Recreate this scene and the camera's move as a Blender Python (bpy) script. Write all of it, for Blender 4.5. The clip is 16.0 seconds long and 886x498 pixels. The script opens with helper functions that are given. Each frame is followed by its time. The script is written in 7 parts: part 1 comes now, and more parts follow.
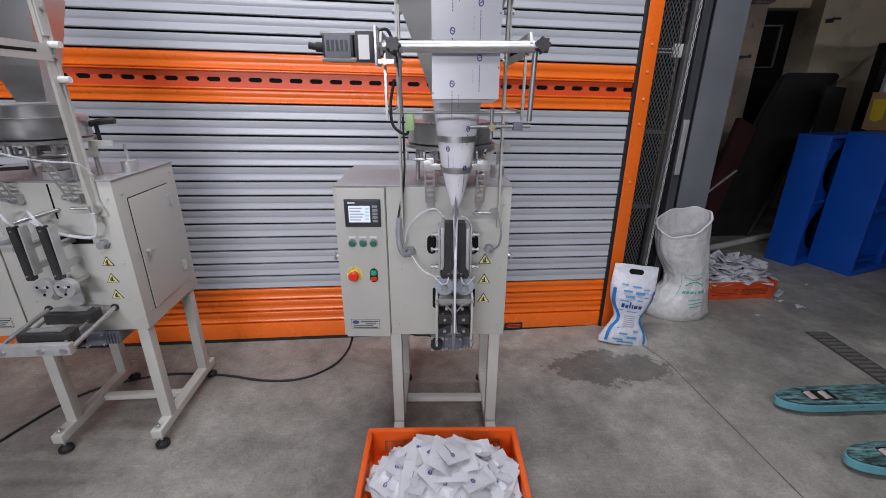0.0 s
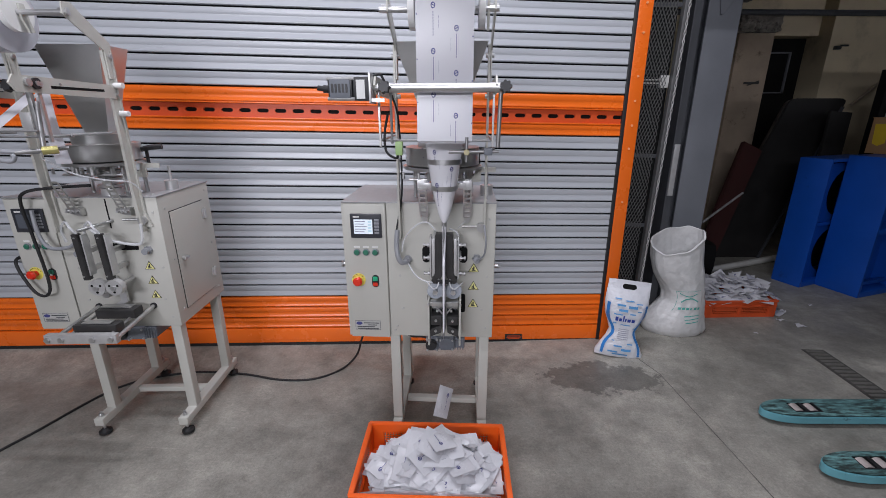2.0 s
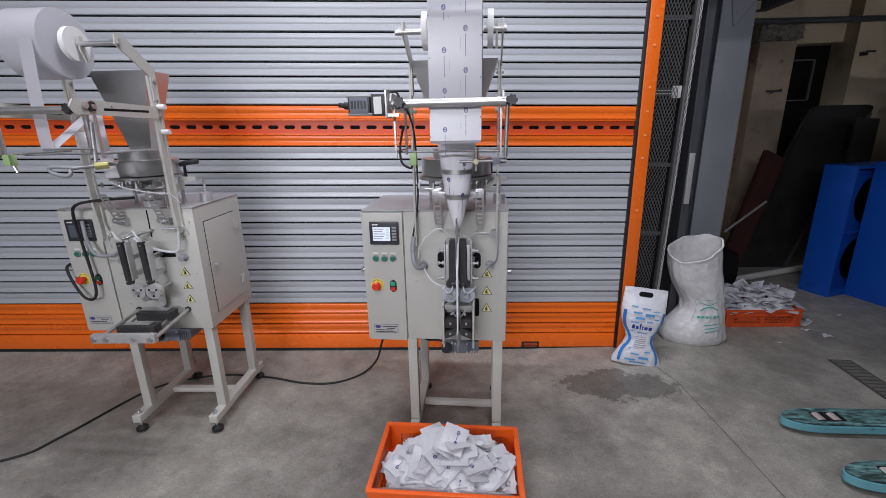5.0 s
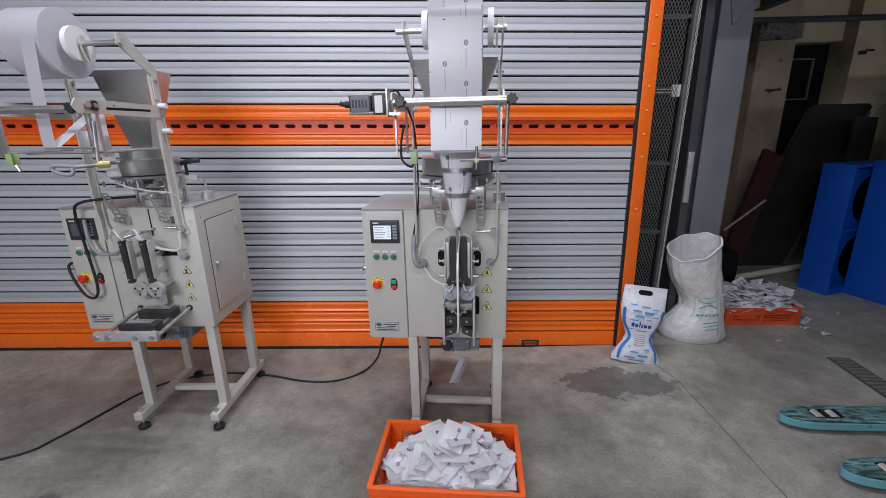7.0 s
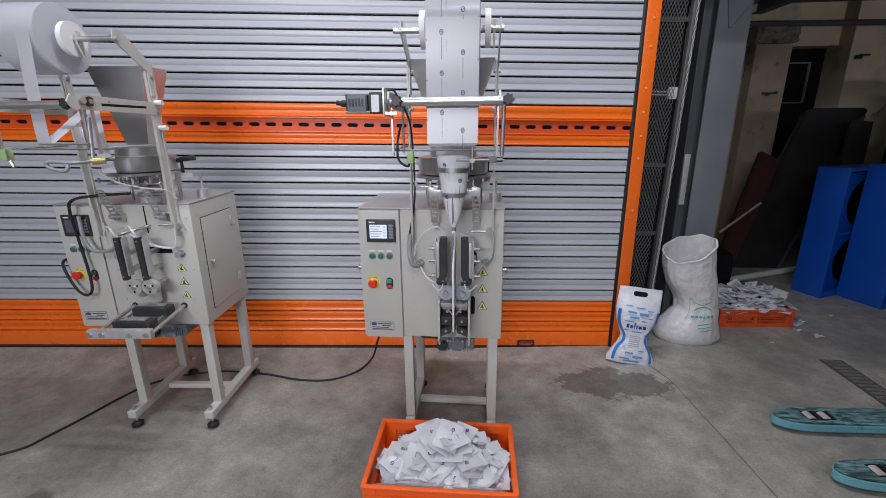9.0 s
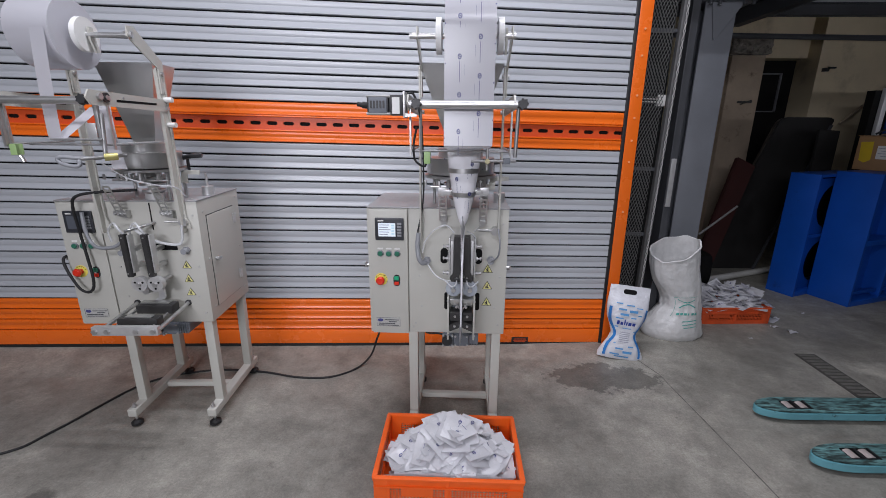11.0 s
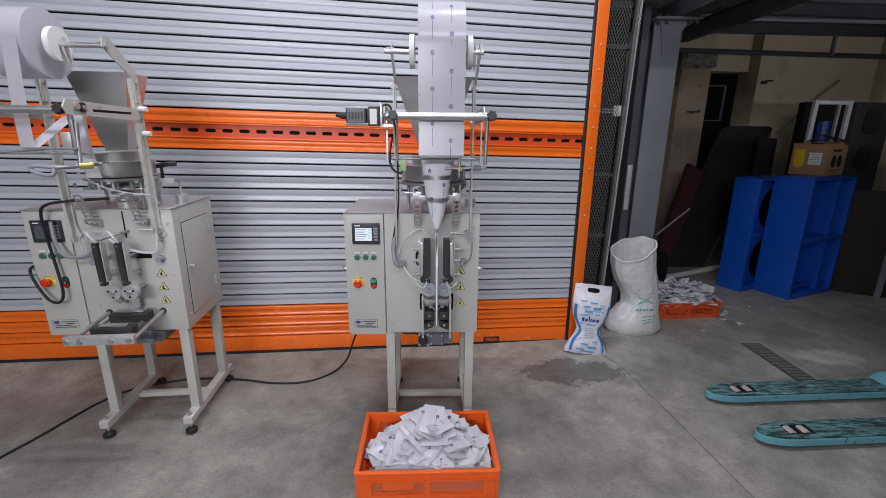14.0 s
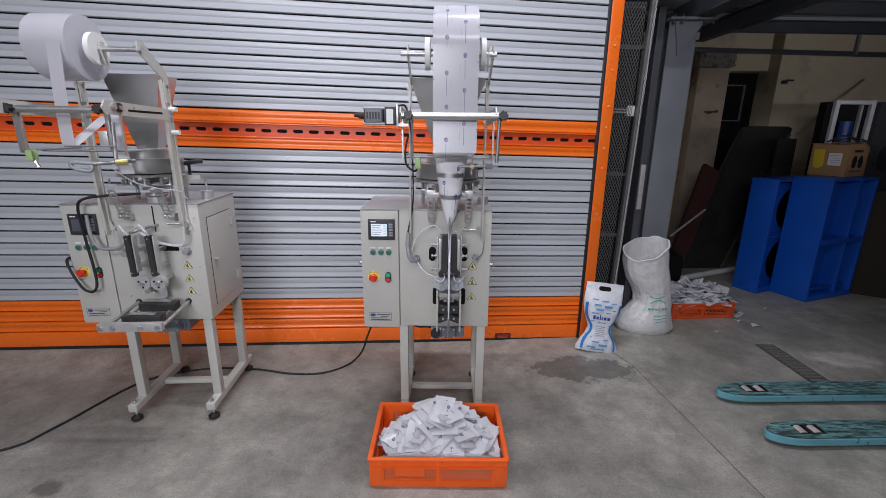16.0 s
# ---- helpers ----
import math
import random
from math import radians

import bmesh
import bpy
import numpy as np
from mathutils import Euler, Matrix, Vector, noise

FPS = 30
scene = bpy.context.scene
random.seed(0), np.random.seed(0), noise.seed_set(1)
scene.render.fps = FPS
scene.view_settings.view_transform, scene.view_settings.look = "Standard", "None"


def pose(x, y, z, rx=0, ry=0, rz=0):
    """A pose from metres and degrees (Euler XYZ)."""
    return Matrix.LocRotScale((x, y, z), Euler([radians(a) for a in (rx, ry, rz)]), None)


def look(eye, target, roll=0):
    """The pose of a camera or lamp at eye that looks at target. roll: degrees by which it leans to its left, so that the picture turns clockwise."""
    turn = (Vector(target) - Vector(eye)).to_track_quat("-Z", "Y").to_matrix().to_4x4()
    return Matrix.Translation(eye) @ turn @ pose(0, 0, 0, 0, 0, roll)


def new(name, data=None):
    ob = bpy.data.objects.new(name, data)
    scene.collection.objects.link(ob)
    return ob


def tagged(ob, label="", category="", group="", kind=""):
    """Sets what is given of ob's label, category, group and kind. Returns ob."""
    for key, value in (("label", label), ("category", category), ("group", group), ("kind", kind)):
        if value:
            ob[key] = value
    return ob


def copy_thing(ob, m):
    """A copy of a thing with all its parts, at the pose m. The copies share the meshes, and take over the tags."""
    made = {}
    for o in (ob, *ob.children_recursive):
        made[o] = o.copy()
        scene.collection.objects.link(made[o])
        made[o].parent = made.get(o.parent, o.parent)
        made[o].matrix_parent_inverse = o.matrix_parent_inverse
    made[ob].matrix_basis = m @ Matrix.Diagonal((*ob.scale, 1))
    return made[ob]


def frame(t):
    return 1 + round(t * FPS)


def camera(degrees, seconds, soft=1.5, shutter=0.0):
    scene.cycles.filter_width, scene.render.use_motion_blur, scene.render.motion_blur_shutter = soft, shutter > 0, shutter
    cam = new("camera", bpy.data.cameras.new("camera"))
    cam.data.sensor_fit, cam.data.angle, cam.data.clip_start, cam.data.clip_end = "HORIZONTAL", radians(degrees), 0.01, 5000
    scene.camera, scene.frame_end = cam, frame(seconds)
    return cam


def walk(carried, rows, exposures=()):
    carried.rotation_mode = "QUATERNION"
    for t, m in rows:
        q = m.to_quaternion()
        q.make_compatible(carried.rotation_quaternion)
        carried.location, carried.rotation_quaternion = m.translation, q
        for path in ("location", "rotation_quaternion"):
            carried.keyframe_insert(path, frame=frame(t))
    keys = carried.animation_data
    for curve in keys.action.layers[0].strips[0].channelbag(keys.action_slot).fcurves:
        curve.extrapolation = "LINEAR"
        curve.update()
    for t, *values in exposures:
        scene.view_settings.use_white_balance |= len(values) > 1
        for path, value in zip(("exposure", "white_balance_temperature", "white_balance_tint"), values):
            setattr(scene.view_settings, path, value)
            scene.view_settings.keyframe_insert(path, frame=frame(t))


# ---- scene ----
cam = camera(91.8, 16.0, soft=0.9)
PATH = [
    (0, (0.059, -2.541, 1.499), (0.073, -0.668, 0.796), 0.2),
    (0.5, (0.092, -2.589, 1.507), (0.1, -0.709, 0.824), 0.3),
    (1, (0.141, -2.636, 1.514), (0.118, -0.747, 0.858), 0.2),
    (1.5, (0.166, -2.689, 1.518), (0.106, -0.792, 0.887), -0.0),
    (2, (0.184, -2.753, 1.523), (0.091, -0.849, 0.916), -0.1),
    (2.5, (0.19, -2.794, 1.524), (0.079, -0.887, 0.93), -0.0),
    (3, (0.204, -2.826, 1.521), (0.067, -0.914, 0.949), -0.4),
    (3.5, (0.217, -2.841, 1.518), (0.056, -0.927, 0.961), -0.7),
    (4, (0.221, -2.839, 1.518), (0.039, -0.925, 0.968), -1.0),
    (6.5, (0.227, -2.846, 1.515), (0.025, -0.932, 0.97), -1.2),
    (7, (0.222, -2.851, 1.515), (0.026, -0.938, 0.966), -1.2),
    (7.5, (0.215, -2.859, 1.514), (0.023, -0.945, 0.965), -1.0),
    (8, (0.228, -2.857, 1.518), (0.043, -0.943, 0.967), -0.9),
    (8.5, (0.231, -2.854, 1.514), (0.048, -0.939, 0.965), -0.9),
    (9, (0.228, -2.852, 1.516), (0.045, -0.938, 0.965), -0.6),
    (11.3, (0.094, -2.929, 1.518), (0.043, -1.005, 0.974), 0.8),
    (11.5, (0.088, -2.918, 1.513), (0.066, -0.995, 0.963), 1.1),
    (12, (0.084, -2.922, 1.521), (0.137, -0.997, 0.978), 1.8),
    (12.5, (0.068, -2.948, 1.53), (0.154, -1.023, 0.996), 1.8),
    (13, (0.066, -2.979, 1.526), (0.153, -1.051, 1.001), 0.8),
    (13.5, (0.06, -3.005, 1.528), (0.141, -1.075, 1.009), 0.6),
    (14, (0.083, -3.024, 1.528), (0.141, -1.093, 1.013), 0.5),
    (14.5, (0.096, -3.045, 1.522), (0.132, -1.114, 1.004), 0.6),
    (15, (0.09, -3.071, 1.523), (0.108, -1.14, 1.001), 0.7),
    (15.5, (0.089, -3.085, 1.522), (0.092, -1.153, 1.004), 0.6),
    (16, (0.09, -3.091, 1.525), (0.081, -1.158, 1.009), 0.6),
]
walk(cam, [(t, look(eye, target, roll)) for t, eye, target, roll in PATH])

# ---- light: warehouse lamps high over the working area, and added fill lights ----
world = bpy.data.worlds.new("world")
scene.world = world
world.use_nodes = True
world.node_tree.nodes["Background"].inputs[0].default_value = (0.75, 0.82, 1.0, 1)
world.node_tree.nodes["Background"].inputs[1].default_value = 0.02
scene.view_settings.exposure = 0.0


def area_lamp(name, eye, target, sx, sy, watts, spread=180, colour=(0.90, 0.90, 1.0)):
    data = bpy.data.lights.new(name, "AREA")
    data.shape, data.size, data.size_y, data.energy, data.color = "RECTANGLE", sx, sy, watts, colour
    data.spread = radians(spread)
    ob = new(name, data)
    ob.matrix_basis = look(eye, target)
    return ob


area_lamp("ceiling_or_fill_lamp", (-1.6, -4.0, 3.1), (-1.3, -1.4, 0.2), 1.2, 0.14, 20)
area_lamp("ceiling_or_fill_lamp", (0.45, -3.8, 3.4), (0.3, -1.4, 0.2), 1.2, 0.14, 27)
# low fill added far behind the camera to brighten the machine fronts
area_lamp("ceiling_or_fill_lamp", (-1.0, -6.4, 2.6), (-0.5, -1.0, 0.7), 2.4, 0.30, 43, 105)
area_lamp("ceiling_or_fill_lamp", (-0.75, -1.35, 4.2), (-0.75, -1.3, 0.0), 1.2, 0.14, 50)
area_lamp("ceiling_or_fill_lamp", (0.80, -1.35, 4.2), (0.80, -1.3, 0.0), 1.2, 0.14, 50)
# unseen fill, added to lift the deck's underside and the back wall
area_lamp("mezzanine_fill", (4.6, -1.9, 1.7), (4.5, 0.2, 2.9), 1.2, 0.15, 7, 80)


# ---- materials ----
def M(name, col, rough=0.5, metal=0.0, var=0.12, scale=6.0, bump=0.0, bscale=80.0, dark=None, dscale=2.5, dlo=0.55, dhi=0.75,
      island=0.0, rvar=0.12, coat=0.0, fine=0.0, trans=0.0, spec=0.5, emit=None, estr=0.0, alpha=1.0, stretch=(1, 1, 1), bdist=0.004):
    m = bpy.data.materials.new(name)
    m.use_nodes = True
    nt = m.node_tree
    N, L = nt.nodes, nt.links
    b = N["Principled BSDF"]
    tc = N.new("ShaderNodeTexCoord")
    mp = N.new("ShaderNodeMapping")
    mp.inputs["Scale"].default_value = stretch
    oi = N.new("ShaderNodeObjectInfo")
    add = N.new("ShaderNodeVectorMath")
    add.operation = "ADD"
    sc = N.new("ShaderNodeVectorMath")
    sc.operation = "SCALE"
    sc.inputs["Scale"].default_value = 9.0
    L.new(oi.outputs["Random"], sc.inputs[0])
    L.new(tc.outputs["Object"], add.inputs[0])
    L.new(sc.outputs[0], add.inputs[1])
    L.new(add.outputs[0], mp.inputs["Vector"])
    n1 = N.new("ShaderNodeTexNoise")
    n1.inputs["Scale"].default_value, n1.inputs["Detail"].default_value, n1.inputs["Roughness"].default_value = scale, 6, 0.62
    L.new(mp.outputs[0], n1.inputs["Vector"])
    mr = N.new("ShaderNodeMapRange")
    mr.inputs["From Min"].default_value, mr.inputs["From Max"].default_value = 0.3, 0.7
    mr.inputs["To Min"].default_value, mr.inputs["To Max"].default_value = 1 - var, 1 + var
    L.new(n1.outputs["Fac"], mr.inputs["Value"])
    mul = N.new("ShaderNodeVectorMath")
    mul.operation = "SCALE"
    mul.inputs[0].default_value = col
    L.new(mr.outputs[0], mul.inputs["Scale"])
    out = mul.outputs[0]
    if fine:
        n3 = N.new("ShaderNodeTexNoise")
        n3.inputs["Scale"].default_value, n3.inputs["Detail"].default_value = bscale, 4
        L.new(mp.outputs[0], n3.inputs["Vector"])
        m3 = N.new("ShaderNodeMapRange")
        m3.inputs["From Min"].default_value, m3.inputs["From Max"].default_value = 0.3, 0.7
        m3.inputs["To Min"].default_value, m3.inputs["To Max"].default_value = 1 - fine, 1 + fine
        L.new(n3.outputs["Fac"], m3.inputs["Value"])
        k = N.new("ShaderNodeVectorMath")
        k.operation = "SCALE"
        L.new(out, k.inputs[0])
        L.new(m3.outputs[0], k.inputs["Scale"])
        out = k.outputs[0]
    if island:
        mi = N.new("ShaderNodeMapRange")
        mi.inputs["To Min"].default_value, mi.inputs["To Max"].default_value = 1 - island, 1 + island
        L.new(oi.outputs["Random"], mi.inputs["Value"])
        k = N.new("ShaderNodeVectorMath")
        k.operation = "SCALE"
        L.new(out, k.inputs[0])
        L.new(mi.outputs[0], k.inputs["Scale"])
        out = k.outputs[0]
    if dark:
        n2 = N.new("ShaderNodeTexNoise")
        n2.inputs["Scale"].default_value, n2.inputs["Detail"].default_value, n2.inputs["Roughness"].default_value = dscale, 8, 0.68
        L.new(mp.outputs[0], n2.inputs["Vector"])
        r2 = N.new("ShaderNodeMapRange")
        r2.inputs["From Min"].default_value, r2.inputs["From Max"].default_value = dlo, dhi
        L.new(n2.outputs["Fac"], r2.inputs["Value"])
        mx = N.new("ShaderNodeMix")
        mx.data_type = "RGBA"
        L.new(r2.outputs[0], mx.inputs["Factor"])
        L.new(out, mx.inputs["A"])
        mx.inputs["B"].default_value = (*dark, 1)
        out = mx.outputs["Result"]
    L.new(out, b.inputs["Base Color"])
    rr = N.new("ShaderNodeMapRange")
    rr.inputs["From Min"].default_value, rr.inputs["From Max"].default_value = 0.3, 0.7
    rr.inputs["To Min"].default_value, rr.inputs["To Max"].default_value = max(0.03, rough - rvar * rough), min(1, rough + rvar * rough)
    L.new(n1.outputs["Fac"], rr.inputs["Value"])
    L.new(rr.outputs[0], b.inputs["Roughness"])
    b.inputs["Metallic"].default_value = metal
    b.inputs["Coat Weight"].default_value = coat
    b.inputs["Transmission Weight"].default_value = trans
    b.inputs["Alpha"].default_value = alpha
    b.inputs["Specular IOR Level"].default_value = spec
    if emit:
        b.inputs["Emission Color"].default_value = (*emit, 1)
        b.inputs["Emission Strength"].default_value = estr
    if bump:
        nb = N.new("ShaderNodeTexNoise")
        nb.inputs["Scale"].default_value, nb.inputs["Detail"].default_value = bscale, 5
        L.new(mp.outputs[0], nb.inputs["Vector"])
        bp = N.new("ShaderNodeBump")
        bp.inputs["Strength"].default_value, bp.inputs["Distance"].default_value = bump, bdist
        L.new(nb.outputs["Fac"], bp.inputs["Height"])
        L.new(bp.outputs[0], b.inputs["Normal"])
    return m


CREAM = M("cream powder coat", (0.515, 0.51, 0.465), 0.42, var=0.04, scale=3, bump=0.08, bscale=350)
SLAT = M("grey painted steel slat", (0.445, 0.465, 0.495), 0.28, var=0.06, scale=1.2, metal=0.0, island=0.05, stretch=(0.3, 1, 3))
ORANGE = M("orange painted steel", (0.86, 0.155, 0.014), 0.27, var=0.06, scale=2, island=0.04)
REDORANGE = M("red orange painted steel", (0.66, 0.085, 0.018), 0.4, var=0.06, scale=2)
BLACK = M("black plastic", (0.018, 0.018, 0.02), 0.45, var=0.15, scale=30)
RUBBER = M("black rubber", (0.013, 0.013, 0.014), 0.65, var=0.15, scale=40, bump=0.1)
STEEL = M("brushed stainless steel", (0.34, 0.345, 0.35), 0.5, metal=0.25, var=0.10, scale=30, stretch=(1, 1, 0.1), rvar=0.3)
DSTEEL = M("dull stainless steel", (0.56, 0.56, 0.55), 0.34, metal=0.85, var=0.03, scale=14, rvar=0.08)
CHROME = M("bright metal", (0.56, 0.56, 0.56), 0.38, metal=0.9, var=0.08, scale=20)
ROD = M("dull steel rod", (0.36, 0.36, 0.36), 0.5, metal=0.8, var=0.1, scale=20)
ALU = M("machined aluminium", (0.60, 0.60, 0.60), 0.36, metal=0.55, var=0.08, scale=25)
DARKMETAL = M("blackened jaw steel", (0.035, 0.034, 0.034), 0.38, var=0.2, scale=25, bump=0.1)
GEAR = M("cast grey gearbox paint", (0.15, 0.165, 0.19), 0.5, var=0.15, scale=20, bump=0.15)
WHITEP = M("white nylon", (0.78, 0.78, 0.76), 0.4, var=0.05)
def translucent(m, share_):
    """Thin white film lets part of the light through."""
    N, L = m.node_tree.nodes, m.node_tree.links
    b, o = N["Principled BSDF"], N["Material Output"]
    tr, mx = N.new("ShaderNodeBsdfTranslucent"), N.new("ShaderNodeMixShader")
    L.new(b.inputs["Base Color"].links[0].from_socket, tr.inputs["Color"])
    mx.inputs[0].default_value = share_
    L.new(b.outputs[0], mx.inputs[1])
    L.new(tr.outputs[0], mx.inputs[2])
    L.new(mx.outputs[0], o.inputs["Surface"])


# doubled film, its colour made lighter to offset the shade under the web
FILM2 = M("lightened doubled film", (0.82, 0.82, 0.86), 0.25, var=0.02, scale=4, bump=0.06, bscale=14)
FILM = M("white film", (0.67, 0.67, 0.71), 0.22, var=0.02, scale=4, bump=0.05, bscale=12)
translucent(FILM, 0.38)
SACHET = M("white sachet film", (0.74, 0.74, 0.77), 0.26, var=0.04, scale=18, bump=0.35, bscale=28, island=0.06)
translucent(SACHET, 0.22)
INK = M("dark blue print", (0.055, 0.06, 0.22), 0.4, var=0.3, scale=300)
GREYINK = M("grey print", (0.36, 0.37, 0.44), 0.4, var=0.15, scale=300)
REDP = M("red plastic", (0.72, 0.035, 0.015), 0.32, var=0.06)
YEL = M("yellow sticker", (0.84, 0.75, 0.14), 0.42, var=0.05)
WARNY = M("pale yellow sticker", (0.78, 0.74, 0.32), 0.42, var=0.05)
PALEF = M("pale screen field", (0.40, 0.52, 0.56), 0.3, var=0.05, emit=(0.55, 0.75, 0.85), estr=0.4)
GREENB = M("dark green button", (0.035, 0.17, 0.11), 0.3, var=0.1)
GREENL = M("lit green button", (0.03, 0.42, 0.22), 0.3, var=0.1)
LIME = M("pale green plastic", (0.35, 0.52, 0.22), 0.45, var=0.08)
SCREEN = M("lit touch screen", (0.5, 0.55, 0.6), 0.2, var=0.02, emit=(0.78, 0.87, 1.0), estr=0.55)
SCREENDIM = M("dim touch screen", (0.10, 0.11, 0.13), 0.15, var=0.05)
BEZEL = M("dark grey bezel", (0.035, 0.037, 0.045), 0.35, var=0.1)
CLEAR = M("clear tubing", (0.80, 0.82, 0.84), 0.18, var=0.03, alpha=0.55)
POLY = M("clear plastic disc", (0.55, 0.6, 0.68), 0.12, var=0.03, alpha=0.45)
HOSE = M("grey hose", (0.28, 0.29, 0.31), 0.4, var=0.1)
CRATE = M("orange crate plastic", (0.88, 0.125, 0.012), 0.42, var=0.06, scale=5, bump=0.05, bscale=120)
CRATED = M("worn orange crate plastic", (0.62, 0.085, 0.02), 0.5, var=0.12, scale=8)
PLATEGREY = M("light grey name plate", (0.47, 0.47, 0.45), 0.35, var=0.04)
SACK = M("white woven sack", (0.66, 0.66, 0.655), 0.36, var=0.08, scale=11, bump=0.9, bscale=24, bdist=0.009, fine=0.06)
BAGW = M("white plastic bag", (0.66, 0.67, 0.71), 0.3, var=0.05, scale=9, bump=0.9, bscale=20, bdist=0.014)
BAGB = M("blue bag print", (0.03, 0.20, 0.55), 0.32, var=0.1)
TEALINK = M("teal print", (0.09, 0.42, 0.36), 0.5, var=0.15, scale=60)
COLGREY = M("grey painted steel column", (0.17, 0.18, 0.20), 0.45, var=0.10, scale=2.5, bump=0.05)
DKGREY = M("dark grey steel", (0.055, 0.058, 0.065), 0.5, var=0.15, scale=4)
MESH = M("galvanised mesh", (0.13, 0.13, 0.13), 0.5, metal=0.6, var=0.2, scale=20)
DECK = M("grey deck sheet", (0.40, 0.42, 0.45), 0.5, var=0.12, scale=2)
PLASTER = M("cream plaster", (0.62, 0.53, 0.37), 0.85, var=0.1, scale=1.6, bump=0.2, bscale=40, dark=(0.22, 0.18, 0.13), dscale=1.3, dlo=0.55, dhi=0.8)
PILLAR = M("stained bare plaster", (0.46, 0.37, 0.28), 0.9, var=0.15, scale=3, bump=0.3, bscale=30, dark=(0.15, 0.11, 0.08), dscale=4, dlo=0.58, dhi=0.7)
ROUGHC = M("rough concrete", (0.27, 0.25, 0.22), 0.95, var=0.25, scale=14, bump=0.8, bscale=25, dark=(0.09, 0.08, 0.07), dscale=9, dlo=0.5, dhi=0.62)
BLUE = M("bright blue paint", (0.004, 0.075, 0.42), 0.42, var=0.10, scale=3, bump=0.06, bscale=60, dark=(0.003, 0.03, 0.17), dscale=7, dlo=0.62, dhi=0.8)
# black paint; also stands in for shade in openings and behind slats and mesh
BLACKFILL = M("matt black for paint and shade", (0.010, 0.010, 0.010), 0.75, var=0.3, scale=5, spec=0.15)
DARKRED = M("dark red upholstery", (0.045, 0.010, 0.009), 0.7, var=0.2, scale=5)
CARD = M("brown cardboard", (0.36, 0.21, 0.10), 0.8, var=0.08, scale=6, bump=0.1)
PIPEW = M("white plastic pipe", (0.6, 0.6, 0.57), 0.45, var=0.1)
FORK = M("turquoise paint", (0.14, 0.38, 0.44), 0.5, var=0.12, scale=8, bump=0.1, bscale=60, dark=(0.04, 0.06, 0.06), dscale=30, dlo=0.60, dhi=0.66)
FORKTOP = M("worn turquoise fork top", (0.14, 0.29, 0.29), 0.5, var=0.35, scale=16, bump=0.3, bscale=60, fine=0.25, dark=(0.028, 0.045, 0.042), dscale=55, dlo=0.42, dhi=0.58, stretch=(0.22, 1, 1))
ROLLERW = M("worn nylon wheel", (0.42, 0.37, 0.35), 0.5, var=0.2, scale=20)
WALLG = M("plain grey wall", (0.24, 0.24, 0.24), 0.8, var=0.08, scale=1.5, bump=0.1)
WETCARD = M("grate iron", (0.05, 0.05, 0.05), 0.6, var=0.2, scale=30)


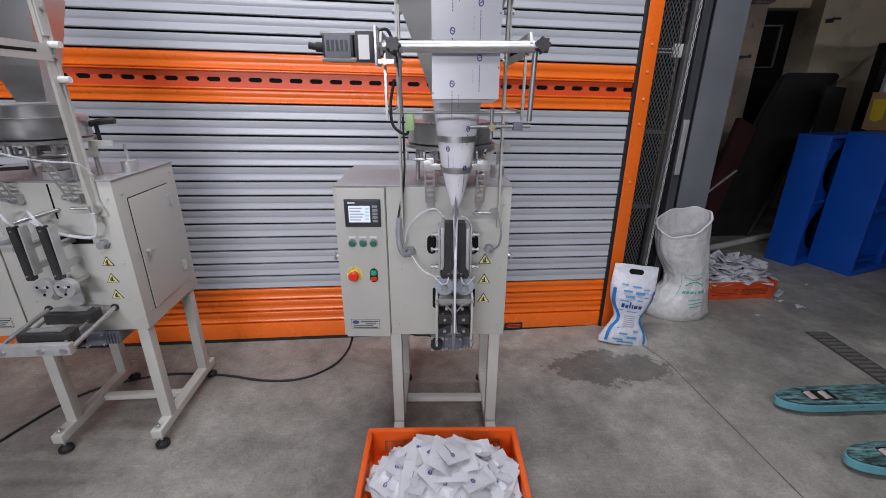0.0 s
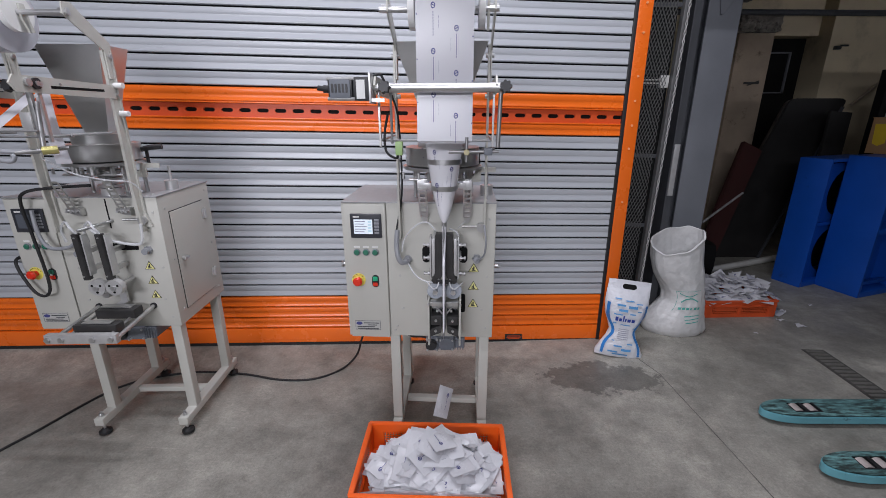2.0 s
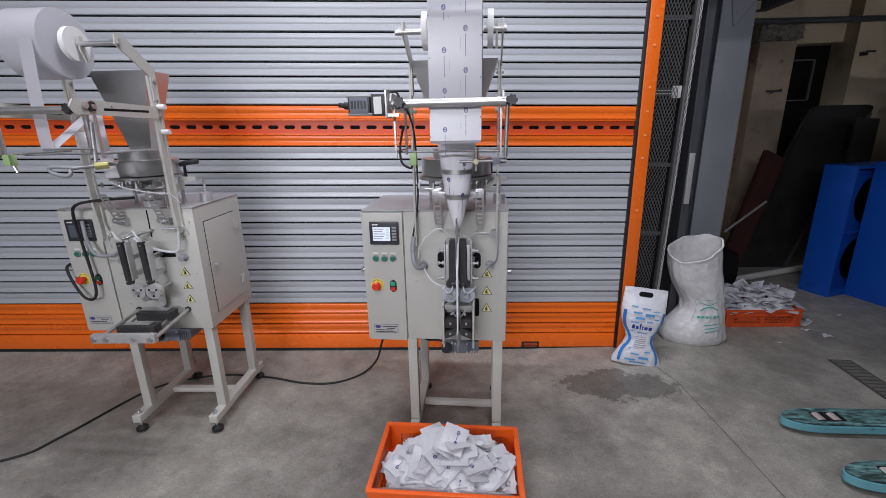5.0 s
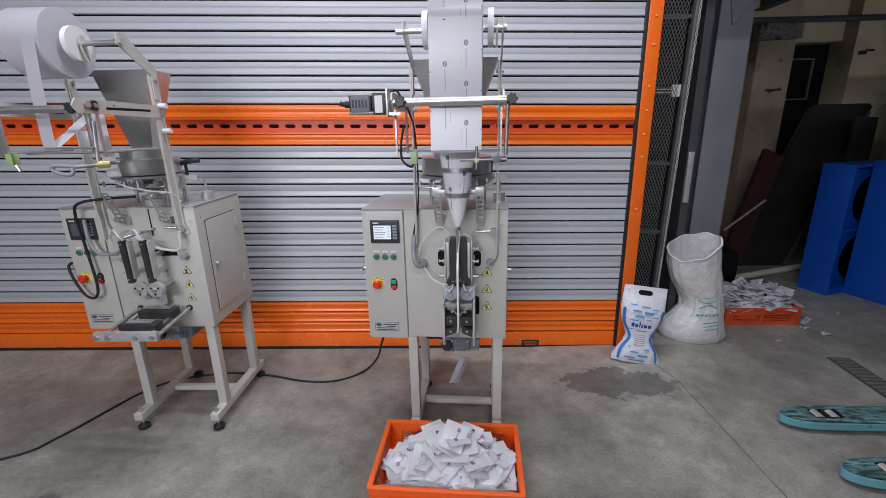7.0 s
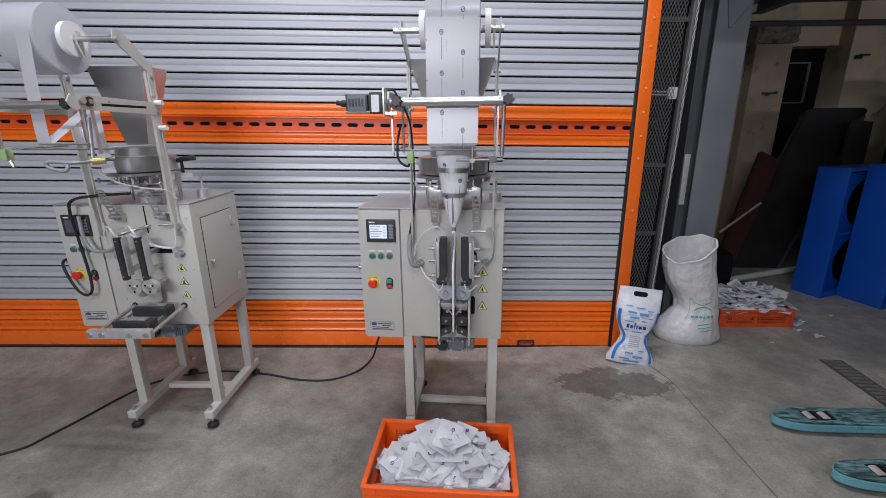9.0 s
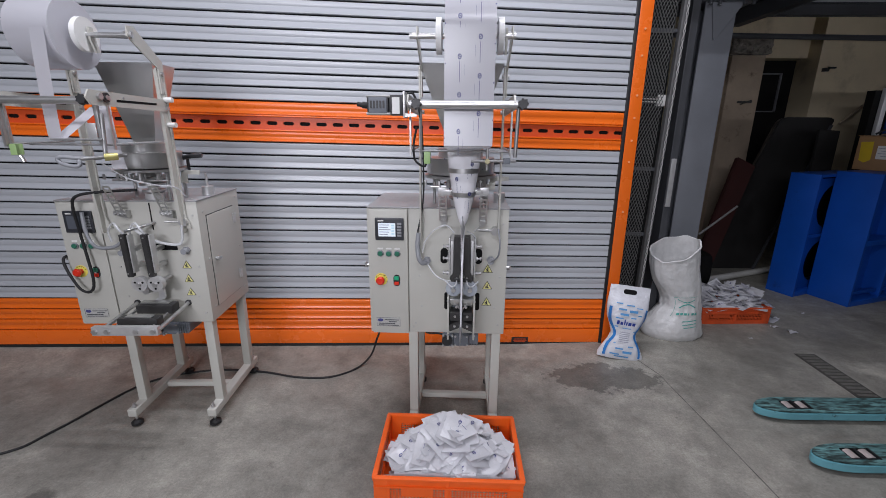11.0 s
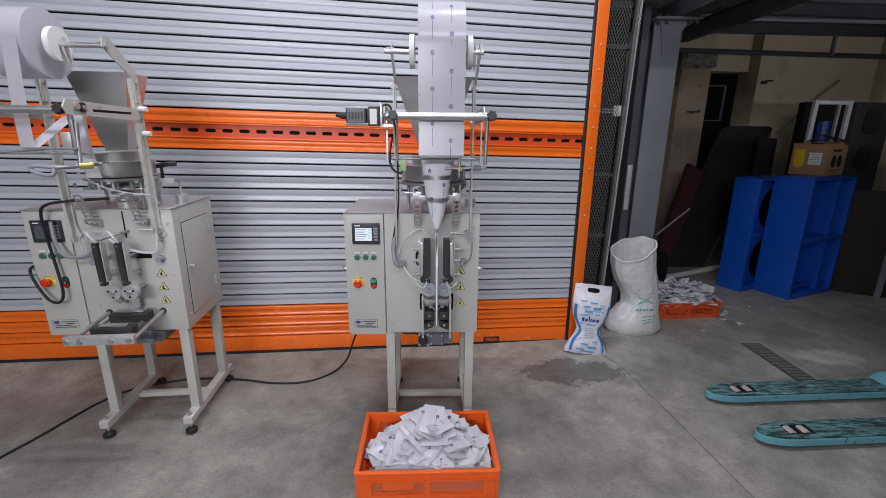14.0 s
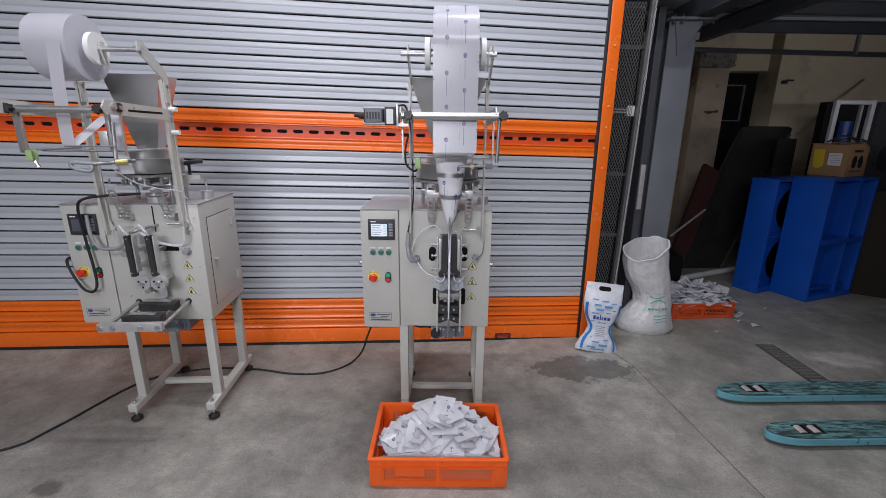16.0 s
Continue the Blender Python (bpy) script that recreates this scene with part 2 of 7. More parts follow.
def floor_material():
    """Trowelled concrete: blotches, fine sand, dark drip marks, one wet patch and painted machine shade."""
    m = bpy.data.materials.new("power floated concrete")
    m.use_nodes = True
    N, L = m.node_tree.nodes, m.node_tree.links
    b = N["Principled BSDF"]
    tc = N.new("ShaderNodeTexCoord")

    def noise_node(scale, detail, rough, vec=None):
        n = N.new("ShaderNodeTexNoise")
        n.inputs["Scale"].default_value, n.inputs["Detail"].default_value, n.inputs["Roughness"].default_value = scale, detail, rough
        L.new(vec or tc.outputs["Object"], n.inputs["Vector"])
        return n.outputs["Fac"]

    def ramp(v, a, c, lo=0.0, hi=1.0):
        r = N.new("ShaderNodeMapRange")
        for k, x in zip(("From Min", "From Max", "To Min", "To Max"), (a, c, lo, hi)):
            r.inputs[k].default_value = x
        L.new(v, r.inputs["Value"])
        return r.outputs[0]

    def op(kind, a, c):
        n = N.new("ShaderNodeMath")
        n.operation = kind
        for s, v in ((n.inputs[0], a), (n.inputs[1], c)):
            if isinstance(v, (int, float)):
                s.default_value = v
            else:
                L.new(v, s)
        return n.outputs[0]

    big = ramp(noise_node(1.1, 7, 0.62), 0.36, 0.64, 0.72, 1.26)
    mid = ramp(noise_node(7, 7, 0.7), 0.34, 0.66, 0.78, 1.22)
    fine = ramp(noise_node(85, 7, 0.85), 0.36, 0.64, 0.77, 1.23)
    flecks = op("MULTIPLY", ramp(noise_node(38, 5, 0.8), 0.655, 0.70, 1.0, 1.32), ramp(noise_node(16, 7, 0.8), 0.33, 0.38, 0.68, 1.0))
    value = op("MULTIPLY", op("MULTIPLY", op("MULTIPLY", big, mid), fine), flecks)
    spots = ramp(noise_node(4.3, 8, 0.75), 0.64, 0.72, 1.0, 0.62)
    value = op("MULTIPLY", value, spots)
    # a wet patch with an uneven edge in front of the salt bag
    sep = N.new("ShaderNodeSeparateXYZ")
    L.new(tc.outputs["Object"], sep.inputs[0])
    dx = op("DIVIDE", op("SUBTRACT", sep.outputs[0], 1.03), 0.36)
    dy = op("DIVIDE", op("SUBTRACT", sep.outputs[1], -0.47), 0.17)
    d = op("ADD", op("MULTIPLY", dx, dx), op("MULTIPLY", dy, dy))
    d = op("ADD", d, ramp(noise_node(5, 7, 0.7), 0.3, 0.7, -1.1, 1.1))
    wet = ramp(d, 0.72, 0.95, 1.0, 0.0)
    value = op("MULTIPLY", value, ramp(wet, 0, 1, 1.0, 0.48))
    # one oil spot, a light patch, then shade painted beside the machines' legs
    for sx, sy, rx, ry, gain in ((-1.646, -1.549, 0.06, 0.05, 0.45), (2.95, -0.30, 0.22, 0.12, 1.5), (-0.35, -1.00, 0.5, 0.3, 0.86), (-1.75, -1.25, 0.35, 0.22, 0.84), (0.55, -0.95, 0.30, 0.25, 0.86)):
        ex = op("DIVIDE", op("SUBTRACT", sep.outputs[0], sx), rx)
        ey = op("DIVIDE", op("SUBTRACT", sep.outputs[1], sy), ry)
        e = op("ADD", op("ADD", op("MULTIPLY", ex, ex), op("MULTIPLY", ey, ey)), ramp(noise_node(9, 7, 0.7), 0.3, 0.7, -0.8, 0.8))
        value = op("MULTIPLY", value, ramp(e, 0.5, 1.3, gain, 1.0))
    # fine scratches and drag marks
    smap = N.new("ShaderNodeMapping")
    smap.inputs["Scale"].default_value, smap.inputs["Rotation"].default_value = (1.2, 26, 1), (0, 0, 0.5)
    L.new(tc.outputs["Object"], smap.inputs["Vector"])
    value = op("MULTIPLY", value, ramp(noise_node(3, 6, 0.7, smap.outputs[0]), 0.58, 0.72, 1.0, 1.22))
    value = op("MULTIPLY", value, ramp(noise_node(24, 8, 0.8), 0.58, 0.70, 1.0, 0.66))
    value = op("MULTIPLY", value, ramp(noise_node(2.6, 9, 0.78), 0.52, 0.62, 1.0, 1.20))
    col = N.new("ShaderNodeVectorMath")
    col.operation = "SCALE"
    col.inputs[0].default_value = (0.264, 0.253, 0.222)
    L.new(value, col.inputs["Scale"])
    L.new(col.outputs[0], b.inputs["Base Color"])
    rough = op("SUBTRACT", ramp(noise_node(3, 6, 0.65), 0.3, 0.7, 0.42, 0.66), op("MULTIPLY", wet, 0.06))
    L.new(rough, b.inputs["Roughness"])
    bp = N.new("ShaderNodeBump")
    bp.inputs["Strength"].default_value, bp.inputs["Distance"].default_value = 0.18, 0.003
    L.new(noise_node(45, 6, 0.7), bp.inputs["Height"])
    L.new(bp.outputs[0], b.inputs["Normal"])
    return m


CONC = floor_material()


# ---- mesh helpers ----
def bx(bm, x0, x1, y0, y1, z0, z1, bev=0.0, m=None):
    vs = [bm.verts.new((x, y, z)) for z in (z0, z1) for y in (y0, y1) for x in (x0, x1)]
    fs = [bm.faces.new([vs[i] for i in q]) for q in ((0, 2, 3, 1), (4, 5, 7, 6), (0, 1, 5, 4), (2, 6, 7, 3), (0, 4, 6, 2), (1, 3, 7, 5))]
    if m is not None:
        bmesh.ops.transform(bm, matrix=m, verts=vs)
    if bev:
        es = list({e for f in fs for e in f.edges})
        bmesh.ops.bevel(bm, geom=es, offset=bev, segments=2, profile=0.6, affect="EDGES")


def cy(bm, p0, p1, r, seg=16, r2=None, caps=True):
    p0, p1 = Vector(p0), Vector(p1)
    r2 = r if r2 is None else r2
    q = (p1 - p0).to_track_quat("Z", "Y").to_matrix()
    ring = []
    for p, rad in ((p0, r), (p1, r2)):
        ring.append([bm.verts.new(p + q @ Vector((rad * math.cos(a), rad * math.sin(a), 0))) for a in [2 * math.pi * i / seg for i in range(seg)]])
    for i in range(seg):
        j = (i + 1) % seg
        bm.faces.new((ring[0][i], ring[0][j], ring[1][j], ring[1][i]))
    if caps:
        bm.faces.new(ring[0][::-1])
        bm.faces.new(ring[1])


def smooth_path(pts, n=6):
    """Points of a Catmull-Rom curve through pts."""
    P = [Vector(p) for p in pts]
    P = [P[0] * 2 - P[1]] + P + [P[-1] * 2 - P[-2]]
    out = []
    for i in range(1, len(P) - 2):
        for k in range(n):
            t = k / n
            a, b, c, d = P[i - 1], P[i], P[i + 1], P[i + 2]
            out.append(0.5 * ((2 * b) + (c - a) * t + (2 * a - 5 * b + 4 * c - d) * t * t + (3 * b - a - 3 * c + d) * t ** 3))
    return out + [P[-2]]


def tube(bm, pts, r, seg=8, n=6):
    path = smooth_path(pts, n)
    rings = []
    ref = Vector((0.13, 0.31, 0.94))
    for i, p in enumerate(path):
        d = (path[min(i + 1, len(path) - 1)] - path[max(i - 1, 0)]).normalized()
        u = d.cross(ref).normalized()
        w = d.cross(u)
        rings.append([bm.verts.new(p + r * (math.cos(a) * u + math.sin(a) * w)) for a in [2 * math.pi * k / seg for k in range(seg)]])
    for a, b in zip(rings, rings[1:]):
        for i in range(seg):
            j = (i + 1) % seg
            bm.faces.new((a[i], a[j], b[j], b[i]))
    bm.faces.new(rings[0][::-1])
    bm.faces.new(rings[-1])


def plate(bm, outline, t, axis="y", bev=0.0):
    """A plate from an outline of 2D points, in the plane across axis, from t[0] to t[1]."""
    put = {"y": lambda a, b, c: (a, c, b), "x": lambda a, b, c: (c, a, b), "z": lambda a, b, c: (a, b, c)}[axis]
    lo = [bm.verts.new(put(a, b, t[0])) for a, b in outline]
    hi = [bm.verts.new(put(a, b, t[1])) for a, b in outline]
    fs = [bm.faces.new(lo), bm.faces.new(hi[::-1])]
    for i in range(len(lo)):
        j = (i + 1) % len(lo)
        fs.append(bm.faces.new((lo[i], hi[i], hi[j], lo[j])))
    bmesh.ops.recalc_face_normals(bm, faces=fs)
    if bev:
        bmesh.ops.bevel(bm, geom=list({e for f in fs for e in f.edges}), offset=bev, segments=2, affect="EDGES")


def capsule(cx, cz, w, h, n=5):
    """Outline of a bar with round ends, w by h."""
    r = min(w, h) / 2
    pts = []
    for k, (sx, sz) in enumerate(((1, 1), (-1, 1), (-1, -1), (1, -1))):
        for i in range(n):
            a = math.pi / 2 * (k + i / (n - 1))
            pts.append((cx + sx * (w / 2 - r) + r * math.cos(a), cz + sz * (h / 2 - r) + r * math.sin(a)))
    return pts


def mk(name, bm, mat, parent=None, label="", smooth=False):
    me = bpy.data.meshes.new(name)
    bmesh.ops.recalc_face_normals(bm, faces=bm.faces)
    bm.to_mesh(me)
    bm.free()
    me.materials.append(mat)
    if smooth:
        me.shade_smooth()
        me.set_sharp_from_angle(angle=radians(38))
    ob = new(name, me)
    if parent:
        ob.parent = parent
    if label:
        ob["label"] = label
    return ob


def part(name, fn, mat, parent=None, label="", smooth=True):
    bm = bmesh.new()
    fn(bm)
    return mk(name, bm, mat, parent, label, smooth)


def parts(name, fns, mat, parent, label=""):
    """Several pieces, each an object of its own."""
    return [part(name, f, mat, parent, label) for f in fns]


def share(src, name, parent, m=None):
    """Another object on the mesh of src."""
    ob = new(name, src.data)
    ob.parent = parent
    if m is not None:
        ob.matrix_basis = m
    return ob


def thing(name, label, category, group="", m=None, kind=""):
    ob = new(name)
    ob.empty_display_size = 0.05
    if m is not None:
        ob.matrix_basis = m
    return tagged(ob, label, category, group, kind)


def screw(bm, x, z, y, r=0.006):
    cy(bm, (x, y, z), (x, y - 0.003, z), r, 8)


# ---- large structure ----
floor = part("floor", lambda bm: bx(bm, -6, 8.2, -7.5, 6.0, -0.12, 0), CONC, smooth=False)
tagged(floor, "grey power-floated concrete floor with stains, a wet patch and painted shade", "floor", kind="structure")


def joints(bm):
    # a saw cut that runs away from the shutter and one along the drain
    for pts in (((1.20, 0.0), (1.30, -0.20), (1.39, -0.43), (1.45, -1.0), (1.50, -1.53), (1.58, -2.6)),):
        for (xa, ya), (xb, yb) in zip(pts, pts[1:]):
            d = Vector((yb - ya, xa - xb, 0)).normalized() * 0.003
            bm.faces.new([bm.verts.new((xa + d.x, ya + d.y, 0.003)), bm.verts.new((xb + d.x, yb + d.y, 0.003)), bm.verts.new((xb - d.x, yb - d.y, 0.003)), bm.verts.new((xa - d.x, ya - d.y, 0.003))])


tagged(part("floor_joint", joints, M("joint filler", (0.15, 0.143, 0.13), 0.9, var=0.45, scale=14), smooth=False), "dark saw-cut joint in the concrete floor", "floor joint", kind="structure")

# roller shutter: slats between the floor and the top, from x = -5.2 to 1.125
SX0, SX1 = -5.2, 1.150
shutter = thing("wall_shutter", "grey roller shutter with orange bands, closed", "roller shutter", kind="structure")


def slat_mesh(name, h, prof, mat):
    bm = bmesh.new()
    a = [bm.verts.new((SX0, y, z * h)) for z, y in prof]
    b = [bm.verts.new((SX1, y, z * h)) for z, y in prof]
    for i in range(len(a) - 1):
        bm.faces.new((a[i], b[i], b[i + 1], a[i + 1]))
    me = bpy.data.meshes.new(name)
    bm.to_mesh(me)
    bm.free()
    me.materials.append(mat)
    me.shade_smooth()
    me.set_sharp_from_angle(angle=radians(40))
    return me


PROF = ((0.068, 0.010), (0.070, 0.0), (0.085, -0.0062), (0.108, -0.0080), (0.13, -0.0086), (0.17, -0.0082), (0.30, -0.0062), (0.42, -0.0044), (0.50, -0.0036), (0.53, -0.0036), (0.56, -0.0046), (0.70, -0.0052), (0.88, -0.0064), (0.925, -0.0060), (0.950, -0.0020), (0.970, 0.0060))
PITCH = 1.040 / 13
grey = slat_mesh("slat", PITCH, PROF, SLAT)
FLAT = ((0.050, 0.006), (0.053, 0.0), (0.07, -0.0060), (0.10, -0.0085), (0.14, -0.0088), (0.19, -0.0080), (0.22, -0.0058), (0.45, -0.0036), (0.52, -0.0036), (0.55, -0.0046), (0.86, -0.0062), (0.93, -0.003), (0.985, 0.003))
orange_low = slat_mesh("slat", 0.0757, FLAT, ORANGE)
BAR = ((0.04, 0.006), (0.042, -0.004), (0.06, -0.007), (0.10, -0.008), (0.90, -0.008), (0.95, -0.006), (0.97, -0.001), (0.985, 0.004))
bottom_bar = slat_mesh("slat", 0.113, BAR, ORANGE)
orange_mid = slat_mesh("slat", 0.072, FLAT, ORANGE)
orange_top = slat_mesh("slat", 0.084, FLAT, ORANGE)
Z_LOW, Z_BAND, Z_UP = 0.340, 1.380, 1.620
for mesh, z0, n, h in ((bottom_bar, 0.0, 1, 0), (orange_low, 0.113, 3, 0.0757), (grey, Z_LOW, 13, PITCH), (orange_mid, Z_BAND, 1, 0), (orange_top, Z_UP - 0.084, 1, 0), (grey, Z_UP, 22, PITCH)):
    for i in range(n):
        s = new("slat", mesh)
        s.parent, s.location = shutter, (0, 0, z0 + i * h)


def slotted(bm):
    z0, z1, y = Z_BAND + 0.072, Z_UP - 0.084, 0.004
    step, w, h = 0.0995, 0.064, 0.0215
    n = int((SX1 - SX0) / step)
    zc = (z0 + z1) / 2
    for i in range(n):
        xa = SX1 - (i + 1) * step
        xb = SX1 - i * step
        xc = (xa + xb) / 2
        hole = [(xc + sx, zc + sz) for sx, sz in ((w / 2, -h * .2), (w / 2, h * .2), (w / 2 - .008, h / 2), (-w / 2 + .008, h / 2), (-w / 2, h * .2), (-w / 2, -h * .2), (-w / 2 + .008, -h / 2), (w / 2 - .008, -h / 2))]
        rim = [(xb, zc - h * .2), (xb, zc + h * .2), (xb, z1), (xa, z1), (xa, zc + h * .2), (xa, zc - h * .2), (xa, z0), (xb, z0)]
        H = [bm.verts.new((x, y, z)) for x, z in hole]
        D = [bm.verts.new((x, y + .012, z)) for x, z in hole]
        R = [bm.verts.new((x, y, z)) for x, z in rim]
        for k in range(8):
            j = (k + 1) % 8
            bm.faces.new((R[k], R[j], H[j], H[k]))
            bm.faces.new((H[k], H[j], D[j], D[k]))
    bmesh.ops.remove_doubles(bm, verts=bm.verts, dist=0.0004)


part("slotted_slat", slotted, REDORANGE, shutter, "red-orange slat with a row of vent slots", smooth=False)


def ridge(bm):
    # thin lips above and under the slotted slat
    for z in (Z_BAND + 0.072, Z_UP - 0.084):
        bx(bm, SX0, SX1, -0.010, 0.006, z - 0.004, z + 0.004, 0.002)


part("slat_lip", ridge, ORANGE, shutter)
part("backing", lambda bm: bx(bm, SX0, SX1 + 0.02, 0.018, 0.06, 0, 3.6), BLACKFILL, shutter)
part("bottom_seal", lambda bm: bx(bm, SX0, SX1, -0.006, 0.02, -0.016, 0.004), RUBBER, shutter)


def maker_plate(bm):
    bx(bm, 0.50, 0.62, -0.014, -0.008, 0.005, 0.048, 0.001)


mp_ = part("maker_plate", maker_plate, BLACK, shutter, "small dark maker's plate")


def plate_bars(bm):
    for z, w in ((0.036, 0.09), (0.026, 0.10), (0.016, 0.08)):
        bx(bm, 0.56 - w / 2, 0.56 + w / 2, -0.0155, -0.0145, z - 0.0025, z + 0.0025)


part("printed_line", plate_bars, REDORANGE, mp_)

# the doorway is a little out of square with the machines
TURN = Matrix.Translation((1.102, -0.005, -0.002)) @ Matrix.Rotation(radians(6.17), 4, "Z") @ Matrix.Rotation(radians(1.16), 4, "Y") @ Matrix.Translation((-1.125, 0, 0))
shutter.matrix_basis = TURN


def threshold(bm):
    # the concrete rises a little towards the shutter's far end
    rows = []
    for i in range(21):
        q = TURN @ Vector((SX0 + (SX1 - SX0) * i / 20, 0.03, -0.015))
        z = max(0.0016, q.z)
        rows.append([bm.verts.new((q.x, y, h)) for y, h in ((q.y, z), (q.y - 0.05, z * 0.94), (q.y - 0.18, z * 0.35), (q.y - 0.33, 0.0008))])
    for a, b in zip(rows, rows[1:]):
        for k in range(3):
            bm.faces.new((a[k], a[k + 1], b[k + 1], b[k]))


tagged(part("floor_threshold", threshold, CONC), "grey concrete rising slightly to the shutter", "floor", kind="structure")
guide = thing("shutter_frame", "orange painted steel shutter jamb with bolts", "door jamb", kind="structure")
part("guide_channel", lambda bm: bx(bm, 1.125, 1.145, -0.022, 0.06, 0, 3.6, 0.002), BLACK, guide)


def jamb(bm):
    bx(bm, 1.145, 1.222, -0.024, 0.06, 0, 3.6, 0.003)


part("jamb", jamb, ORANGE, guide)
boltm = None
for z in (0.45, 0.98, 1.31, 1.445, 1.585, 1.72, 1.95, 2.1):
    if boltm is None:
        boltm = part("bolt", lambda bm: (cy(bm, (1.185, -0.024, 0), (1.185, -0.030, 0), 0.0065, 8)), M("orange bolt head", (0.85, 0.36, 0.16), 0.4), guide)
        boltm.location.z = z
    else:
        share(boltm, "bolt", guide, pose(0, 0, z))

# ---- the hall beyond the shutter ----
def st(name, fn, mat, label, cat, smooth=False):
    return tagged(part(name, fn, mat, smooth=smooth), label, cat, kind="structure")


def back_wall(bm):
    bx(bm, 1.3, 3.83, 3.2, 3.45, 0, 3.0)
    bx(bm, 3.83, 4.45, 3.2, 3.45, 2.40, 3.0)
    bx(bm, 4.45, 8.2, 2.99, 3.45, 0, 3.0)


st("wall_back", back_wall, PLASTER, "cream plastered wall with a dark doorway", "wall")
pl = thing("pillar", "stained bare plaster pillar with a broken concrete head", "pillar", kind="structure")
part("shaft", lambda bm: bx(bm, 3.42, 3.828, 3.02, 3.199, 0, 2.41, 0.01), PILLAR, pl)


def broken_head(bm):
    # lump of old concrete with a hacked face
    nx, nz = 22, 9
    g = []
    for j in range(nz + 1):
        g.append([bm.verts.new((3.375 + 0.46 * i / nx, 2.945 + 0.035 * noise.noise(Vector((i * 0.55, j * 0.6, 2.0))) + 0.02 * noise.noise(Vector((i * 1.7, j * 1.7, 7.0))), 2.415 + 0.20 * j / nz + 0.01 * noise.noise(Vector((i * 0.8, j, 4.0))))) for i in range(nx + 1)])
    for a, b in zip(g, g[1:]):
        for i in range(nx):
            bm.faces.new((a[i], a[i + 1], b[i + 1], b[i]))
    bx(bm, 3.38, 3.832, 2.985, 3.199, 2.412, 2.61)


part("head", broken_head, ROUGHC, pl, "rough broken concrete", smooth=False)
pl3 = thing("pillar", "cream plastered pilaster", "pillar", kind="structure")
part("shaft", lambda bm: bx(bm, 6.05, 6.27, 2.80, 2.988, 0, 2.88, 0.01), PLASTER, pl3)
d1 = thing("door_1", "dark door with a small glazed panel in a deep opening", "door", kind="structure")
part("leaf", lambda bm: bx(bm, 3.832, 4.448, 3.38, 3.42, 0, 2.395, 0.003), BLACKFILL, d1)


def door_frame(bm):
    for a in ((3.90, 3.915, 1.75, 2.24), (4.27, 4.29, 1.75, 2.24)):
        bx(bm, a[0], a[1], 3.355, 3.379, a[2], a[3])
    bx(bm, 3.90, 4.29, 3.355, 3.379, 2.225, 2.24)
    bx(bm, 3.90, 4.29, 3.355, 3.379, 1.75, 1.765)


part("panel_frame", door_frame, COLGREY, d1)
st("wall_right", lambda bm: bx(bm, 8.0, 8.2, -7.5, 3.2, 0, 4.6), WALLG, "plain grey wall", "wall")
st("wall_left", lambda bm: bx(bm, -5.4, -5.2, -7.5, 0.1, 0, 4.6), WALLG, "plain grey wall", "wall")
st("wall_front", lambda bm: bx(bm, -5.4, 8.2, -7.5, -7.3, 0, 4.6), WALLG, "plain grey wall", "wall")
st("wall_over_shutter", lambda bm: bx(bm, -5.4, 1.30, 0.06, 0.20, 3.3, 4.6), WALLG, "plain grey wall above the shutter", "wall")
st("ceiling", lambda bm: bx(bm, -5.4, 8.2, -7.5, 0.2, 4.5, 4.6), WALLG, "plain grey ceiling of the hall", "ceiling")


def deck(bm):
    # trapezoid sheet: ribs along x
    y, x0, x1 = -1.56, 1.45, 8.0
    prof = []
    while y < 3.2:
        prof += [(y, 2.88), (y + 0.16, 2.88), (y + 0.20, 2.95), (y + 0.28, 2.95), (y + 0.32, 2.88)]
        y += 0.32
    a = [bm.verts.new((x0, p, z)) for p, z in prof]
    b = [bm.verts.new((x1, p, z)) for p, z in prof]
    for i in range(len(a) - 1):
        if (a[i].co - a[i + 1].co).length > 1e-5:
            bm.faces.new((a[i], b[i], b[i + 1], a[i + 1]))
    bx(bm, x0, x1, -1.56, 3.2, 2.98, 3.06)


st("ceiling_deck", deck, DECK, "grey trapezoid sheet deck of a mezzanine", "ceiling")


def ibeam(bm, p0, p1, h, w, t=0.012):
    p0, p1 = Vector(p0), Vector(p1)
    L = (p1 - p0).length
    ang = math.atan2((p1 - p0).y, (p1 - p0).x)
    m = Matrix.Translation(p0) @ Matrix.Rotation(ang, 4, "Z")
    for y0, y1, z0, z1 in ((-w / 2, w / 2, 0, t), (-w / 2, w / 2, h - t, h), (-t / 2, t / 2, t, h - t)):
        bx(bm, 0, L, y0, y1, z0, z1, m=m)


for p0, p1, h, w, lab in (((1.91, 0.75, 2.355), (1.98, -3.2, 2.355), 0.20, 0.13, "dark steel beam bolted to the column head"),
                          ((2.98, 2.30, 2.58), (3.20, -3.2, 2.58), 0.16, 0.10, "dark steel beam under the mezzanine"),
                          ((1.6, 2.50, 2.74), (8.0, 2.66, 2.74), 0.13, 0.08, "dark steel purlin under the deck"),
                          ((1.6, 1.62, 2.74), (8.0, 2.02, 2.74), 0.13, 0.08, "dark steel purlin under the deck"),
                          ((1.6, 0.75, 2.74), (8.0, 1.10, 2.74), 0.13, 0.08, "dark steel purlin under the deck")):
    st("trim_beam", lambda bm: ibeam(bm, p0, p1, h, w), DKGREY, lab, "steel beam")

